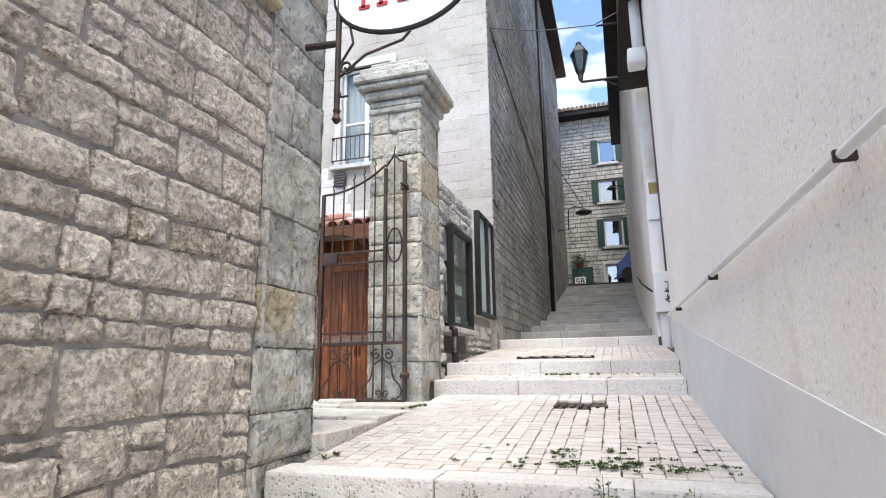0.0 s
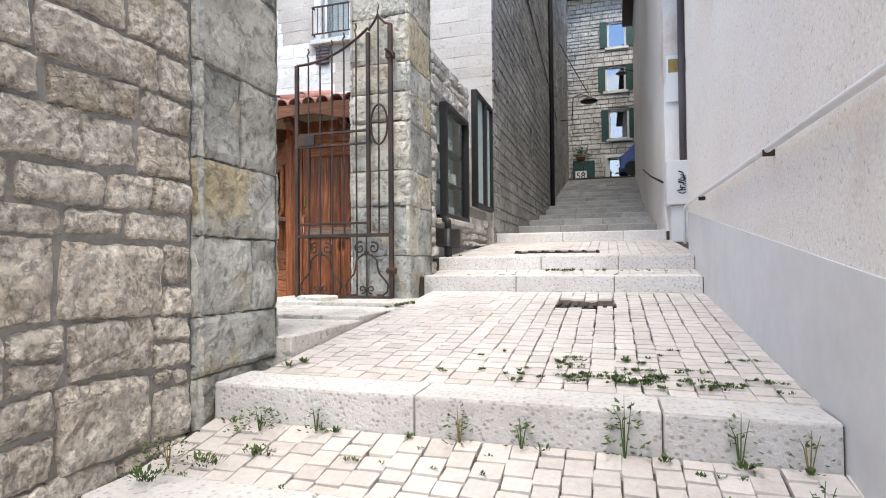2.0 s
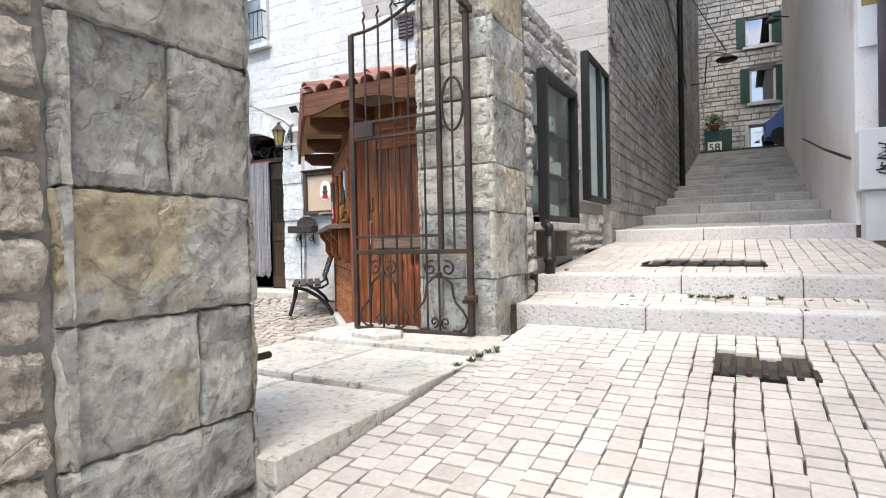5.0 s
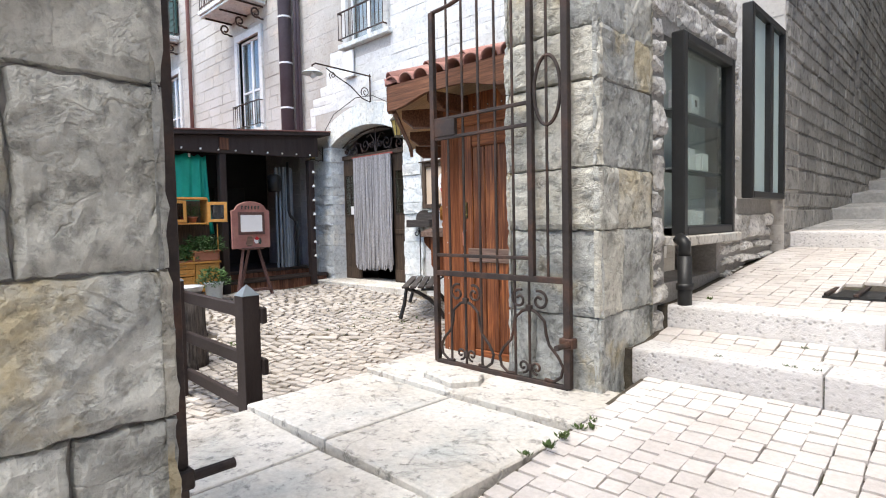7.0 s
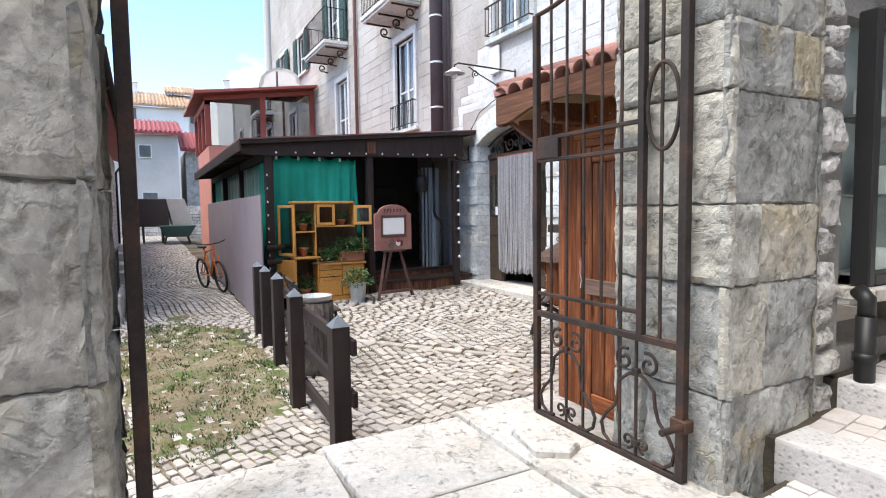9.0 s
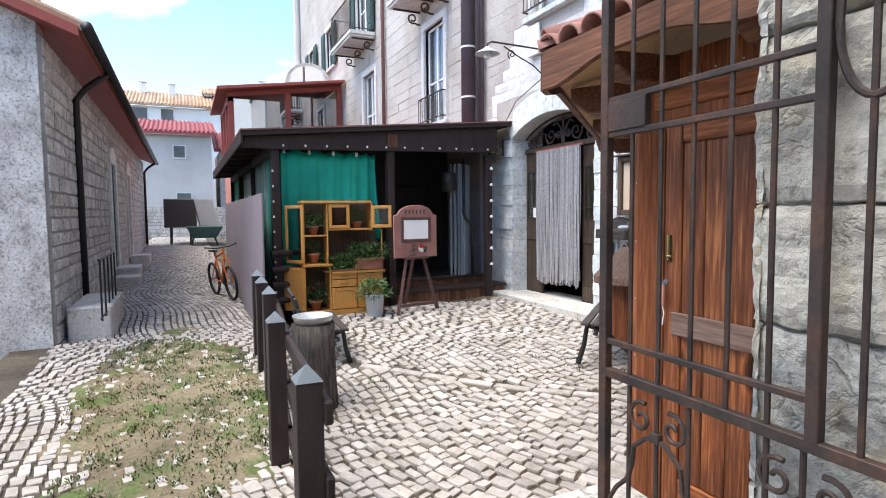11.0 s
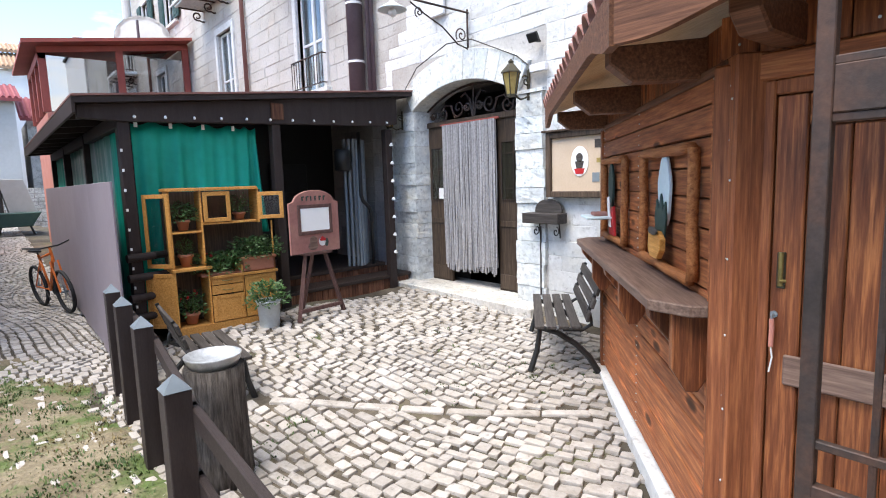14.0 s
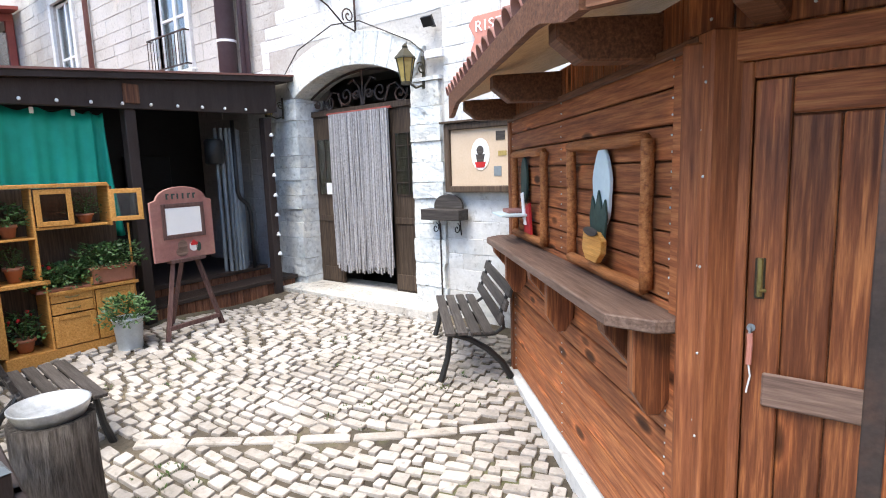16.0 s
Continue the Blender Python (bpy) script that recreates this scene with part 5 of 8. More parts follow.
prism(bm, oval(.09, .92, .05, .05), -.0245, -.0212, "y")
part("painted_motif", bm, M_WPAINT, board)
bm = bmesh.new()
prism(bm, [(.05, .95), (.09, .99), (.14, .95), (.13, .93), (.06, .93)], -.028, -.025, "y")
part("painted_cap", bm, M_RED, board)
bm = bmesh.new()
prism(bm, oval(.15, .91, .03, .05), -.0245, -.0212, "y")
part("painted_leaf", bm, M_DKGREEN, board)


# ---- benches ----
def bench(label, m, L=1.2):
    """Seat front towards -y, length along x."""
    b = thing("park_bench", label, "bench", m, "benches")
    for i in range(4):
        part("seat_slat", B(-L / 2, L / 2, -.20 + i * .105, -.20 + i * .105 + .085, .42, .45, .006), M_BENCH, b)
    for i in range(3):
        bm = bmesh.new()
        box(bm, -L / 2, L / 2, -.014, .014, -.045, .045, .006)
        bmesh.ops.transform(bm, matrix=Matrix.Translation((0, .265 + i * .04, .53 + i * .115)) @ Matrix.Rotation(radians(-18), 4, "X"), verts=bm.verts[:])
        part("back_slat", bm, M_BENCH, b)
    for sx in (-1, 1):
        x = sx * (L / 2 - .12)
        bm = bmesh.new()
        tube(bm, [(x, -.24, 0), (x, -.18, .20), (x, -.15, .41)], (.028, .022), 8)
        tube(bm, [(x, .36, 0), (x, .28, .14), (x, .16, .26), (x, .0, .36), (x, -.15, .405)], (.03, .024), 8)
        tube(bm, [(x, .05, .39), (x, .22, .39), (x, .30, .44), (x, .29, .50), (x, .27, .55), (x, .31, .66), (x, .37, .82)], .018, 8)
        part("side_frame", bm, M_BLACK, b)
    return b


bench("dark slatted bench with black iron sides beside the kiosk", Matrix.Translation((-6.36, 8.50, .885)) @ Matrix.Rotation(radians(-48), 4, "Z"), 1.40)
bench("dark slatted bench standing along the fence", Matrix.Translation((-7.97, 5.68, .77)) @ Matrix.Rotation(radians(175), 4, "Z"), 1.1)

# ---- log bin with a bowl on top ----
stump = thing("stump_bin", "hollow tree-trunk bin with a pale bowl on top", "bin", Matrix.Translation((-6.55, 5.27, .66)) @ Matrix.Diagonal((.84, .84, 1.14, 1)))
bm = bmesh.new()
n = 40
prof = [(.245, .0), (.235, .1), (.225, .3), (.22, .5), (.225, .72)]
rings = []
for r, z in prof:
    rings.append([bm.verts.new(((r + .018 * noise.noise((math.cos(6.283 * j / n) * 5, math.sin(6.283 * j / n) * 5, z * 1.2)) + .008 * math.sin(j * 2.2)) * math.cos(6.283 * j / n), (r + .018 * noise.noise((math.cos(6.283 * j / n) * 5, math.sin(6.283 * j / n) * 5, z * 1.2)) + .008 * math.sin(j * 2.2)) * math.sin(6.283 * j / n), z)) for j in range(n)])
for a, b in zip(rings, rings[1:]):
    for j in range(n):
        bm.faces.new((a[j], a[(j + 1) % n], b[(j + 1) % n], b[j]))
bm.faces.new(rings[-1])
bm.faces.new(rings[0][::-1])
part("trunk", bm, M_STUMP, stump, "", True)
bm = bmesh.new()
lathe(bm, [(.18, .722), (.20, .75), (.212, .775), (.216, .785), (.206, .785), (.18, .755), (.12, .745), (0, .742)], 30)
part("bowl", bm, M_BOWL, stump, "pale dented metal bowl", True)

# ---- post-and-rail fence ----
fence = thing("post_and_rail_fence", "dark brown post-and-rail fence with pointed posts on cobbles", "fence")
FP = [(-4.09, 4.735), (-5.58, 4.81), (-7.03, 4.96), (-7.95, 5.0), (-8.70, 5.04)]
for x, y in FP:
    bm = bmesh.new()
    s, zt = .06, 1.755
    zb = yard(x, y) - .05
    box(bm, x - s, x + s, y - s, y + s, zb, zt - .045, .004)
    post = part("post", bm, M_BROWNP, fence)
    bm = bmesh.new()
    base = [bm.verts.new((x + a * s * 1.04, y + b * s * 1.04, zt - .044)) for a, b in ((-1, -1), (1, -1), (1, 1), (-1, 1))]
    tip = bm.verts.new((x, y, zt + .03))
    bm.faces.new(base[::-1])
    for i in range(4):
        bm.faces.new((base[i], base[(i + 1) % 4], tip))
    part("post_cap", bm, M_STEEL, post, "weathered grey pointed cap")
for (xa, ya), (xb, yb) in zip(FP, FP[1:]):
    d = Vector((xb - xa, yb - ya, 0))
    q = Matrix.Translation((xa, ya, 0)) @ Matrix.Rotation(math.atan2(d.y, d.x), 4, "Z")
    for z in (1.57, 1.22, .89):
        part("rail", B(-.03, d.length + .03, -.098, -.058, z - .05, z + .05, .008, 1, q), M_BROWNP, fence)
bm = bmesh.new()
for z in (1.57, 1.22, .89):
    box(bm, FP[0][0] - .06, FP[0][0] + .09, FP[0][1] + .058, FP[0][1] + .098, z - .055, z + .055, .008)
part("rail_end", bm, M_BROWNP, fence)

# ---- bicycle ----
bike = thing("bicycle", "orange mountain bicycle leaning at the sheet fence", "bicycle", Matrix.Translation((-13.2, 4.92, yard(-13.2, 4.9))) @ Matrix.Rotation(radians(14), 4, "Z") @ Matrix.Rotation(radians(7), 4, "X"))
for x in (-.50, .52):
    bm = bmesh.new()
    tube(bm, [(x + .31 * math.cos(a), 0, .335 + .31 * math.sin(a)) for a in [6.283 * i / 32 for i in range(32)]], .026, 8, True)
    w = part("wheel", bm, M_RUBBER, bike, "black tyre")
    bm = bmesh.new()
    for i in range(16):
        a = 6.283 * i / 16
        rod(bm, (x, 0, .335), (x + .29 * math.cos(a), 0, .335 + .29 * math.sin(a)), .0022, None, 4)
    rod(bm, (x, -.05, .335), (x, .05, .335), .018, None, 8)
    part("spokes", bm, M_STEEL, w)
bm = bmesh.new()
for a, b, r in (((.40, 0, .86), (-.02, 0, .31), .02), ((.38, 0, .92), (-.15, 0, .80), .018), ((-.02, 0, .31), (-.17, 0, .86), .017), ((-.02, 0, .31), (-.50, .04, .335), .011), ((-.50, .04, .335), (-.15, .0, .78), .010), ((-.02, 0, .31), (-.50, -.04, .335), .011), ((-.50, -.04, .335), (-.15, 0, .78), .010)):
    rod(bm, a, b, r, None, 10)
part("frame", bm, M_ORANGE, bike, "orange frame", True)
bm = bmesh.new()
for sy in (-.05, .05):
    rod(bm, (.40, sy, .80), (.52, sy, .335), .014, None, 8)
rod(bm, (.40, 0, .78), (.37, 0, 1.0), .018, None, 8)
part("fork", bm, M_ORANGE, bike)
bm = bmesh.new()
tube(bm, [(.30, -.31, 1.05), (.37, -.12, 1.01), (.37, .12, 1.01), (.30, .31, 1.05)], .012, 8)
hb = part("handlebar", bm, M_BLACK, bike)
bm = bmesh.new()
prism(bm, [(-.36, -.07), (-.33, .07), (-.20, .05), (-.06, .02), (-.06, -.02), (-.20, -.05)], .90, .94, "z", .012)
rod(bm, (-.17, 0, .84), (-.19, 0, .90), .014, None, 8)
part("saddle", bm, M_BLACK, bike)
bm = bmesh.new()
lathe(bm, [(.09, -.045), (.09, -.035)], 20)
bmesh.ops.transform(bm, matrix=Matrix.Translation((-.02, 0, .31)) @ Matrix.Rotation(radians(90), 4, "X"), verts=bm.verts[:])
rod(bm, (-.02, -.07, .31), (.10, -.07, .19), .010, None, 6)
rod(bm, (-.02, .07, .31), (-.14, .07, .43), .010, None, 6)
part("crank", bm, M_BLACK, bike)


# ---- openings and fittings of the long house ----
def window_unit(x0, x1, z0, z1, name="window_1", curtain=True, panes=2, rail=None, shutters=False, surround=True):
    w = thing(name, "white casement window in a stone surround", "window", None, "", "structure")
    y = FAC + .09
    if surround:
        bm = bmesh.new()
        for a in ((x0 - .14, x0, z0, z1), (x1, x1 + .14, z0, z1), (x0 - .14, x1 + .14, z1, z1 + .16)):
            box(bm, a[0], a[1], FAC - .035, FAC + .10, a[2], a[3], .008)
        part("surround", bm, M_WHITE1, w)
    part("window_sill", B(x0 - .2, x1 + .2, FAC - .09, FAC + .2, z0 - .09, z0 - .002, .01), M_SURROUND, w)
    f = .055
    bm = bmesh.new()
    for a in ((x0, x0 + f, z0, z1), (x1 - f, x1, z0, z1), (x0 + f, x1 - f, z1 - f, z1), (x0 + f, x1 - f, z0, z0 + f), (x0 + f, x1 - f, z0 + (z1 - z0) * .42, z0 + (z1 - z0) * .42 + .05)):
        box(bm, a[0], a[1], y, y + .06, a[2], a[3], .005)
    cx = (x0 + x1) / 2
    box(bm, cx - .045, cx + .045, y - .01, y + .05, z0 + f, z1 - f, .005)
    part("window_frame", bm, M_WPAINT, w)
    for a, b in ((x0 + f, cx - .045), (cx + .045, x1 - f)):
        part("pane", B(a, b, y + .02, y + .026, z0 + f, z1 - f), M_WINGLASS, w).visible_shadow = False
    if curtain:
        vs, fs = [], []
        for i in range(41):
            xx = x0 + (x1 - x0) * i / 40
            for zz in (z0, z1):
                vs.append((xx, y + .14 + .02 * math.sin(i * 1.3), zz))
        fs = [(2 * i, 2 * i + 2, 2 * i + 3, 2 * i + 1) for i in range(40)]
        link_mesh("curtain", mesh_of("curtain", vs, fs, True), w, M_CURT)
    # Added sheet, coloured dark for the unlit room behind the casement.
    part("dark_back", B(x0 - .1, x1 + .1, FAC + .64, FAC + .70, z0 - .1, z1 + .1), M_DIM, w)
    if rail:
        railing(w, x0 - .12, x1 + .12, z0 + .02, z0 + rail, FAC - .12)
    if shutters:
        for sx, xx in ((-1, x0 - .02), (1, x1 + .02)):
            s = part("shutter", B(min(xx, xx + sx * .5), max(xx, xx + sx * .5), FAC - .09, FAC - .04, z0, z1, .005), M_SHUTTER, w)
            for k in range(12):
                zz = z0 + .08 + k * (z1 - z0 - .16) / 12
                part("slat", B(min(xx + sx * .06, xx + sx * .44), max(xx + sx * .06, xx + sx * .44), FAC - .105, FAC - .088, zz, zz + .06, .003), M_SHUTTER, s)
    return w


def railing(par, x0, x1, z0, z1, y, n=None):
    r = part("railing", B(x0, x1, y - .014, y + .014, z1 - .012, z1 + .012, .003), M_IRON, par, "thin iron railing")
    bm = bmesh.new()
    box(bm, x0, x1, y - .01, y + .01, z0 + .04, z0 + .06)
    for x in (x0, x1):
        box(bm, x - .012, x + .012, y - .012, FAC + .02, z1 - .01, z1 + .01)
        box(bm, x - .012, x + .012, y - .012, FAC + .02, z0 + .04, z0 + .06)
    n = n or int((x1 - x0) / .1)
    for i in range(n + 1):
        x = x0 + (x1 - x0) * i / n
        rod(bm, (x, y, z0 + .04), (x, y, z1), .008, None, 6)
    part("balusters", bm, M_IRON, r)


def balcony(x0, x1, z, out=.75):
    b = thing("balcony", "pale stone balcony with scrolled corbels and iron railing", "balcony", None, "balconies", "structure")
    bm = bmesh.new()
    box(bm, x0, x1, FAC - out, FAC, z - .10, z, .012)
    box(bm, x0 + .04, x1 - .04, FAC - out + .04, FAC, z - .16, z - .101, .01)
    part("slab", bm, M_SURROUND, b)
    for x in (x0 + .18, (x0 + x1) / 2, x1 - .18):
        bm = bmesh.new()
        tube(bm, [(x, FAC - .0, z - .45), (x, FAC - .06, z - .46)] + [(x, FAC - .18 + a, z - .33 + c) for a, c in spiral(0, 0, .12, .05, radians(-60), -1.2, 12)], .022, 7)
        tube(bm, [(x, FAC, z - .18), (x, FAC - out + .1, z - .18)], .022, 7)
        part("corbel", bm, M_IRON, b)
    y = FAC - out + .04
    railing(b, x0 + .03, x1 - .03, z + .02, z + .95, y)
    bm = bmesh.new()
    for x in (x0 + .03, x1 - .03):
        for i in range(6):
            yy = y + (FAC - y) * i / 6
            rod(bm, (x, yy, z), (x, yy, z + .95), .008, None, 6)
        rod(bm, (x, y, z + .95), (x, FAC, z + .95), .012, None, 6)
    part("side_railing", bm, M_IRON, b)
    return b


NW = 0
for h, kw in zip(HOLES[1:], (dict(rail=.55), dict(rail=.55), dict(rail=.6), dict(), dict(), dict(shutters=True), dict(shutters=True), dict(shutters=True), dict())):
    NW += 1
    window_unit(*h, name="window_%d" % NW, **kw)
balcony(-14.0, -12.1, 7.28)
balcony(-19.4, -17.1, 7.62)

# arched doorway
ACX, AR, ACZ = -8.715, 2.127, 1.853
arch = thing("door_surround", "pale blue-grey stone arch around the restaurant door", "doorway", None, "", "structure")
nv = 11
for i in range(nv):
    a0, a1 = radians(120.6 - i * 61.2 / nv), radians(120.6 - (i + 1) * 61.2 / nv + .06)
    poly = [(ACX + r * math.cos(a), ACZ + r * math.sin(a)) for r, a in ((AR, a0), (AR, (a0 + a1) / 2), (AR, a1), (AR + .40, a1), (AR + .40, a0))]
    bm = bmesh.new()
    prism(bm, poly, FAC - .03, FAC + .40, "y", .008)
    part("voussoir", bm, M_SURROUND, arch)
rj = random.Random(8)
for xa, xb in ((-10.30, -9.765), (-7.665, -7.25)):
    z = 1.0
    while z < 3.66:
        h = min(rj.uniform(.16, .30), 3.69 - z)
        o = rj.uniform(-.015, .015)
        bm = B(xa - (.10 if xa < -9 and rj.random() > .5 else 0), xb + (.06 * rj.random() if xa > -9 else 0), FAC - .02 + o, FAC + .38, z + .003, z + h - .003)
        bmesh.ops.subdivide_edges(bm, edges=bm.edges[:], cuts=5, use_grid_fill=True)
        for v in bm.verts:
            q = noise.noise_vector(v.co * 6) + .5 * noise.noise_vector(v.co * 19)
            v.co += Vector((q.x * .010, q.y * .014, q.z * .006))
        part("jamb_block", bm, M_SURROUND, arch)
        z += h
part("door_sill", B(-10.25, -7.2, FAC - .32, FAC + .6, .92, 1.09, .015), M_SLAB, arch, "worn stone door sill")
DY = FAC + .27
door1 = thing("door_1", "old brown double door with leaded lights under an iron fanlight", "door", None, "", "structure")
for xa, xb in ((-9.775, -9.30), (-8.27, -7.665)):
    d = part("door_leaf", B(xa, xb, DY, DY + .05, 1.09, 3.44, .004), M_DOORW, door1)
    part("rail", B(xa + .03, xb - .03, DY - .015, DY - .001, 1.12, 1.32, .004), M_DOORW, d)
    part("rail", B(xa + .03, xb - .03, DY - .015, DY - .001, 1.98, 2.06, .004), M_DOORW, d)
    part("leaded_light", B(xa + .08, xb - .08, DY - .008, DY - .001, 2.35, 3.12), M_SMOKED, d)
    bm = bmesh.new()
    for k in range(6):
        box(bm, xa + .08, xb - .08, DY - .016, DY - .009, 2.345 + k * .155, 2.357 + k * .155)
    for k in range(3):
        x = xa + .08 + k * (xb - xa - .16) / 2
        box(bm, x - .006, x + .006, DY - .016, DY - .009, 2.345, 3.125)
    part("lead_bars", bm, M_IRON, d)
part("notice", B(-9.53, -9.37, DY - .022, DY - .018, 2.36, 2.52), M_PAPER, door1, "small white notice")
part("transom", B(-9.775, -7.665, DY - .03, DY + .06, 3.44, 3.52, .006), M_DOORW, door1)
# Black sheet added behind the doorway, painting the darkness of the room.
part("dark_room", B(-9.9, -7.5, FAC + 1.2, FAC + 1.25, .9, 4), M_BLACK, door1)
bm = bmesh.new()
yf = DY - .02
for sgn in (-1, 1):
    for cx, r in ((.32, .14), (.66, .12), (.90, .06), (.12, .07)):
        tube(bm, [(ACX + sgn * (cx + x), yf, 3.67 + z - (.06 if cx > .5 else 0)) for x, z in spiral(0, 0, .015, r, radians(200), 1.5)], .014, 6)
    tube(bm, [(ACX + sgn * .02, yf, 3.53), (ACX + sgn * .06, yf, 3.75), (ACX + sgn * .16, yf, 3.86), (ACX + sgn * .25, yf, 3.82)], .014, 6)
    tube(bm, [(ACX + sgn * .40, yf, 3.54), (ACX + sgn * .48, yf, 3.72), (ACX + sgn * .60, yf, 3.74), (ACX + sgn * .78, yf, 3.56)], .013, 6)
tube(bm, [(ACX + (AR - .02) * math.cos(a), yf, ACZ + (AR - .02) * math.sin(a)) for a in [radians(119.4 - 58.8 * i / 20) for i in range(21)]], .016, 6)
tube(bm, [(ACX, yf, 3.52), (ACX, yf, 3.97)], .014, 6)
part("fanlight_scrolls", bm, M_IRON, door1, "wrought-iron scrolled fanlight")
strands = thing("strand_curtain", "grey strand curtain hanging in the restaurant doorway", "curtain")
part("curtain_rod", B(-9.36, -8.16, DY - .10, DY - .07, 3.43, 3.46, .004), M_REDP, strands)
rs = random.Random(2)
strand_me = []
for k in range(6):
    bm = bmesh.new()
    pts = [(.012 * math.sin(k + i * .9) * (i / 8), .008 * math.cos(k * 2 + i) * (i / 8), -2.10 * i / 8) for i in range(9)]
    tube(bm, pts, .0115, 6)
    me = bpy.data.meshes.new("strand")
    bm.to_mesh(me)
    bm.free()
    me.materials.append(M_ROPE)
    strand_me.append(me)
for row in range(2):
    for i in range(48):
        o = new("strand", strand_me[rs.randrange(6)])
        o.parent = strands
        o.matrix_basis = Matrix.Translation((-9.30 + i * .0225 + rs.uniform(-.008, .008), DY - .10 + row * .03, 3.44)) @ Matrix.Diagonal((1, 1, rs.uniform(.96, 1.03), 1))

# lamps, notice board, wall planter, sign
lampw = thing("wall_lamp", "dark scrolled iron bracket lamp above the door", "lamp")
bm = bmesh.new()
LX, LZ = -8.5, 4.80
tube(bm, [(LX, FAC, LZ + .02), (LX, FAC - 1.15, LZ + .04), (LX, FAC - 1.22, LZ + .0), (LX, FAC - 1.22, LZ - .06)], .014, 7)
tube(bm, [(LX, FAC - .02, LZ + .06), (LX, FAC - .02, LZ - .46)], .014, 7)
tube(bm, [(LX, FAC - .95 + .0, LZ - .0), (LX, FAC - .75, LZ - .10), (LX, FAC - .45, LZ - .22), (LX, FAC - .2, LZ - .40), (LX, FAC - .03, LZ - .44)], .010, 7)
tube(bm, [(LX, FAC - .13 + x, LZ - .28 + z) for x, z in spiral(0, 0, .015, .10, radians(40), 1.5)], .009, 6)
tube(bm, [(LX, FAC - .82 + x, LZ - .10 + z) for x, z in spiral(0, 0, .010, .07, radians(100), 1.4)], .009, 6)
part("bracket", bm, M_IRON, lampw)
bm = bmesh.new()
lathe(bm, [(.03, .05), (.05, .03), (.17, -.04), (.175, -.05), (.15, -.045), (0, -.02)], 22, (LX, FAC - 1.22, LZ - .09))
part("shade", bm, M_ZINC, lampw, "flat grey enamel shade", True)
bm = bmesh.new()
bmesh.ops.create_uvsphere(bm, u_segments=14, v_segments=10, radius=.05, matrix=Matrix.Translation((LX, FAC - 1.22, LZ - .17)))
part("bulb", bm, M_WPAINT, lampw, "", True)


def lantern(x, y, z, label, s=1.0):
    l = thing("wall_lantern", label, "lantern", Matrix.Translation((x, y, z)) @ Matrix.Diagonal((s, s, s, 1)), "wall lanterns")
    bm = bmesh.new()
    tube(bm, [(0, .30, -.12), (0, .28, -.2), (0, .16, -.24), (0, .05, -.20)], .012, 7)
    tube(bm, [(0, .30 - .05 + a, -.02 + c) for a, c in spiral(0, 0, .01, .07, 0, 1.4)], .009, 6)
    box(bm, -.02, .02, .285, .305, -.24, .12, .004)
    part("arm", bm, M_LANTERN, l)
    bm = bmesh.new()
    lathe(bm, [(.055, -.19), (.10, .05)], 6)
    part("glass", bm, M_AMBER, l, "amber glass")
    bm = bmesh.new()
    for k in range(6):
        a = 6.283 * k / 6
        rod(bm, (.058 * math.cos(a), .058 * math.sin(a), -.19), (.104 * math.cos(a), .104 * math.sin(a), .05), .007, None, 5)
    lathe(bm, [(.06, -.22), (.06, -.19)], 6)
    part("cage", bm, M_LANTERN, l)
    bm = bmesh.new()
    lathe(bm, [(.125, .05), (.12, .065), (.05, .14), (.03, .16), (.035, .18), (.008, .21)], 6)
    part("cap", bm, M_LANTERN, l)
    return l


lantern(-7.46, FAC - .30, 3.80, "weathered brass wall lantern beside the arched door")
lantern(-10.0, FAC - .30, 3.62, "weathered brass wall lantern at the end of the terrace roof", .8)
nb = thing("notice_board", "brown-framed notice board with a pale oval sign and leaflets", "notice board")
part("backing", B(-7.08, -5.95, FAC - .06, FAC - .02, 2.45, 3.10), M_BUFF, nb)
for a in ((-7.13, -7.06, 2.40, 3.14), (-5.96, -5.88, 2.40, 3.14), (-7.06, -5.96, 3.07, 3.14), (-7.06, -5.96, 2.40, 2.47)):
    part("frame_bar", B(a[0], a[1], FAC - .10, FAC - .02, a[2], a[3], .008), M_DOORW, nb)
part("cornice", B(-7.17, -5.84, FAC - .13, FAC - .02, 3.142, 3.165, .004), M_DOORW, nb)
bm = bmesh.new()
prism(bm, oval(-6.67, 2.80, .115, .165), FAC - .068, FAC - .061, "y")
ov = part("oval_sign", bm, M_PAPER, nb, "white oval sign with a small drawing")
bm = bmesh.new()
prism(bm, oval(-6.67, 2.84, .045, .05), FAC - .072, FAC - .0685, "y")
prism(bm, [(-6.73, 2.80), (-6.61, 2.80), (-6.63, 2.72), (-6.71, 2.72)], FAC - .072, FAC - .0685, "y")
part("drawing", bm, M_BENCH, ov)
bm = bmesh.new()
prism(bm, [(-6.74, 2.72), (-6.60, 2.72), (-6.62, 2.66), (-6.72, 2.66)], FAC - .072, FAC - .0685, "y")
part("drawing", bm, M_RED, ov)
for x, z, w, h, m in ((-6.42, 2.98, .11, .09, M_BENCH), (-6.46, 2.62, .09, .10, M_STEEL), (-6.40, 2.80, .1, .05, M_AMBER)):
    part("leaflet", B(x - w / 2, x + w / 2, FAC - .066, FAC - .0605, z - h / 2, z + h / 2), m, nb)
wp = thing("wall_planter", "small dark wooden wall planter with an arched back on iron brackets", "planter")
part("trough", B(-7.40, -6.86, FAC - .22, FAC - .04, 2.10, 2.22, .008), M_BENCH, wp)
bm = bmesh.new()
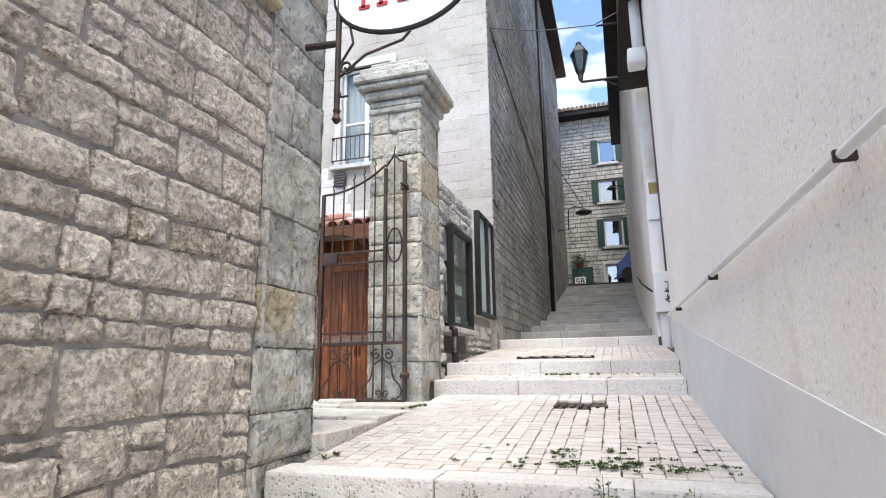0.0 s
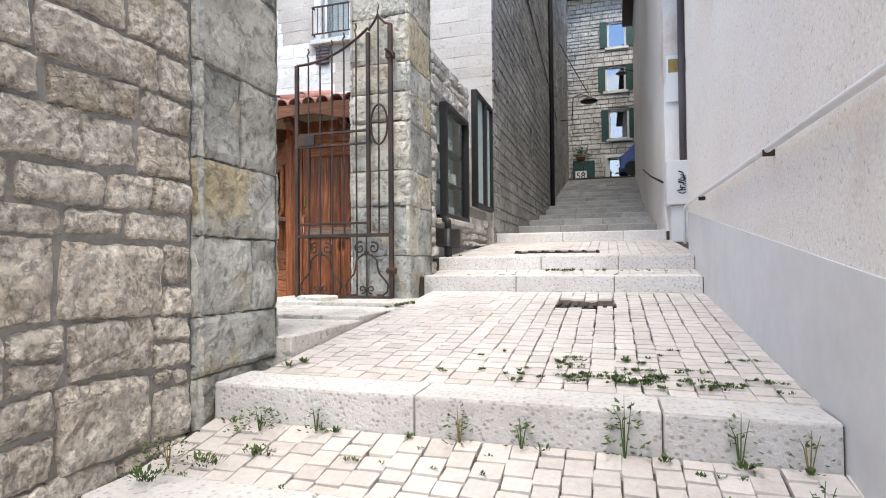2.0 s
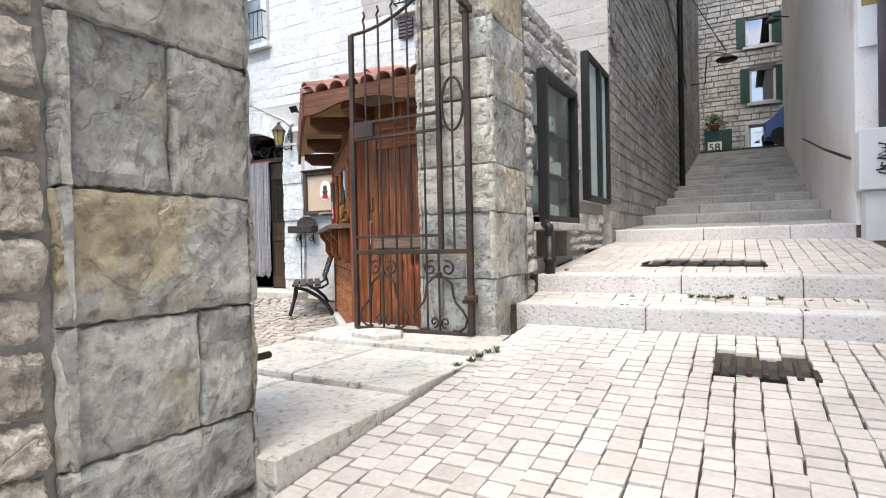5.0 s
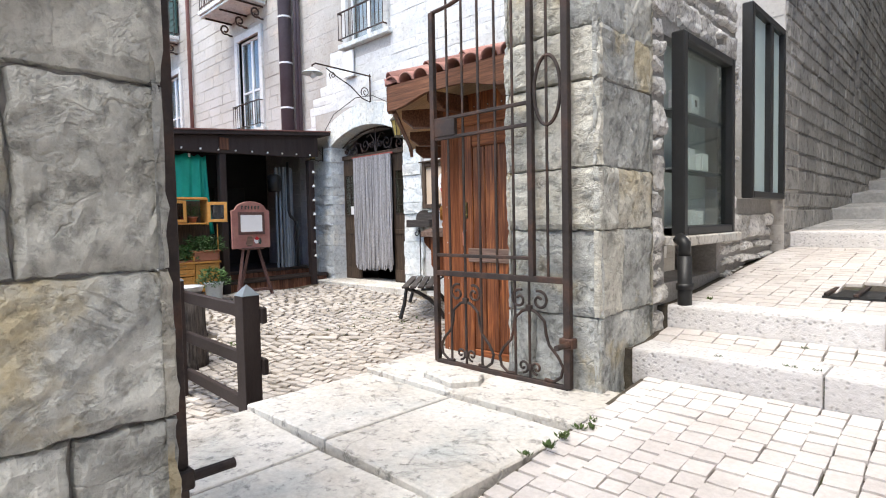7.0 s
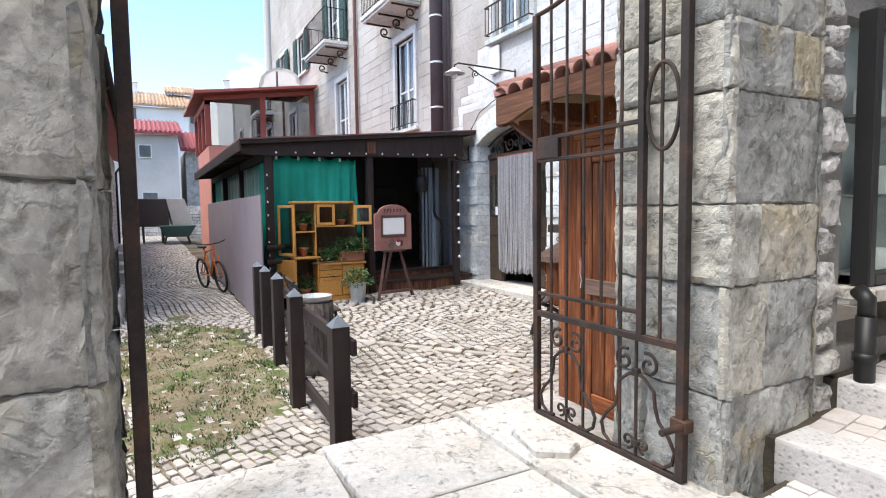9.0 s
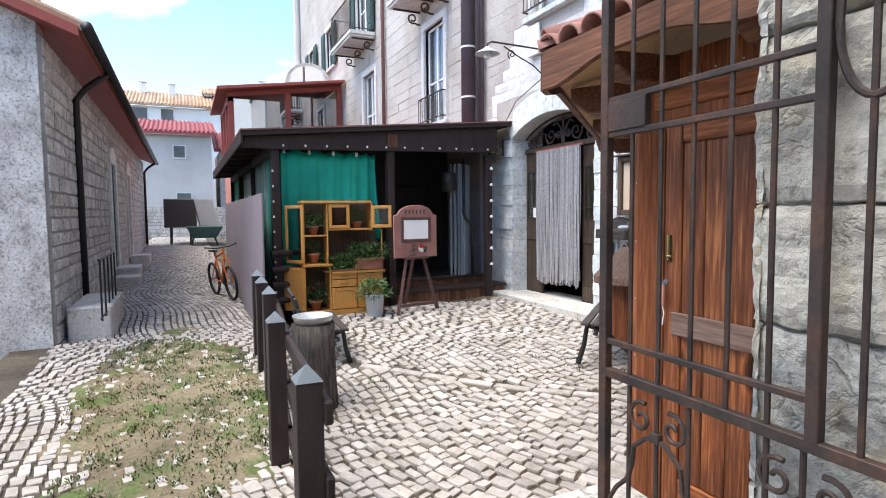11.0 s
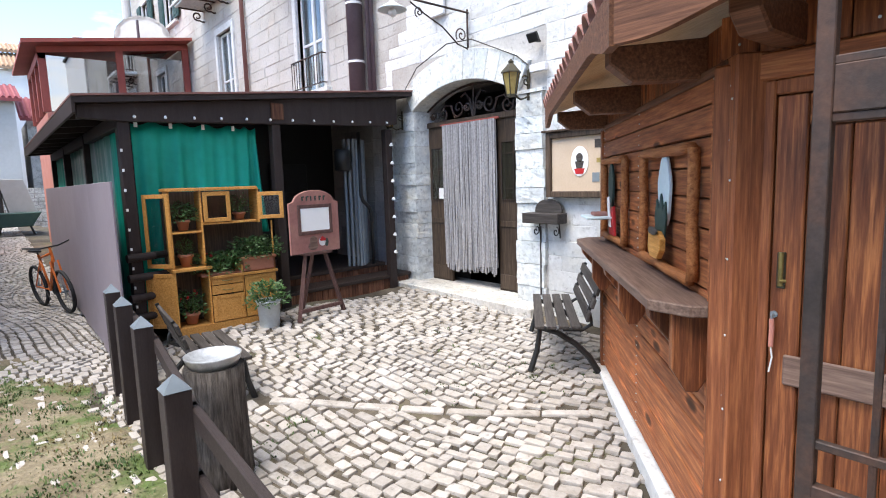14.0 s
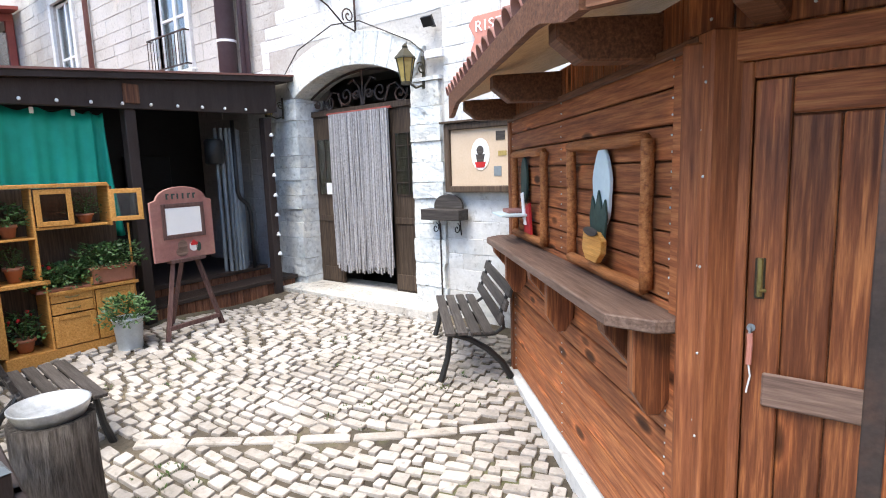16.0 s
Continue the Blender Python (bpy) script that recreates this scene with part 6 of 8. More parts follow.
prism(bm, [(-7.33, 2.22), (-6.93, 2.22)] + [(-7.13 + .20 * math.cos(a), 2.25 + .13 * math.sin(a)) for a in [math.pi * i / 12 for i in range(13)]], FAC - .06, FAC - .03, "y", .004)
part("back", bm, M_BENCH, wp)
for x in (-7.28, -6.98):
    bm = bmesh.new()
    tube(bm, [(x, FAC - .02, 1.92), (x, FAC - .04, 2.09)], .008, 6)
    tube(bm, [(x, FAC - .05 + a, 2.0 + c) for a, c in spiral(-.05, 0, .01, .06, 0, 1.2)], .007, 6)
    part("bracket", bm, M_BLACK, wp)
sg = thing("wooden_sign", "orange wooden restaurant sign on the wall beside the door", "sign")
bm = bmesh.new()
prism(bm, [(-7.02, 4.12), (-6.95, 4.20), (-6.1, 4.22), (-6.0, 4.1), (-6.05, 3.8), (-6.5, 3.72), (-6.95, 3.70), (-7.0, 3.86), (-6.94, 3.98)], FAC - .05, FAC - .01, "y", .008)
part("board", bm, M_PINKP, sg, "orange board")
fc = bpy.data.curves.new("lettering", "FONT")
fc.body, fc.size, fc.extrude, fc.align_x = "RISTO", .15, .004, "LEFT"
fc.space_character = 1.25
ft = new("lettering", fc)
ft.data.materials.append(M_PAPER)
ft.parent = sg
ft.matrix_basis = pose(-6.93, FAC - .056, 4.04, 90, 0, 0)
sg.location.x = .22
fl = thing("flood_light", "small flat flood light on the wall", "lamp")
bm = bmesh.new()
box(bm, -.075, .075, -.02, .02, -.055, .055, .006, 1, Matrix.Translation((-7.28, FAC - .12, 4.24)) @ Matrix.Rotation(radians(30), 4, "X"))
part("housing", bm, M_BLACK, fl)
part("arm", B(-7.30, -7.26, FAC - .1, FAC, 4.20, 4.22), M_BLACK, fl)
bx = thing("junction_box", "white cable box with a cable on the wall", "box")
part("box_body", B(-7.38, -7.14, FAC - .08, FAC - .02, 3.86, 3.95, .008), M_WPAINT, bx)
bm = bmesh.new()
tube(bm, [(-7.38, FAC - .03, 3.92), (-7.6, FAC - .05, 4.1), (-8.4, FAC - .05, 4.46), (-8.9, FAC - .05, 4.50), (-9.6, FAC - .05, 4.30), (-10.0, FAC - .05, 3.95)], .008, 6)
tube(bm, [(-7.27, FAC - .03, 2.05), (-7.27, FAC - .03, 1.2)], .010, 6)
part("cable", bm, M_BENCH, bx)
bm = bmesh.new()
box(bm, -9.26, -8.96, FAC - .05, FAC - .002, 4.92, 5.40, .01)
solid("meter_box", bm, M_WPAINT, "white meter cover flush on the wall", "box")
pipes = thing("downpipe", "thick brown-grey downpipe with pale bands", "pipe")
bm = bmesh.new()
rod(bm, (-11.12, FAC - .15, 3.9), (-11.12, FAC - .15, 14), .135, None, 20)
part("pipe", bm, M_PIPE, pipes, "", True)
for z in (4.62, 5.55, 6.5, 8.0, 10):
    bm = bmesh.new()
    rod(bm, (-11.12, FAC - .15, z), (-11.12, FAC - .15, z + .035), .142, None, 20)
    part("band", bm, M_WPAINT, pipes)
for x, r, mt in ((-10.84, .05, M_PIPE), (-10.74, .03, M_PIPE), (-16.3, .05, M_COPPER)):
    bm = bmesh.new()
    rod(bm, (x, FAC - .06, 3.6), (x, FAC - .06, 14), r, None, 12)
    solid("downpipe", bm, mt, "slim downpipe on the house front", "pipe", "downpipes", "", True)
vent = thing("vent_grille", "small dark vent grille under the window sill", "vent")
part("backing", B(-5.15, -4.9, FAC - .03, FAC - .01, 5.06, 5.36), M_BLACK, vent)
for k in range(5):
    part("slat", B(-5.15, -4.9, FAC - .045, FAC - .031, 5.08 + k * .056, 5.11 + k * .056, .003), M_PIPE, vent)

# red glazed veranda behind the terrace roof
ver = thing("glazed_veranda", "red wooden glazed veranda above the terrace", "veranda", None, "", "structure")
VX = -20.9
part("base", B(VX - 4, VX, 5.75, 9.35, .9, 4.75), M_PINKP, ver, "salmon panelled base")
bm = bmesh.new()
for y in (5.75, 7.55, 9.30):
    box(bm, VX - .12, VX, y - .09, y + .09, 4.75, 6.3 + (y - 5.75) * .13, .01)
for x in (VX - 1.4, VX - 2.7, VX - 4):
    box(bm, x - .08, x + .08, 5.67, 5.83, 4.75, 6.3, .01)
prism(bm, [(5.65, 6.24), (9.38, 6.74), (9.38, 6.90), (5.65, 6.40)], VX - .14, VX + .02, "x", .01)
box(bm, VX - 4, VX, 5.66, 5.84, 6.1, 6.3, .01)
part("frame", bm, M_REDP, ver)
bm = bmesh.new()
prism(bm, [(5.32, 6.36), (9.38, 6.92), (9.38, 7.0), (5.32, 6.46)], VX - 4.6, VX + .5, "x")
part("roof", bm, M_REDP, ver, "red sheet roof")
for a, b in ((5.84, 7.46), (7.64, 9.21)):
    part("pane", B(VX - .07, VX - .06, a, b, 4.78, 6.2 + (a - 5.75) * .12), M_SKYGLASS, ver)
# No real wall: a dark sheet added so the veranda reads unlit inside.
part("inner_wall", B(VX - 2.2, VX - 2.1, 5.9, 9.3, 4.75, 6.3), M_DIM, ver, "dark grey sheet standing for the dim room behind the glass")
for k in range(3):
    part("pane", B(VX - 1.32 - k * 1.32, VX - .08 - k * 1.32, 5.74, 5.75, 4.78, 6.1), M_SMOKED, ver)
bm = bmesh.new()
bmesh.ops.create_icosphere(bm, subdivisions=3, radius=1.0)
for v in bm.verts:
    if v.co.z > -.72:
        v.co.z = -.72
bmesh.ops.transform(bm, matrix=Matrix.Translation((-22.0, 8.4, 7.5)) @ Matrix.Rotation(radians(70), 4, "Y") @ Matrix.Rotation(radians(15), 4, "X") @ Matrix.Diagonal((.8, .8, .8, 1)), verts=bm.verts[:])
dish = thing("satellite_dish", "grey satellite dish on a mast", "dish")
part("reflector", bm, M_RENDER, dish, "", True)
bm = bmesh.new()
rod(bm, (-22.4, 8.4, 6.6), (-22.4, 8.4, 7.8), .04)
part("mast", bm, M_PIPE, dish)

# ---- shop windows and pipe by the pillar ----
for (ya, yb, za, zb), halves, film, lab in ((SW[0], 1, M_SMOKED, "black-framed shop window in the rough stone wall"), (SW[1], 2, M_TEAL, "black-framed double window with frosted panes")):
    w = thing("window_shop", lab, "window", None, "", "structure")
    f, X0, X1 = .06, -2.06, -1.97
    for a in ((ya, ya + f, za, zb), (yb - f, yb, za, zb), (ya + f, yb - f, zb - f, zb), (ya + f, yb - f, za, za + f)):
        part("frame_bar", B(X0, X1, a[0], a[1], a[2], a[3], .008), M_BLACK, w)
    if halves == 2:
        mid = ya + (yb - ya) * .55
        part("mullion", B(X0, X1, mid - .05, mid + .05, za + f, zb - f, .006), M_BLACK, w)
        part("pane", B(-2.03, -2.02, ya + f, mid - .05, za + f, zb - f), film, w)
        part("pane", B(-2.03, -2.02, mid + .05, yb - f, za + f, zb - f), film, w)
    else:
        part("pane", B(-2.03, -2.024, ya + f, yb - f, za + f, zb - f), film, w).visible_shadow = False
        part("show_case", B(-2.24, -2.20, ya, yb, za, zb), M_SHOPCARD, w)
        for k, (yy, zz, hw, hh) in enumerate(((6.98, 2.985, .075, .07), (7.20, 2.985, .075, .065), (7.02, 2.575, .05, .06), (7.14, 2.59, .05, .075), (7.26, 2.57, .05, .055), (7.40, 2.58, .06, .065), (7.12, 2.17, .08, .055), (7.30, 2.165, .06, .05))):
            bx2 = part("display_box", B(-2.13, -2.05, yy - hw, yy + hw, zz - hh, zz + hh, .004), M_PAPER, w, "white gift box")
            if k < 2:
                part("mark", B(-2.0485, -2.0465, yy - .02, yy + .02, zz - .015, zz + .03), M_BENCH, bx2)
        for zz in (2.9, 2.5, 2.1):
            part("glass_shelf", B(-2.195, -2.045, ya + .01, yb - .01, zz, zz + .012), M_DIM, w)
        part("sill", B(-2.3, -1.93, ya - .04, yb + .04, za - .07, za - .002, .008), M_SLAB, w)
bm = bmesh.new()
rod(bm, (-1.94, 6.70, 1.43), (-1.94, 6.70, 1.92), .045, None, 14)
rod(bm, (-1.94, 6.70, 1.70), (-1.94, 6.70, 1.74), .055, None, 14)
tube(bm, [(-1.94, 6.70, 1.92), (-1.94, 6.70, 2.0), (-1.99, 6.72, 2.04)], .04, 12)
solid("downpipe", bm, M_BLACK, "short black downpipe at the foot of the stone wall", "pipe", "downpipes", "", True)

# ---- alley fittings ----
hp = thing("wall_pipe", "white painted pipe along the plaster wall and down its corner", "pipe")
bm = bmesh.new()
tube(bm, [(AX1 - .035, -6.9, 2.05), (AX1 - .035, 1.0, 2.07), (AX1 - .035, 7.1, 2.12), (AX1 - .035, 7.19, 2.09), (AX1 - .035, 7.20, 2.02), (AX1 - .035, 7.20, 1.72)], .016, 10)
part("pipe", bm, M_DADO, hp, "", True)
for y in (-3, -.6, 1.6, 3.8, 6.0):
    part("clip", B(AX1 - .056, AX1, y - .008, y + .008, 2.05 + .008 * y / 3, 2.085 + .008 * y / 3, .003), M_IRON, hp)
eb = thing("meter_cabinet", "grey street cabinet with black graffiti at the wall corner", "cabinet")
part("body", B(.60, .98, 9.28, 9.63, 2.34, 2.98, .012), M_DADO, eb)
part("plinth", B(.66, .98, 9.34, 9.63, 1.8, 2.335, .008), M_DADO, eb)
bm = bmesh.new()
for k in range(7):
    tube(bm, [(.76 + .03 * (k % 3), 9.276, 2.82 - k * .05), (.82 + .04 * math.sin(k), 9.276, 2.80 - k * .05), (.78 + .05 * math.cos(k * 2), 9.276, 2.74 - k * .04), (.86, 9.276, 2.70 - k * .03)], .008, 5)
part("graffiti", bm, M_BLACK, eb, "black scrawl")
ws = thing("wall_sign", "white notice plate with a yellow mark on the wall", "sign")
part("plate", B(.645, .98, 9.60, 9.615, 3.92, 4.62, .003), M_PAPER, ws)
part("mark", B(.68, .94, 9.594, 9.599, 4.36, 4.56), M_AMBER, ws, "yellow mark")
bm = bmesh.new()
rod(bm, (.86, 9.55, 1.8), (.86, 9.55, 6.3), .05, None, 12)
solid("downpipe", bm, M_PIPE, "dark downpipe in the alley corner", "pipe", "downpipes", "", True)
bm = bmesh.new()
rod(bm, (AX1 - .1, 7.05, 5.5), (AX1 - .1, 7.05, 6.3), .07, None, 12)
box(bm, AX1 - .24, AX1 - .02, 6.9, 7.16, 5.34, 5.56, .02)
solid("gutter_pipe", bm, M_DADO, "pale gutter pipe with a square box at the corner", "pipe", "", "", True)
bm = bmesh.new()
box(bm, AX1 - .3, AX1 + 8, -7, 9.6, 6.3, 6.42, .02)
solid("roof_plaster_house", bm, M_BROWNP, "dark eaves of the plastered house", "roof", "", "structure")
sl = thing("street_lamp", "black lantern street lamp on a wall arm over the alley", "lamp")
bm = bmesh.new()
LQ = Vector((-.34, 11.0, 7.34))
tube(bm, [(.62, 11.05, 7.33), (LQ.x, LQ.y, LQ.z)], .03, 8)
tube(bm, [(.62, 11.05, 7.1), (.3, 11.05, 7.2), (.1, 11.03, 7.33)], .012, 6)
part("arm", bm, M_BLACK, sl)
bm = bmesh.new()
lathe(bm, [(.02, 0), (.05, .05), (.06, .16), (.09, .22), (.17, .62), (.19, .62), (.19, .66), (.10, .80), (.06, .84), (.06, .9), (.02, .93)], 6, LQ)
part("lantern_cap", bm, M_BLACK, sl)
bm = bmesh.new()
lathe(bm, [(.10, .24), (.178, .615)], 6, LQ)
for v in bm.verts:
    v.co += (v.co - Vector((LQ.x, LQ.y, v.co.z))) * .08
part("panes", bm, M_WINGLASS, sl)
lb = bmesh.new()
rod(lb, (.62, 11.0, 8.55), (.05, 10.9, 8.5), .02)
solid("iron_bracket", lb, M_BLACK, "bare iron bracket on the alley wall", "bracket")
bm = bmesh.new()
tube(bm, [(-1.94, 9.6, 8.05), (-1.0, 9.9, 7.98), (.0, 10.3, 8.15), (.62, 10.6, 8.6)], .012, 6)
tube(bm, [(-1.95, 9.55, 8.05), (-1.95, 13, 7.6), (-1.95, 17.5, 6.9), (-1.95, 20, 6.4)], .015, 6)
tube(bm, [(-1.95, 9.46, 8.1), (-1.95, 9.48, 4.5), (-1.95, 9.55, 4.42), (-1.95, 9.8, 4.4), (-1.95, 9.85, 4.6)], .016, 6)
solid("alley_cable", bm, M_PIPE, "slack cables strung along and across the alley", "cable", "", "stuff")
bm = bmesh.new()
rod(bm, (-1.90, 17.9, 3.2), (-1.90, 17.9, 15.4), .07, None, 12)
solid("downpipe", bm, M_BLACK, "dark downpipe on the shaded flank wall", "pipe", "downpipes", "", True)
bm = bmesh.new()
tube(bm, [(.60, 9.9, 2.75), (.56, 12, 3.15), (.62, 16, 3.9)], .018, 7)
solid("hand_rail", bm, M_BLACK, "dark iron hand rail along the upper stairs", "rail", "", "", True)
bm = bmesh.new()
tube(bm, [(.50, 17.5, 7.0), (.2, 17.4, 7.05)], .015, 6)
lathe(bm, [(.03, .1), (.16, -.02), (.10, -.04)], 14, (.15, 17.4, 6.95))
solid("wall_lamp_far", bm, M_BLACK, "small dark lamp on the upper house wall", "lamp")
lp = thing("hanging_lamp", "round dark street lamp hung on a bracket in the alley", "lamp")
bm = bmesh.new()
tube(bm, [(-1.9, 21, 9.4), (-1.5, 21, 8.6), (-.9, 21, 7.45)], .015, 6)
tube(bm, [(-1.9, 21, 6.6), (-1.5, 21, 6.6), (-1.45, 21, 7.4), (-1.2, 21, 7.5), (-.9, 21, 7.4)], .02, 6)
part("bracket", bm, M_BLACK, lp)
bm = bmesh.new()
lathe(bm, [(.05, .16), (.30, .02), (.30, -.02), (.2, -.06), (.02, -.06)], 18, (-.9, 21, 7.22))
part("shade", bm, M_BLACK, lp, "", True)

# hanging oval sign on the first pillar
hs = thing("hanging_sign", "oval grey sign with red lettering on a scrolled iron bracket", "sign")
SX, SY = -1.79, 3.25
bm = bmesh.new()
rod(bm, (SX, SY, 3.30), (SX, SY, 4.75), .022, None, 10)
lathe(bm, [(.012, 0), (.035, .03), (.02, .07), (.03, .10)], 10, (SX, SY, 3.24))
part("pole", bm, M_IRON, hs)
bm = bmesh.new()
tube(bm, [(-2.10, SY, 3.89), (SX, SY, 3.87)], .026, 9)
tube(bm, [(-2.10, SY, 4.55), (SX, SY, 4.55)], .026, 9)
part("arm", bm, M_IRON, hs)
bm = bmesh.new()
tube(bm, [(SX + .02, SY, 3.60), (SX + .10, SY, 3.66), (SX + .22, SY, 3.74), (SX + .40, SY, 3.78), (SX + .50, SY, 3.80), (SX + .56, SY, 3.86)], .011, 7)
tube(bm, [(SX + .07 + x, SY, 3.67 + z) for x, z in spiral(0, 0, .012, .06, radians(190), 1.5)], .010, 6)
tube(bm, [(SX, SY, 3.55), (SX + .03, SY, 3.44), (SX + .09, SY, 3.44)], .010, 6)
tube(bm, [(SX + .02, SY, 3.7), (SX + .12, SY, 3.85), (SX + .08, SY, 4.05)], .010, 6)
part("scroll", bm, M_IRON, hs)
bm = bmesh.new()
prism(bm, oval(-1.30, 4.24, .52, .36, 40), SY - .02, SY + .02, "y")
part("plate", bm, M_DADO, hs, "grey oval plate")
bm = bmesh.new()
tube(bm, [(x, SY, z) for x, z in oval(-1.30, 4.24, .52, .36, 40)], .022, 7, True)
part("rim", bm, M_BLACK, hs)
bm = bmesh.new()
for x, w, h in ((-1.60, .03, .16), (-1.46, .03, .14), (-1.30, .035, .15), (-1.16, .03, .14), (-1.04, .03, .12)):
    box(bm, x, x + w, SY - .027, SY - .021, 4.10, 4.10 + h)
    box(bm, x - .02, x + w + .035, SY - .027, SY - .021, 4.09, 4.12)
    box(bm, x, x + w + .06, SY - .027, SY - .021, 4.08 + h, 4.10 + h)
part("lettering", bm, M_RED, hs, "red lettering")

# ---- drains and cover ----


def drain(x0, x1, y0, y1, zf, label):
    d = thing("drain_grate", label, "drain", None, "drain grates")
    part("grate_frame", B(x0, x1, y0, y1, zf - .04, zf - .024), M_BLACK, d)
    n = 7
    for i in range(n):
        x = x0 + .02 + (x1 - x0 - .05) * i / (n - 1)
        part("bar", B(x - .012, x + .018, y0 + .01, y1 - .01, zf - .0235, zf - .004, .003), M_IRON, d)


def alley(y):
    for ya, za, yb, zb in TREADS:
        if ya <= y <= yb:
            return za + (zb - za) * (y - ya) / (yb - ya)
    return STAIR_TOP[1]


drain(-.62, -.12, 5.28, 5.72, alley(5.5), "black iron drain grate set in the setts")
drain(-1.28, -.30, 7.25, 7.85, alley(7.55), "rusty iron drain cover set in the upper setts")

# ---- far house at the top of the stairs ----
fh_holes = [(-.28, .55, 11.25, 12.45), (-.38, .5, 9.25, 10.4), (-.26, .62, 7.05, 8.4), (-.32, .63, 5.1, 6.2), (-4.5, -3.6, 9.2, 10.4), (-4.5, -3.6, 11.2, 12.4), (2.2, 3.1, 9.2, 10.4)]
far = wall("wall_far_house", "y", 27.0, 27.6, -9, 7, 4.6, 13.7, fh_holes, M_GREYWALL, "stone house across the top of the stairs")
for i, (xa, xb, za, zb) in enumerate(fh_holes):
    w = thing("window_far", "window with dark green shutters in the far stone house" if i not in (3,) else "arched white-framed window in the far stone house", "window", None, "", "structure")
    # Backing sheet painted as the shade inside the far house.
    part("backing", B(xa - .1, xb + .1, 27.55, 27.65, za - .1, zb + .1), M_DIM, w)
    part("pane", B(xa, xb, 27.12, 27.13, za, zb), M_SKYGLASS, w)
    bm = bmesh.new()
    for a in ((xa, xa + .08, za, zb), (xb - .08, xb, za, zb), (xa, xb, zb - .08, zb), (xa, xb, za, za + .08)):
        box(bm, a[0], a[1], 27.06, 27.12, a[2], a[3])
    part("window_frame", bm, M_WPAINT, w)
    if i != 3:
        part("window_sill", B(xa - .1, xb + .1, 26.88, 27.05, za - .1, za), M_SURROUND, w)
        for x0, x1 in ((xa - .32, xa - .01), (xb + .01, xb + .32)):
            part("shutter", B(x0, x1, 26.90, 26.96, za, zb, .004), M_SHUTTER, w)
    else:
        bm = bmesh.new()
        for a in ((xa - .12, xa, za, zb), (xb, xb + .12, za, zb), (xa - .12, xb + .12, zb, zb + .14)):
            box(bm, a[0], a[1], 26.93, 27.05, a[2], a[3], .01)
        part("surround", bm, M_SURROUND, w)
bm = bmesh.new()
box(bm, -9.4, 7.4, 26.3, 28, 13.7, 13.95)
fr = solid("roof_far_house", bm, M_BROWNP, "dark eaves and gutter of the far stone house", "roof", "", "structure")
bm = bmesh.new()
for i in range(80):
    x = -9.3 + i * .21
    rod(bm, (x, 26.2, 14.0), (x, 30, 15.2), .10, None, 6)
part("roof_tiles", bm, M_OLDTILE, fr)
for k in range(2):
    solid("street_bin", B(-1.85 + .5 * k, -1.4 + .5 * k, 26.6, 26.9, STAIR_TOP[1], STAIR_TOP[1] + .95, .02), M_SHUTTER, "dark green street bin at the top of the stairs", "bin", "street bins")
numb = thing("number_plate", "white plate with the number 58 at the top of the stairs", "sign")
part("plate", B(-1.75, -1.25, 26.57, 26.59, 5.2, 5.62), M_PAPER, numb)
fc = bpy.data.curves.new("digits", "FONT")
fc.body, fc.size, fc.extrude = "58", .42, .004
ft = new("digits", fc)
ft.data.materials.append(M_BLACK)
ft.parent = numb
ft.matrix_basis = pose(-1.72, 26.56, 5.26, 90, 0, 0)
pot_plant(-1.5, 26.7, STAIR_TOP[1] + .95, .2, .2, .35, .5, 200, "bushy green plant on the street bins", 0, 77, True, "", None, .1)
car = thing("parked_car", "blue car parked behind the top of the stairs", "car")
bm = bmesh.new()
prism(bm, [(.2, STAIR_TOP[1] + .25), (2.6, STAIR_TOP[1] + .25), (2.6, STAIR_TOP[1] + .8), (1.9, STAIR_TOP[1] + .9), (1.5, STAIR_TOP[1] + 1.35), (.8, STAIR_TOP[1] + 1.38), (.4, STAIR_TOP[1] + .95), (.15, STAIR_TOP[1] + .8)], 25.3, 26.1, "y", .05)
M_CARB = mat("blue_car_paint", [(.03, .06, .22), (.04, .08, .28)], .3, 2, 20, 0, .001, spec=.6)
part("body", bm, M_CARB, car)
for x in (.65, 2.1):
    bm = bmesh.new()
    rod(bm, (x, 25.28, STAIR_TOP[1] + .3), (x, 25.5, STAIR_TOP[1] + .3), .3, None, 18)
    part("wheel", bm, M_RUBBER, car)

# ---- lane: stone house, boundary wall, cart, distant houses ----
lh = thing("roof_lane_house", "sloping tiled roof of the low stone house with dark gutter", "roof", None, "", "structure")
bm = bmesh.new()
prism(bm, [(3.15, 4.70), (3.15, 4.82), (-2, 6.9), (-2, 6.75)], -29.4, -9.9, "x")
part("deck", bm, M_REDP, lh)
bm = bmesh.new()
for i in range(92):
    x = -29.3 + i * .21
    rod(bm, (x, 3.2, 4.86), (x, -2, 6.96), .095, .095, 6)
part("roof_tiles", bm, M_OLDTILE, lh)
bm = bmesh.new()
tube(bm, [(-29.4, 3.24, 4.74), (-9.9, 3.24, 4.82)], .07, 10)
tube(bm, [(-12.2, 3.22, 4.76), (-12.2, 2.9, 4.5), (-12.2, 2.76, 4.3), (-12.2, 2.76, .9)], .05, 10)
tube(bm, [(-28.8, 3.22, 4.74), (-28.8, 2.9, 4.5), (-28.8, 2.76, 4.3), (-28.8, 2.76, 1.2)], .05, 10)
part("gutter", bm, M_BLACK, lh, "dark gutter and downpipe", True)
wall("wall_lane_gable", "x", -10.16, -10.6, -2, 2.66, .3, 6.6, [], M_PALE, "stone gable of the low house")
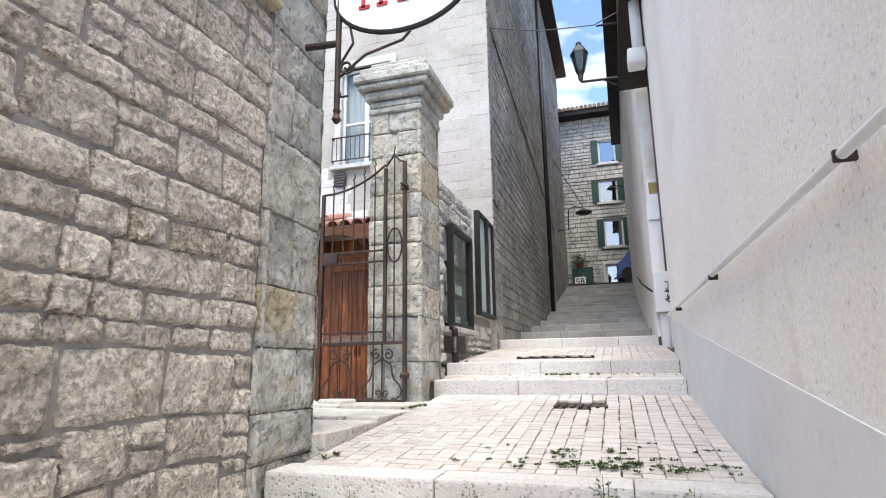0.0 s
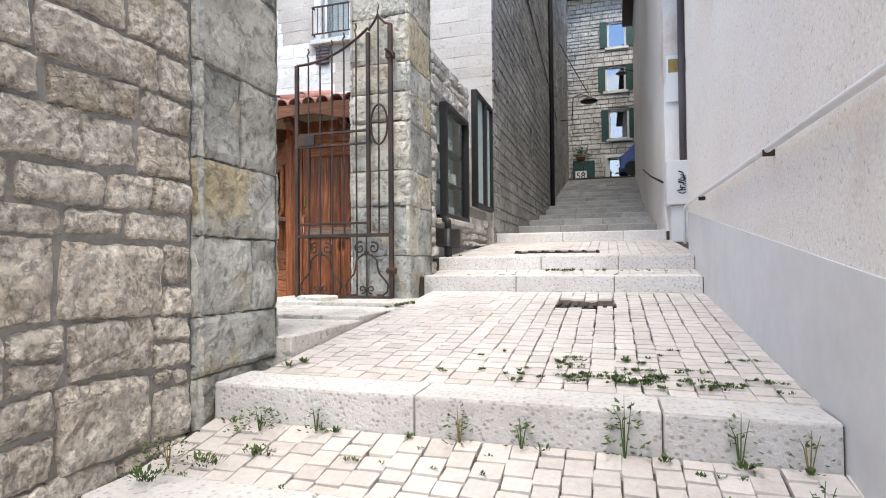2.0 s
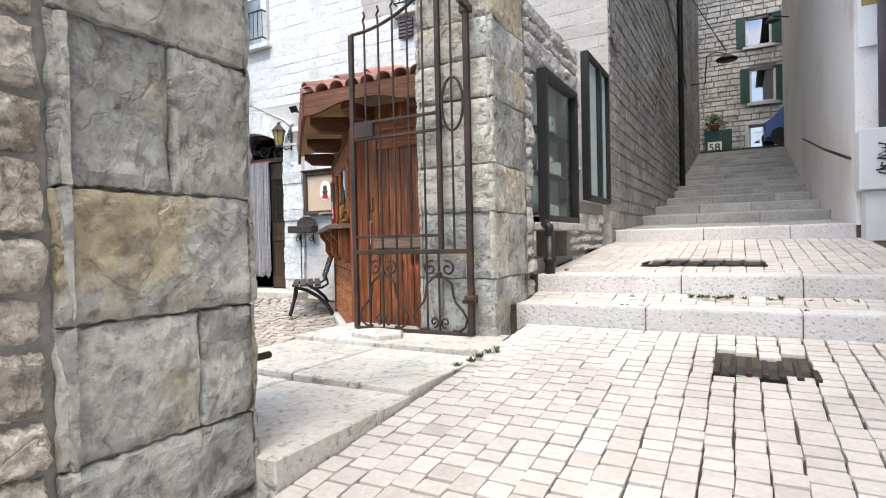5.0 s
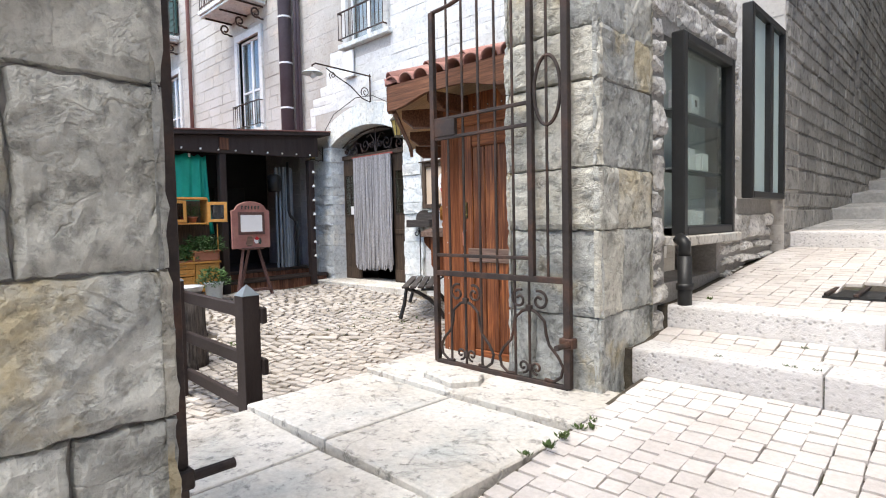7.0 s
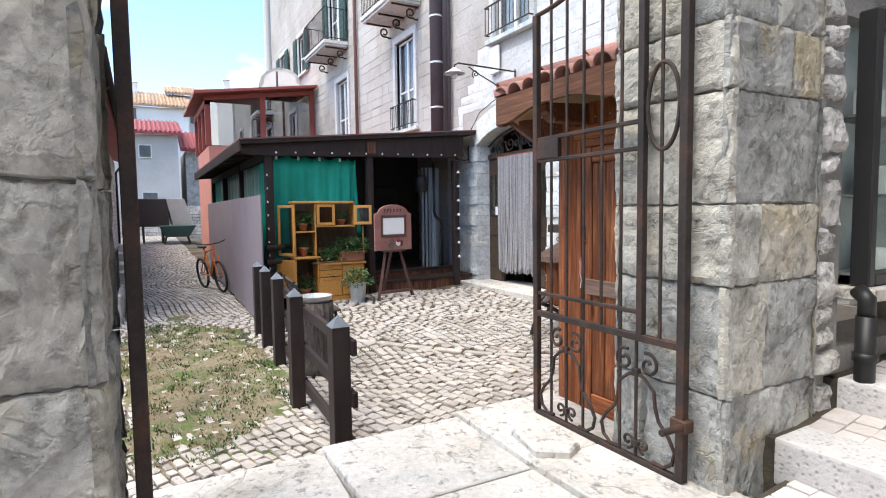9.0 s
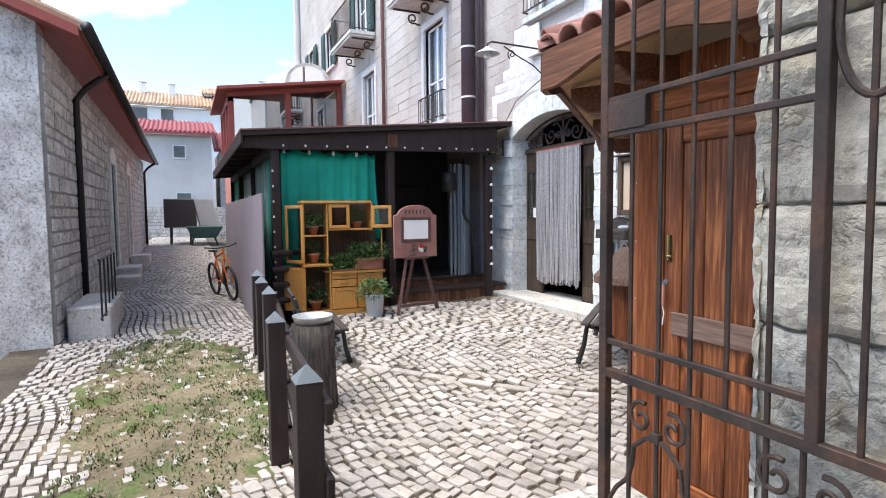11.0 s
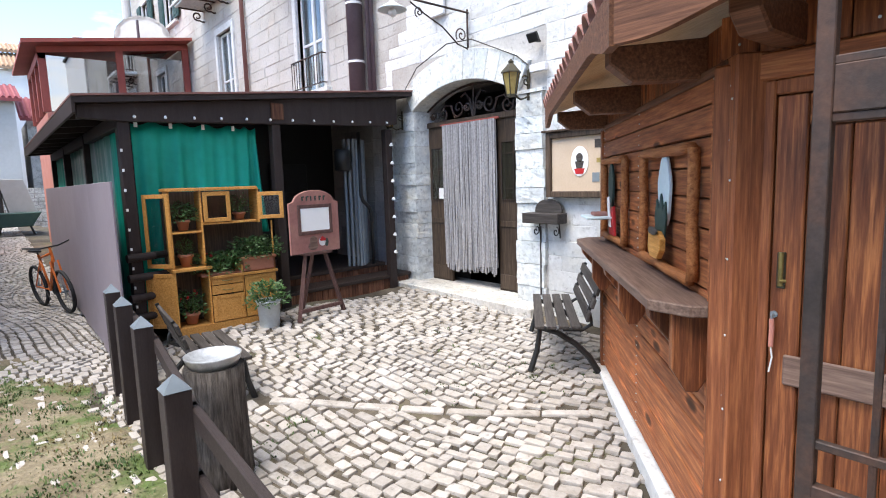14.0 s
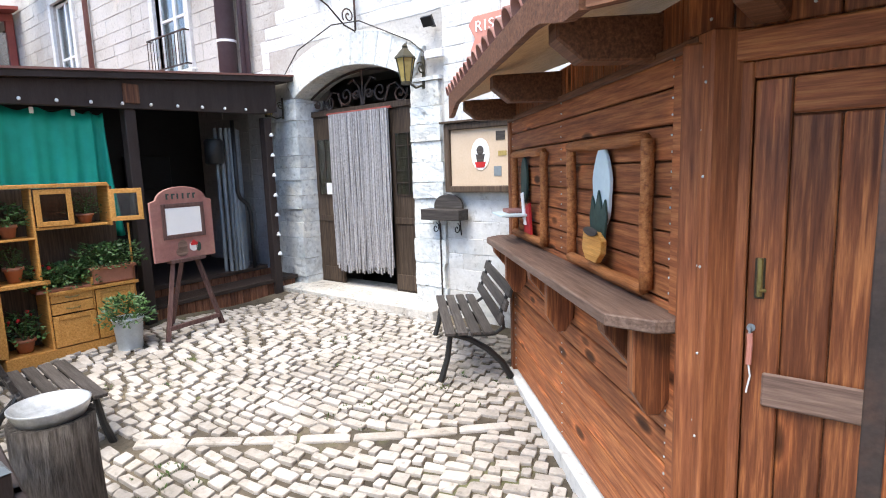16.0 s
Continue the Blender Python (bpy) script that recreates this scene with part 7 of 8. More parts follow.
for i, (xa, xb) in enumerate(((-17.6, -16.7), (-21.6, -20.7))):
    w = thing("window_lane", "narrow arched opening in the low stone house", "window", None, "", "structure")
    part("pane", B(xa, xb, 2.35, 2.36, 1.2, 3.7), M_SMOKED, w)
    # Backing sheet painted as the shade inside the low house.
    part("backing", B(xa, xb, 2.1, 2.15, 1.2, 3.7), M_DIM, w)
    bm = bmesh.new()
    for a in ((xa - .18, xa, 1.2, 3.7), (xb, xb + .18, 1.2, 3.7)):
        box(bm, a[0], a[1], 2.66, 2.76, a[2], a[3], .01)
    prism(bm, [(xa - .18, 3.7), (xb + .18, 3.7)] + [((xa + xb) / 2 + (.63) * math.cos(a), 3.7 + .4 * math.sin(a)) for a in [math.pi * k / 8 for k in range(1, 8)]], 2.66, 2.76, "y")
    part("surround", bm, M_SURROUND, w)
for x, y, w, h in ((-17.2, 2.95, .9, .30), (-16.2, 3.0, .7, .18), (-11.2, 3.0, 1.6, .42), (-21.2, 2.95, .9, .25)):
    bm = bmesh.new()
    box(bm, x - w / 2, x + w / 2, y - .22, y + .3, yard(x, y) - .1, yard(x, y) + h, .02)
    solid("door_step", bm, M_SLAB, "grey stone step against the low house", "step", "lane steps", "structure")
bm = bmesh.new()
for x in (-9.9, -10.3, -10.7, -11.1, -11.5):
    rod(bm, (x, 3.25, 1.1), (x, 3.25, 1.9), .012, None, 6)
rod(bm, (-9.8, 3.25, 1.9), (-11.6, 3.25, 1.9), .015, None, 6)
rod(bm, (-9.8, 3.25, 1.15), (-11.6, 3.25, 1.15), .012, None, 6)
solid("iron_railing", bm, M_BLACK, "low black iron railing by the low house", "railing")
cart = thing("covered_cart", "grey wooden cart with a pale sheet and dark green barrow", "cart", Matrix.Translation((-29.5, 4.6, yard(-29.5, 4.6))))
part("box", B(-1, 1, -1.15, .15, .75, 2.0, .03), M_BENCH, cart)
bm = bmesh.new()
prism(bm, [(.05, 2.0), (.8, 2.0), (1.15, .75), (.3, .75)], -1.0, 1.05, "x", .01)
part("sheet", bm, M_RENDER, cart, "pale hanging sheet")
bm = bmesh.new()
prism(bm, [(-.3, .8), (1.2, .8), (.9, .3), (-.05, .3)], 1.06, 1.9, "x", .03)
part("barrow_tray", bm, M_SHUTTER, cart, "dark green tray")
bm = bmesh.new()
for y in (-.1, .95):
    for x in (1.15, 1.8):
        bm = bmesh.new()
        rod(bm, (x, y, 0), (x, y * .8 + .08, .32), .03)
        part("leg", bm, M_BLACK, cart)
bm = bmesh.new()
for y in (-.9, -.1):
    for x in (-.7, .7):
        bm = bmesh.new()
        rod(bm, (x, y, 0), (x, y, .76), .05)
        part("stand_leg", bm, M_BENCH, cart)


def house(name, label, x, y0, y1, zb, ze, depth, material, roofm, rise, wins, tiles=True):
    """A house that shows its front (towards +x) with a roof sloping to the front."""
    h = thing(name, label, "house", None, "distant houses")
    part("wall", B(x - depth, x, y0, y1, zb, ze), material, h)
    bm = bmesh.new()
    a = [(x + .5, y0 - .35, ze - .05), (x + .5, y1 + .35, ze - .05), (x - depth / 2, y1 + .35, ze + rise), (x - depth / 2, y0 - .35, ze + rise)]
    vs = [bm.verts.new(p) for p in a] + [bm.verts.new((p[0], p[1], p[2] + .18)) for p in a]
    for q in ((0, 1, 2, 3), (4, 7, 6, 5), (0, 4, 5, 1), (1, 5, 6, 2), (2, 6, 7, 3), (3, 7, 4, 0)):
        bm.faces.new([vs[k] for k in q])
    bmesh.ops.recalc_face_normals(bm, faces=bm.faces[:])
    r = part("roof", bm, roofm, h)
    bm = bmesh.new()
    n = int((y1 - y0 + .7) / .3)
    for i in range(n):
        yy = y0 - .3 + i * .3
        rod(bm, (x + .5, yy, ze + .16), (x - depth / 2, yy, ze + rise + .2), .10, None, 6)
    part("roof_tiles", bm, roofm, r)
    for y, z, w, hh in wins:
        wd = part("window", B(x - .02, x + .03, y - w / 2, y + w / 2, z - hh / 2, z + hh / 2), M_DIM, h, "small dark window")
        bm = bmesh.new()
        for q in ((-w / 2 - .08, -w / 2, -hh / 2, hh / 2), (w / 2, w / 2 + .08, -hh / 2, hh / 2), (-w / 2 - .08, w / 2 + .08, hh / 2, hh / 2 + .08), (-w / 2 - .08, w / 2 + .08, -hh / 2 - .08, -hh / 2)):
            box(bm, x - .01, x + .06, y + q[0], y + q[1], z + q[2], z + q[3])
        part("window_frame", bm, M_SURROUND, wd)
    return h


house("distant_house", "low grey rendered house with a red sheet roof", -45, -6.0, 6.2, -1, 8.1, 9, M_RENDER, M_REDROOF, 1.4, ((4.1, 6.9, .7, .8), (4.3, 3.6, .9, .8)))
house("distant_house", "narrow stone house with a dark red roof", -47, 6.8, 11, -1, 7.2, 6, M_PALE, M_REDROOF, 1.6, ((8.3, 4.9, 1.0, 1.4),))
house("distant_house", "white house with a weathered tile roof", -58, -8, 8.0, -1, 12.2, 10, M_WHOUSE, M_OLDTILE, 2.0, ((.9, 11.2, 1.4, 1.6), (3.2, 11.2, 1.0, 1.6), (6.3, 9.9, .8, 1.2)))
house("distant_house", "tall grey house with a shallow roof and chimney", -62, 6.6, 14.5, -1, 14.2, 10, M_RENDER, M_OLDTILE, 1.6, ((9.0, 12.2, 1.2, 1.4),))
house("distant_house", "pale rendered house far down the lane", -70, -30, -9, -1, 11, 10, M_WHOUSE, M_OLDTILE, 2.4, ((-12, 9, 1.2, 1.6), (-16, 9, 1.2, 1.6)))
for y, z, x in ((1.1, 14.4, -62.5), (3.6, 14.4, -62.5), (12.5, 16.2, -66)):
    bm = bmesh.new()
    box(bm, x - .35, x + .35, y - .3, y + .3, z - 1.4, z + .7, .03)
    box(bm, x - .42, x + .42, y - .37, y + .37, z + .7, z + .82, .03)
    solid("chimney", bm, M_WHOUSE, "pale rendered chimney on the roof", "chimney", "chimneys", "structure")
bm = bmesh.new()
rod(bm, (-28.2, 9.3, 8), (-28.2, 9.3, 13.4), .16, None, 12)
rod(bm, (-28.2, 9.3, 13.4), (-28.2, 9.3, 13.9), .22, None, 12)
solid("flue_pipe", bm, M_RENDER, "pale flue pipe at the end of the long house", "pipe")


# ---- stones, setts and cobbles, piece by piece ----
def stones(parent, name, rects, place, material, jmat, gap, proud, rough, rng, limit=300, keep=None, nu=3, nv=2, jag=.012, edge_w=.016, drop=-.012, warp=0.0, skew=0.0):
    """Wall stones: the nearest ones singly, the rest joined."""
    near = [r for r in rects if (keep(r) if keep else True)]
    if len(near) > limit:
        near = near[:limit]
    ids = set(map(id, near))
    V, F = [], []
    for r in rects:
        if id(r) in ids:
            v, f = [], []
            stone_face(v, f, r, gap, proud, rough, rng, place, nu, nv, jag, edge_w, drop, warp, skew)
            link_mesh(name, mesh_of(name, v, f, False), parent, material)
        else:
            stone_face(V, F, r, gap, proud, rough, rng, place, max(1, nu - 1), max(1, nv - 1), jag, edge_w, drop, warp, skew)
    if V:
        tagged(link_mesh(name + "s_rest", mesh_of(name + "s_rest", V, F), parent, jmat), kind="stuff")


rw = random.Random(21)
# garden wall
R = rubble(-7, 2.86, -.4, 3.90, rw)
stones(wall_1, "stone", R, lambda u, v, d: (AX0 - .035 + d, u, v), M_RUBBLE, M_RUBBLE, .006, .028, .017, rw, 300, lambda r: r[1] > -.6 and r[3] > .2, 12, 8, .008, .010, -.010, .035, .012)
# pillars
for k, (p, x0, x1, y0, y1) in enumerate(pillars):
    z = .75 if k else .6
    while z < 4.6:
        h = min(rw.uniform(.26, .56), 4.62 - z)
        for fs, (ua, ub), pl in (("e", (y0, y1), lambda u, v, d: (x1 - .03 + d, u, v)), ("n", (x0, x1), (lambda u, v, d: (u, y1 - .03 + d, v)) if k == 0 else (lambda u, v, d: (u, y0 + .03 - d, v))), ("w", (x0, x1), (lambda u, v, d: (u, y0 + .03 - d, v)) if k == 0 else (lambda u, v, d: (u, y1 - .03 + d, v))), ("x", (y0, y1), lambda u, v, d: (x0 + .03 - d, u, v))):
            cut = ua + (ub - ua) * rw.uniform(.3, .7)
            segs = ((ua, cut), (cut, ub)) if rw.random() < .45 else ((ua, ub),)
            for s in segs:
                v, f = [], []
                stone_face(v, f, (s[0] - (.014 if s[0] == ua else 0), s[1] + (.014 if s[1] == ub else 0), z, z + h), .002, .032, .009, rw, pl, 20, 12, .008, .006, .002, 0, 0, .007)
                link_mesh("block", mesh_of("block", v, f, False), p, M_PILLAR)
        z += h
# rough wall with the shop windows
R = coursed(6.54, 9.42, 1.2, 3.98, (.10, .27), (.2, .55), [(6.74, 7.87, 1.70, 3.44), (8.26, 9.42, 2.28, 4.0)], rw, .25)
stones(side_wall, "stone", R, lambda u, v, d: (-2.11 + d, u, v), M_PALE, M_PALE, .009, .040, .026, rw, 300, None, 7, 5, .014, .016, -.03, .02, .018)
# house front
W1 = [(h[0] - .14, h[1] + .14, h[2] - .1, h[3] + .16) for h in HOLES[1:]] + [(-10.35, -7.2, 0, 4.40)]
R = coursed(-11.0, -1.985, .6, 8.6, (.16, .26), (.3, .75), W1, rw)
R.sort(key=lambda r: abs((r[0] + r[1]) / 2 + 7.5) + abs((r[2] + r[3]) / 2 - 2.5))
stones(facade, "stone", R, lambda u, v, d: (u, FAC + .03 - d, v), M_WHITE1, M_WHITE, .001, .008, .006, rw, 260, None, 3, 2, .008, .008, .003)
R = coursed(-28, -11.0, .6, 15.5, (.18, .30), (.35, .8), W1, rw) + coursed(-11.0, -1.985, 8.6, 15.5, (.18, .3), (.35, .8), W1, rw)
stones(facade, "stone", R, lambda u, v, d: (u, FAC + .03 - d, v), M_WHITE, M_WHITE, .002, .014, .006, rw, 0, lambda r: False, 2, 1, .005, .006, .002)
# flank stones, their grey darkened to carry the alley's shade
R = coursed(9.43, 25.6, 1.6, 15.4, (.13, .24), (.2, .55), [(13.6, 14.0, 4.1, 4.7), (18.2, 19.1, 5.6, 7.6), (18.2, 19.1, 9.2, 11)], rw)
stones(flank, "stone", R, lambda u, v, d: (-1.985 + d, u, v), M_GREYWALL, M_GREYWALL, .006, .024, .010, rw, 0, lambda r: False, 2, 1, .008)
# far house, lane house, lane end
R = coursed(-9, 7, 4.6, 13.7, (.14, .26), (.25, .6), fh_holes, rw)
stones(far, "stone", R, lambda u, v, d: (u, 27.0 - d, v), M_PALE, M_PALE, .008, .05, .012, rw, 0, lambda r: False, 2, 1, .01)
R = coursed(-29, -10.2, .6, 4.75, (.14, .28), (.25, .6), [(-17.8, -16.5, 1.2, 4.1), (-21.8, -20.5, 1.2, 4.1)], rw)
stones(left_house, "stone", R, lambda u, v, d: (u, 2.7 + d, v), M_PALE, M_PALE, .008, .03, .012, rw, 200, lambda r: r[1] > -14, 2, 1, .01)
R = coursed(-2, 9.5, .9, 2.9, (.14, .26), (.25, .6), [], rw)
stones(lane_end, "stone", R, lambda u, v, d: (-35.5 + d, u, v), M_PALE, M_PALE, .008, .04, .012, rw, 0, lambda r: False, 2, 1, .01)


def pillow(V, F, cx, cy, w, l, ang, zf, hgt, rr, jag=.12, dome=.006, tilt=.006, q=.72, rim=.86):
    """A paving stone with a worn, slightly domed top."""
    c, s = math.cos(ang), math.sin(ang)
    k = len(V)
    pts = []
    for a, b in ((-1, -q), (-q, -1), (q, -1), (1, -q), (1, q), (q, 1), (-q, 1), (-1, q)):
        pts.append((a * w / 2 * (1 + rr.uniform(-jag, jag) * .6), b * l / 2 * (1 + rr.uniform(-jag, jag) * .6)))
    ta, tb, dz = rr.uniform(-tilt, tilt), rr.uniform(-tilt, tilt), rr.uniform(-tilt, tilt) * .7
    for sc, zz in ((1.0, -hgt), (1.0, -.009), (rim, .0), (.5, dome)):
        for a, b in pts:
            x, y = cx + (a * c - b * s) * sc, cy + (a * s + b * c) * sc
            V.append((x, y, zf(x, y) + zz + dz + ta * a / w + tb * b / l))
    V.append((cx, cy, zf(cx, cy) + dome * 1.15 + dz))
    for r in range(3):
        for j in range(8):
            a, b = k + r * 8 + j, k + r * 8 + (j + 1) % 8
            F.append((a, b, b + 8, a + 8))
    for j in range(8):
        F.append((k + 24 + j, k + 24 + (j + 1) % 8, k + 32))


def pave(parent, name, items, m1, mj, keep, limit=300):
    V, F, n = [], [], 0
    for it in items:
        if n < limit and keep(it):
            v, f = [], []
            pillow(v, f, *it)
            link_mesh(name, mesh_of(name, v, f, False), parent, m1)
            n += 1
        else:
            pillow(V, F, *it)
    if V:
        tagged(link_mesh(name + "s_rest", mesh_of(name + "s_rest", V, F, False), parent, mj), kind="stuff")


# kerb blocks of the steps
ra = random.Random(31)
steps = tagged(new("steps"), "white limestone steps and setts climbing the alley", "steps", "", "structure")
for i, (ya, za, yb, zb) in enumerate(TREADS):
    z0 = (TREADS[i - 1][3] if i else za - .18) - .06
    x, xr = AX0 + .02, 1.0 if 7.15 < ya < 9.6 else AX1 - .01
    if ya > 10:
        xr = .62 + (ya - 9.65) * .01
    dep = .30 if i < 7 else .36
    n = 0
    while x < xr - .05:
        w = min(ra.uniform(.75, 1.15), xr - x)
        if xr - x - w < .3:
            w = xr - x
        sk = .04 * (x + .7)
        bm = bmesh.new()
        box(bm, x + .002, x + w - .002, ya, ya + dep, z0, za, .016, 2)
        for v in bm.verts:
            v.co.z += .006 * noise.noise(v.co * 3)
        # Kerbs beyond y 11 take the grey that stands for shade.
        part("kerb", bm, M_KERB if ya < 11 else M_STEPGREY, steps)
        x += w
# setts
items = []
for i, (ya, za, yb, zb) in enumerate(TREADS[:14]):
    y = ya + .24 if i < 7 else ya + .30
    zf = (lambda a, b, c, d: lambda x, y: b + .004 + (d - b - .004) * max(0, y - a - .26) / (c - a - .26))(ya, za, yb, zb)
    x = AX0 + (.115 if 2.9 < ya < 4 else .03)
    xr = 1.0 if 7.15 < ya < 9.6 else AX1 + .03
    while x < xr:
        w = ra.uniform(.098, .128)
        yy = y - ra.uniform(0, .05)
        lean = .012 * math.sin(x * 1.7)
        while yy < yb:
            h = ra.uniform(.088, .135)
            if yb - yy - h < .06:
                h = max(.05, yb - yy)
            a, b = max(yy, y), min(yy + h, yb + .01)
            yy += h
            if b - a < .045:
                continue
            cx, cy = x + w / 2 + lean * (a - y) + .008 * noise.noise((x * .5, a * 1.2, i)) + ra.uniform(-.004, .004), (a + b) / 2
            if not any(p < cx < q and r < cy < s for p, q, r, s in ((-.60, -.14, 5.30, 5.70), (-1.24, -.34, 7.29, 7.81))):
                items.append((cx, cy, w - ra.uniform(.001, .006), b - a - ra.uniform(.007, .017), ra.uniform(-.035, .035), zf, .05, ra, .08, .001, .002, .90, .97))
        x += w
items.sort(key=lambda t: abs(t[1] - 3.6))
pave(steps, "sett", [t for t in items if t[1] < 10], M_SETT, M_SETTJ, lambda it: True, 300)
# Upper setts are coloured darker for the shade between the houses.
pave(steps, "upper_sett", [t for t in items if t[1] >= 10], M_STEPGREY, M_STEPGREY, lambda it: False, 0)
# threshold slabs
rt = random.Random(4)
for xa, xb in ((-3.58, -2.78), (-2.775, -1.955)):
    y = 3.50
    while y < 6.05:
        l = min(rt.uniform(.8, 1.4), 6.1 - y)
        if 6.1 - y - l < .3:
            l = 6.1 - y
        if not (xb > -2.2 and y > 5.9):
            yb = y + l - .004
            if xb > -2.75 and yb > 5.92:
                yb = 5.92
            bm = bmesh.new()
            box(bm, xa, xb + rt.uniform(-.01, .01), y, yb, .85, 1.115 + rt.uniform(-.008, .008) + (y - 3.5) * .035, .007, 1)
            for v in bm.verts:
                v.co.z += .012 * noise.noise(v.co * 4)
                v.co.x += .03 * noise.noise(v.co * 2.3) * (xa < -3)
                v.co.y += .05 * noise.noise((v.co.x * 3, y, 2))
            part("slab", bm, M_SLAB, threshold)
        y += l
# cobbles of the courtyard and lane
rc = random.Random(17)
yard_floor = tagged(new("cobbled_yard"), "worn pale cobbles with dark weedy joints in the courtyard and lane", "paving", "", "structure")
items = []


def inside_kiosk(x, y):
    q = Vector((x, y, 0)) - KC0
    return q.dot(KY) < .04 and x > -5.9 and y > 6.45


v = -6.0
ang = radians(-10)
while v < 34:
    h = rc.uniform(.07, .115) if v < 14 else rc.uniform(.11, .16)
    u = -2 - rc.uniform(0, .2)
    while u < 36:
        w = rc.uniform(.08, .21) if u < 13 else rc.uniform(.14, .3)
        uu, vv = u + w / 2, v + h / 2
        bend = .35 * math.sin(uu * .55) + .18 * math.sin(uu * 1.3 + vv * .4)
        x, y = -3.5 - (uu * math.cos(ang) - (vv - 6) * math.sin(ang)) , 5.2 + uu * math.sin(ang) + (vv - 6) * math.cos(ang) + bend
        u += w
        if not (-36 < x < -3.6 and 2.65 < y < FAC - .25) or inside_kiosk(x, y):
            continue
        if x < -9.75 and y > 5.2:
            continue
        if -7.5 < x < -5.3 and abs((x + 7.3) * .65 - (y - 5.95) * .76) < .075:
            continue
        if x > -10.05 and x < -9.6 and y > 6.9:
            continue
        lane = y < 4.9 and -14 < x < -5
        if lane and ((x + 7.4) / 2.6) ** 2 + ((y - 4.15) / .8) ** 2 + .8 * noise.noise((x, y, 3)) < 1 and rc.random() < .55:
            continue
        slope = ang - math.pi + math.atan(.35 * .55 * math.cos(uu * .55))
        items.append((x, y, w - rc.uniform(.016, .034), h - rc.uniform(.014, .028), -ang + math.atan(.19 * math.cos(uu * .55)), yard, .05, rc, .30, .001, .007, .80, .95))
    v += h
for i in range(7):
    s = .15 + i * .38
    items.append((-7.3 + .76 * s, 5.95 + .65 * s, .36, .085, math.atan2(.65, .76), yard, .05, rc, .05, .002, .004, .85, .9))
items.sort(key=lambda t: (t[0] + 5.8) ** 2 + (t[1] - 7.0) ** 2)
pave(yard_floor, "cobble", items, M_COB, M_COBJ, lambda it: True, 300)


# weeds and dry grass in the joints
def tufts(name, spots, material, label, rr, size=.05):
    bm = bmesh.new()
    for x, y, z, r, n in spots:
        for _ in range(n):
            a, t = rr.uniform(0, 6.283), rr.random()
            p = Vector((x + math.cos(a) * r * t, y + math.sin(a) * r * t * .7, z))
            d = Vector((math.cos(a) * rr.uniform(.1, .9), math.sin(a) * rr.uniform(.1, .9), rr.uniform(.3, 1))).normalized()
            L = size * rr.uniform(.5, 1.4)
            s = d.cross(Vector((0, 0, 1)))
            s = (s.normalized() if s.length > .01 else Vector((1, 0, 0))) * L * rr.uniform(.10, .28)
            v = [bm.verts.new(q) for q in (p, p + d * L * .55 + s, p + d * L, p + d * L * .55 - s)]
            bm.faces.new(v)
    return solid(name, bm, material, label, "weeds", "", "stuff")


rg = random.Random(41)
spots = []
for _ in range(26):
    x = rg.uniform(-1.95, .55)
    for yy, zz in ((2.94, .79), (2.22, .56)):
        if rg.random() < .45:
            spots.append((x, yy - .03, zz, rg.uniform(.02, .07), rg.randrange(8, 34)))
for x, y in ((-.1, 3.72), (.05, 3.42), (-.42, 3.62), (-1.85, 3.32), (-1.8, 3.4)):
    spots.append((x, y, alley(y) - .012, rg.uniform(.04, .09), rg.randrange(25, 60)))
for _ in range(10):
    spots.append((rg.uniform(-.9, -.2), rg.uniform(6.45, 6.6), 1.44, .06, 24))
for _ in range(8):
    spots.append((-1.92 + rg.uniform(-.03, .05), rg.uniform(4.7, 5.5), 1.17, .06, 28))
for _ in range(5):
    spots.append((rg.uniform(-1.95, -1.75), rg.uniform(6.2, 9.5), 1.6 + .0, .05, 14))
spots = [(x, y, z, r * .4, n) for x, y, z, r, n in spots]
for x, y in ((-1.75, 2.55), (-1.6, 2.7), (-1.2, 2.86), (-1.85, 2.35)):
    spots.append((x, y, .74, .09, 70))
moss = []
for _ in range(90):
    x, y = rg.gauss(-.15, .45), 3.26 + abs(rg.gauss(0, .24))
    if -1.6 < x < .58:
        for k in range(rg.randrange(2, 6)):
            moss.append((x + .02 * k * (1 if rg.random() < .5 else .2), y + rg.uniform(-.012, .012), alley(y) - .008, .014, 14))
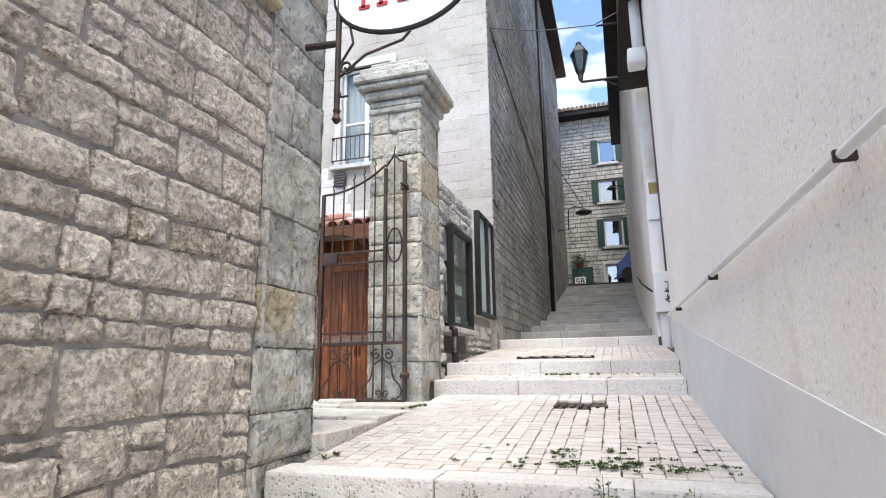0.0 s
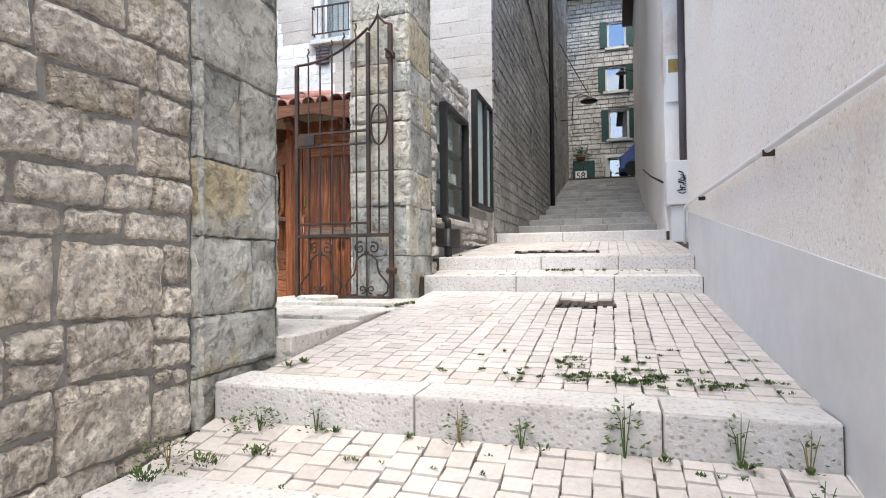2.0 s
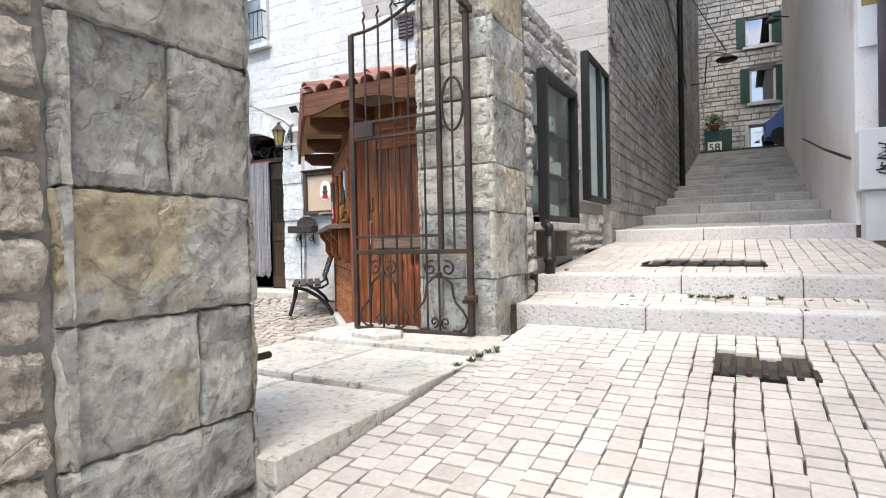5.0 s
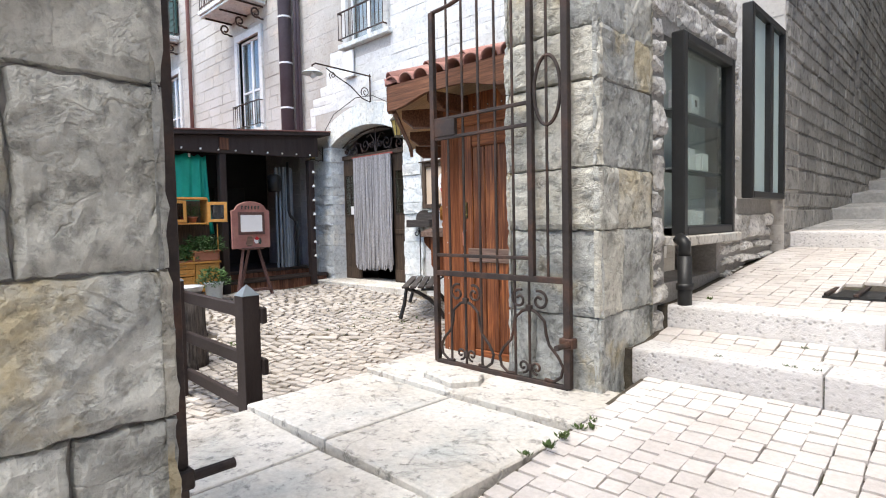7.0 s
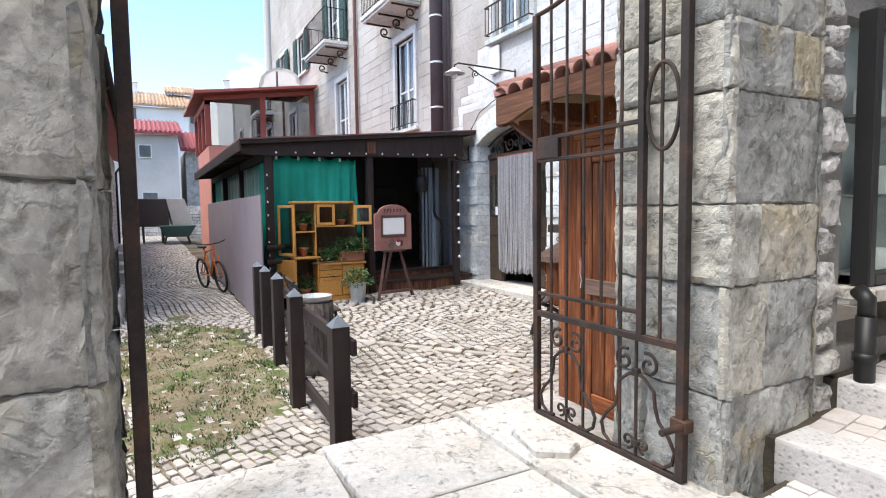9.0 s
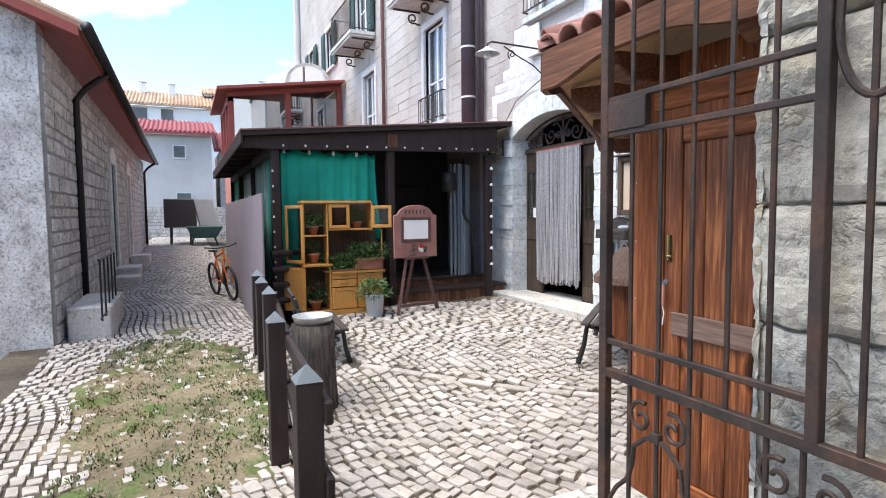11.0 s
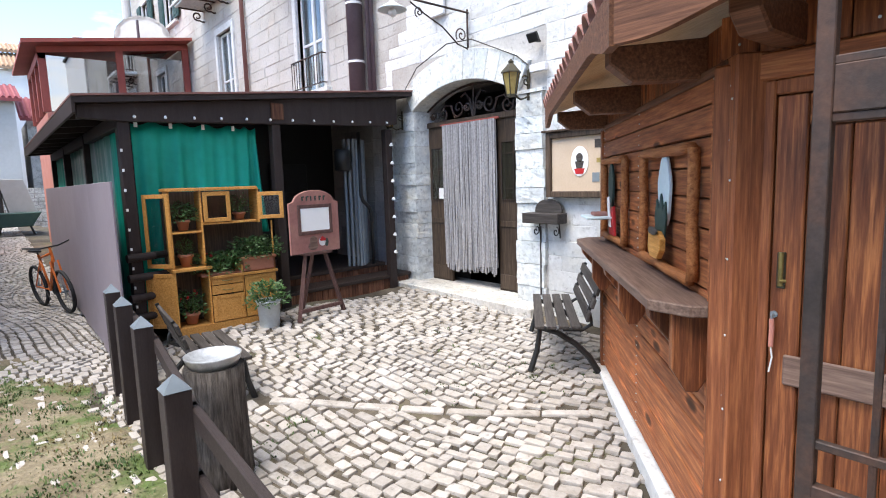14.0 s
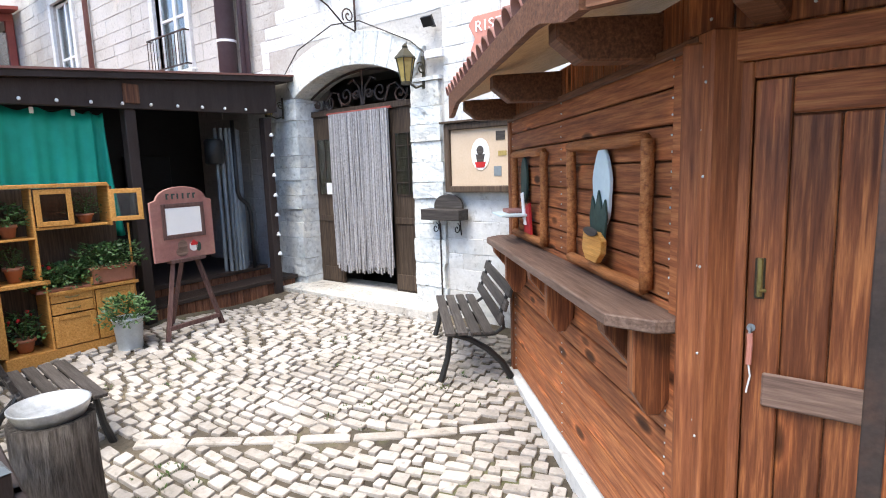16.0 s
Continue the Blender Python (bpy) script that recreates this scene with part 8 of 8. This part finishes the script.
for _ in range(40):
    x, y = rg.uniform(-1.9, .5), rg.choice((6.20, 6.55, 6.6, 2.45, 2.7, 2.85))
    moss.append((x, y, alley(y) - .006, .02, 16))
tufts("joint_moss", moss, M_WEED, "low green moss in the joints of the setts", rg, .014)
tufts("weeds", spots, M_WEED, "small green weeds growing in the alley joints", rg, .026)
bm = bmesh.new()
spots, dry = [], []
for _ in range(1900):
    x, y = rg.uniform(-14, -4.3), rg.uniform(3.0, 4.9)
    if ((x + 7.4) / 2.6) ** 2 + ((y - 4.15) / .8) ** 2 + .8 * noise.noise((x, y, 3)) < 1.1:
        (spots if noise.noise((x * .8, y * .8, 9)) > -.05 else dry).append((x, y, yard(x, y) - .002, .10, 14))
for _ in range(240):
    x, y = rg.uniform(-8.5, -4.4), rg.uniform(5.4, 8.6)
    if not inside_kiosk(x, y) and noise.noise((x * .7, y * .7, 5)) > .12:
        spots.append((x, y, yard(x, y) - .014, .05, 10))
tufts("lane_weeds", spots, M_WEED, "low green weeds among the lane cobbles", rg, .03)
tufts("dry_grass", dry, M_DRY, "dry straw-coloured grass on the lane", rg, .03)


# taller weeds at the foot of the riser
for k, (x, y, z, h, n) in enumerate(((-.12, 2.93, .78, .24, 60), (-.78, 2.93, .78, .16, 40), (-.52, 2.93, .78, .13, 34), (.28, 2.93, .78, .20, 26), (.50, 2.93, .78, .16, 18), (-1.45, 2.92, .78, .12, 26), (-1.72, 2.88, .78, .10, 110), (-1.88, 2.5, .74, .10, 90), (.42, 2.55, .74, .16, 26))):
    w = thing("weed", "green weed growing at the foot of a stone step", "weed", Matrix.Translation((x, y, z)), "step weeds")
    bm = bmesh.new()
    leaf_cloud(bm, (0, -.01, 0), .03 + .35 * (h < .12) * .2 + h * .15, h, n, random.Random(60 + k), .014 + .05 * h, .05)
    part("leaves", bm, M_WEED, w)
    bm = bmesh.new()
    for j in range(4):
        tube(bm, [(0, 0, -.02), (.02 * math.sin(j * 2), -.02 * math.cos(j), h * .6), (.04 * math.sin(j * 2.4), -.03, h * (1.05 - .1 * j))], (.003, .001), 5)
    part("stem_cluster", bm, M_DRY if k % 3 == 1 else M_WEED, w)
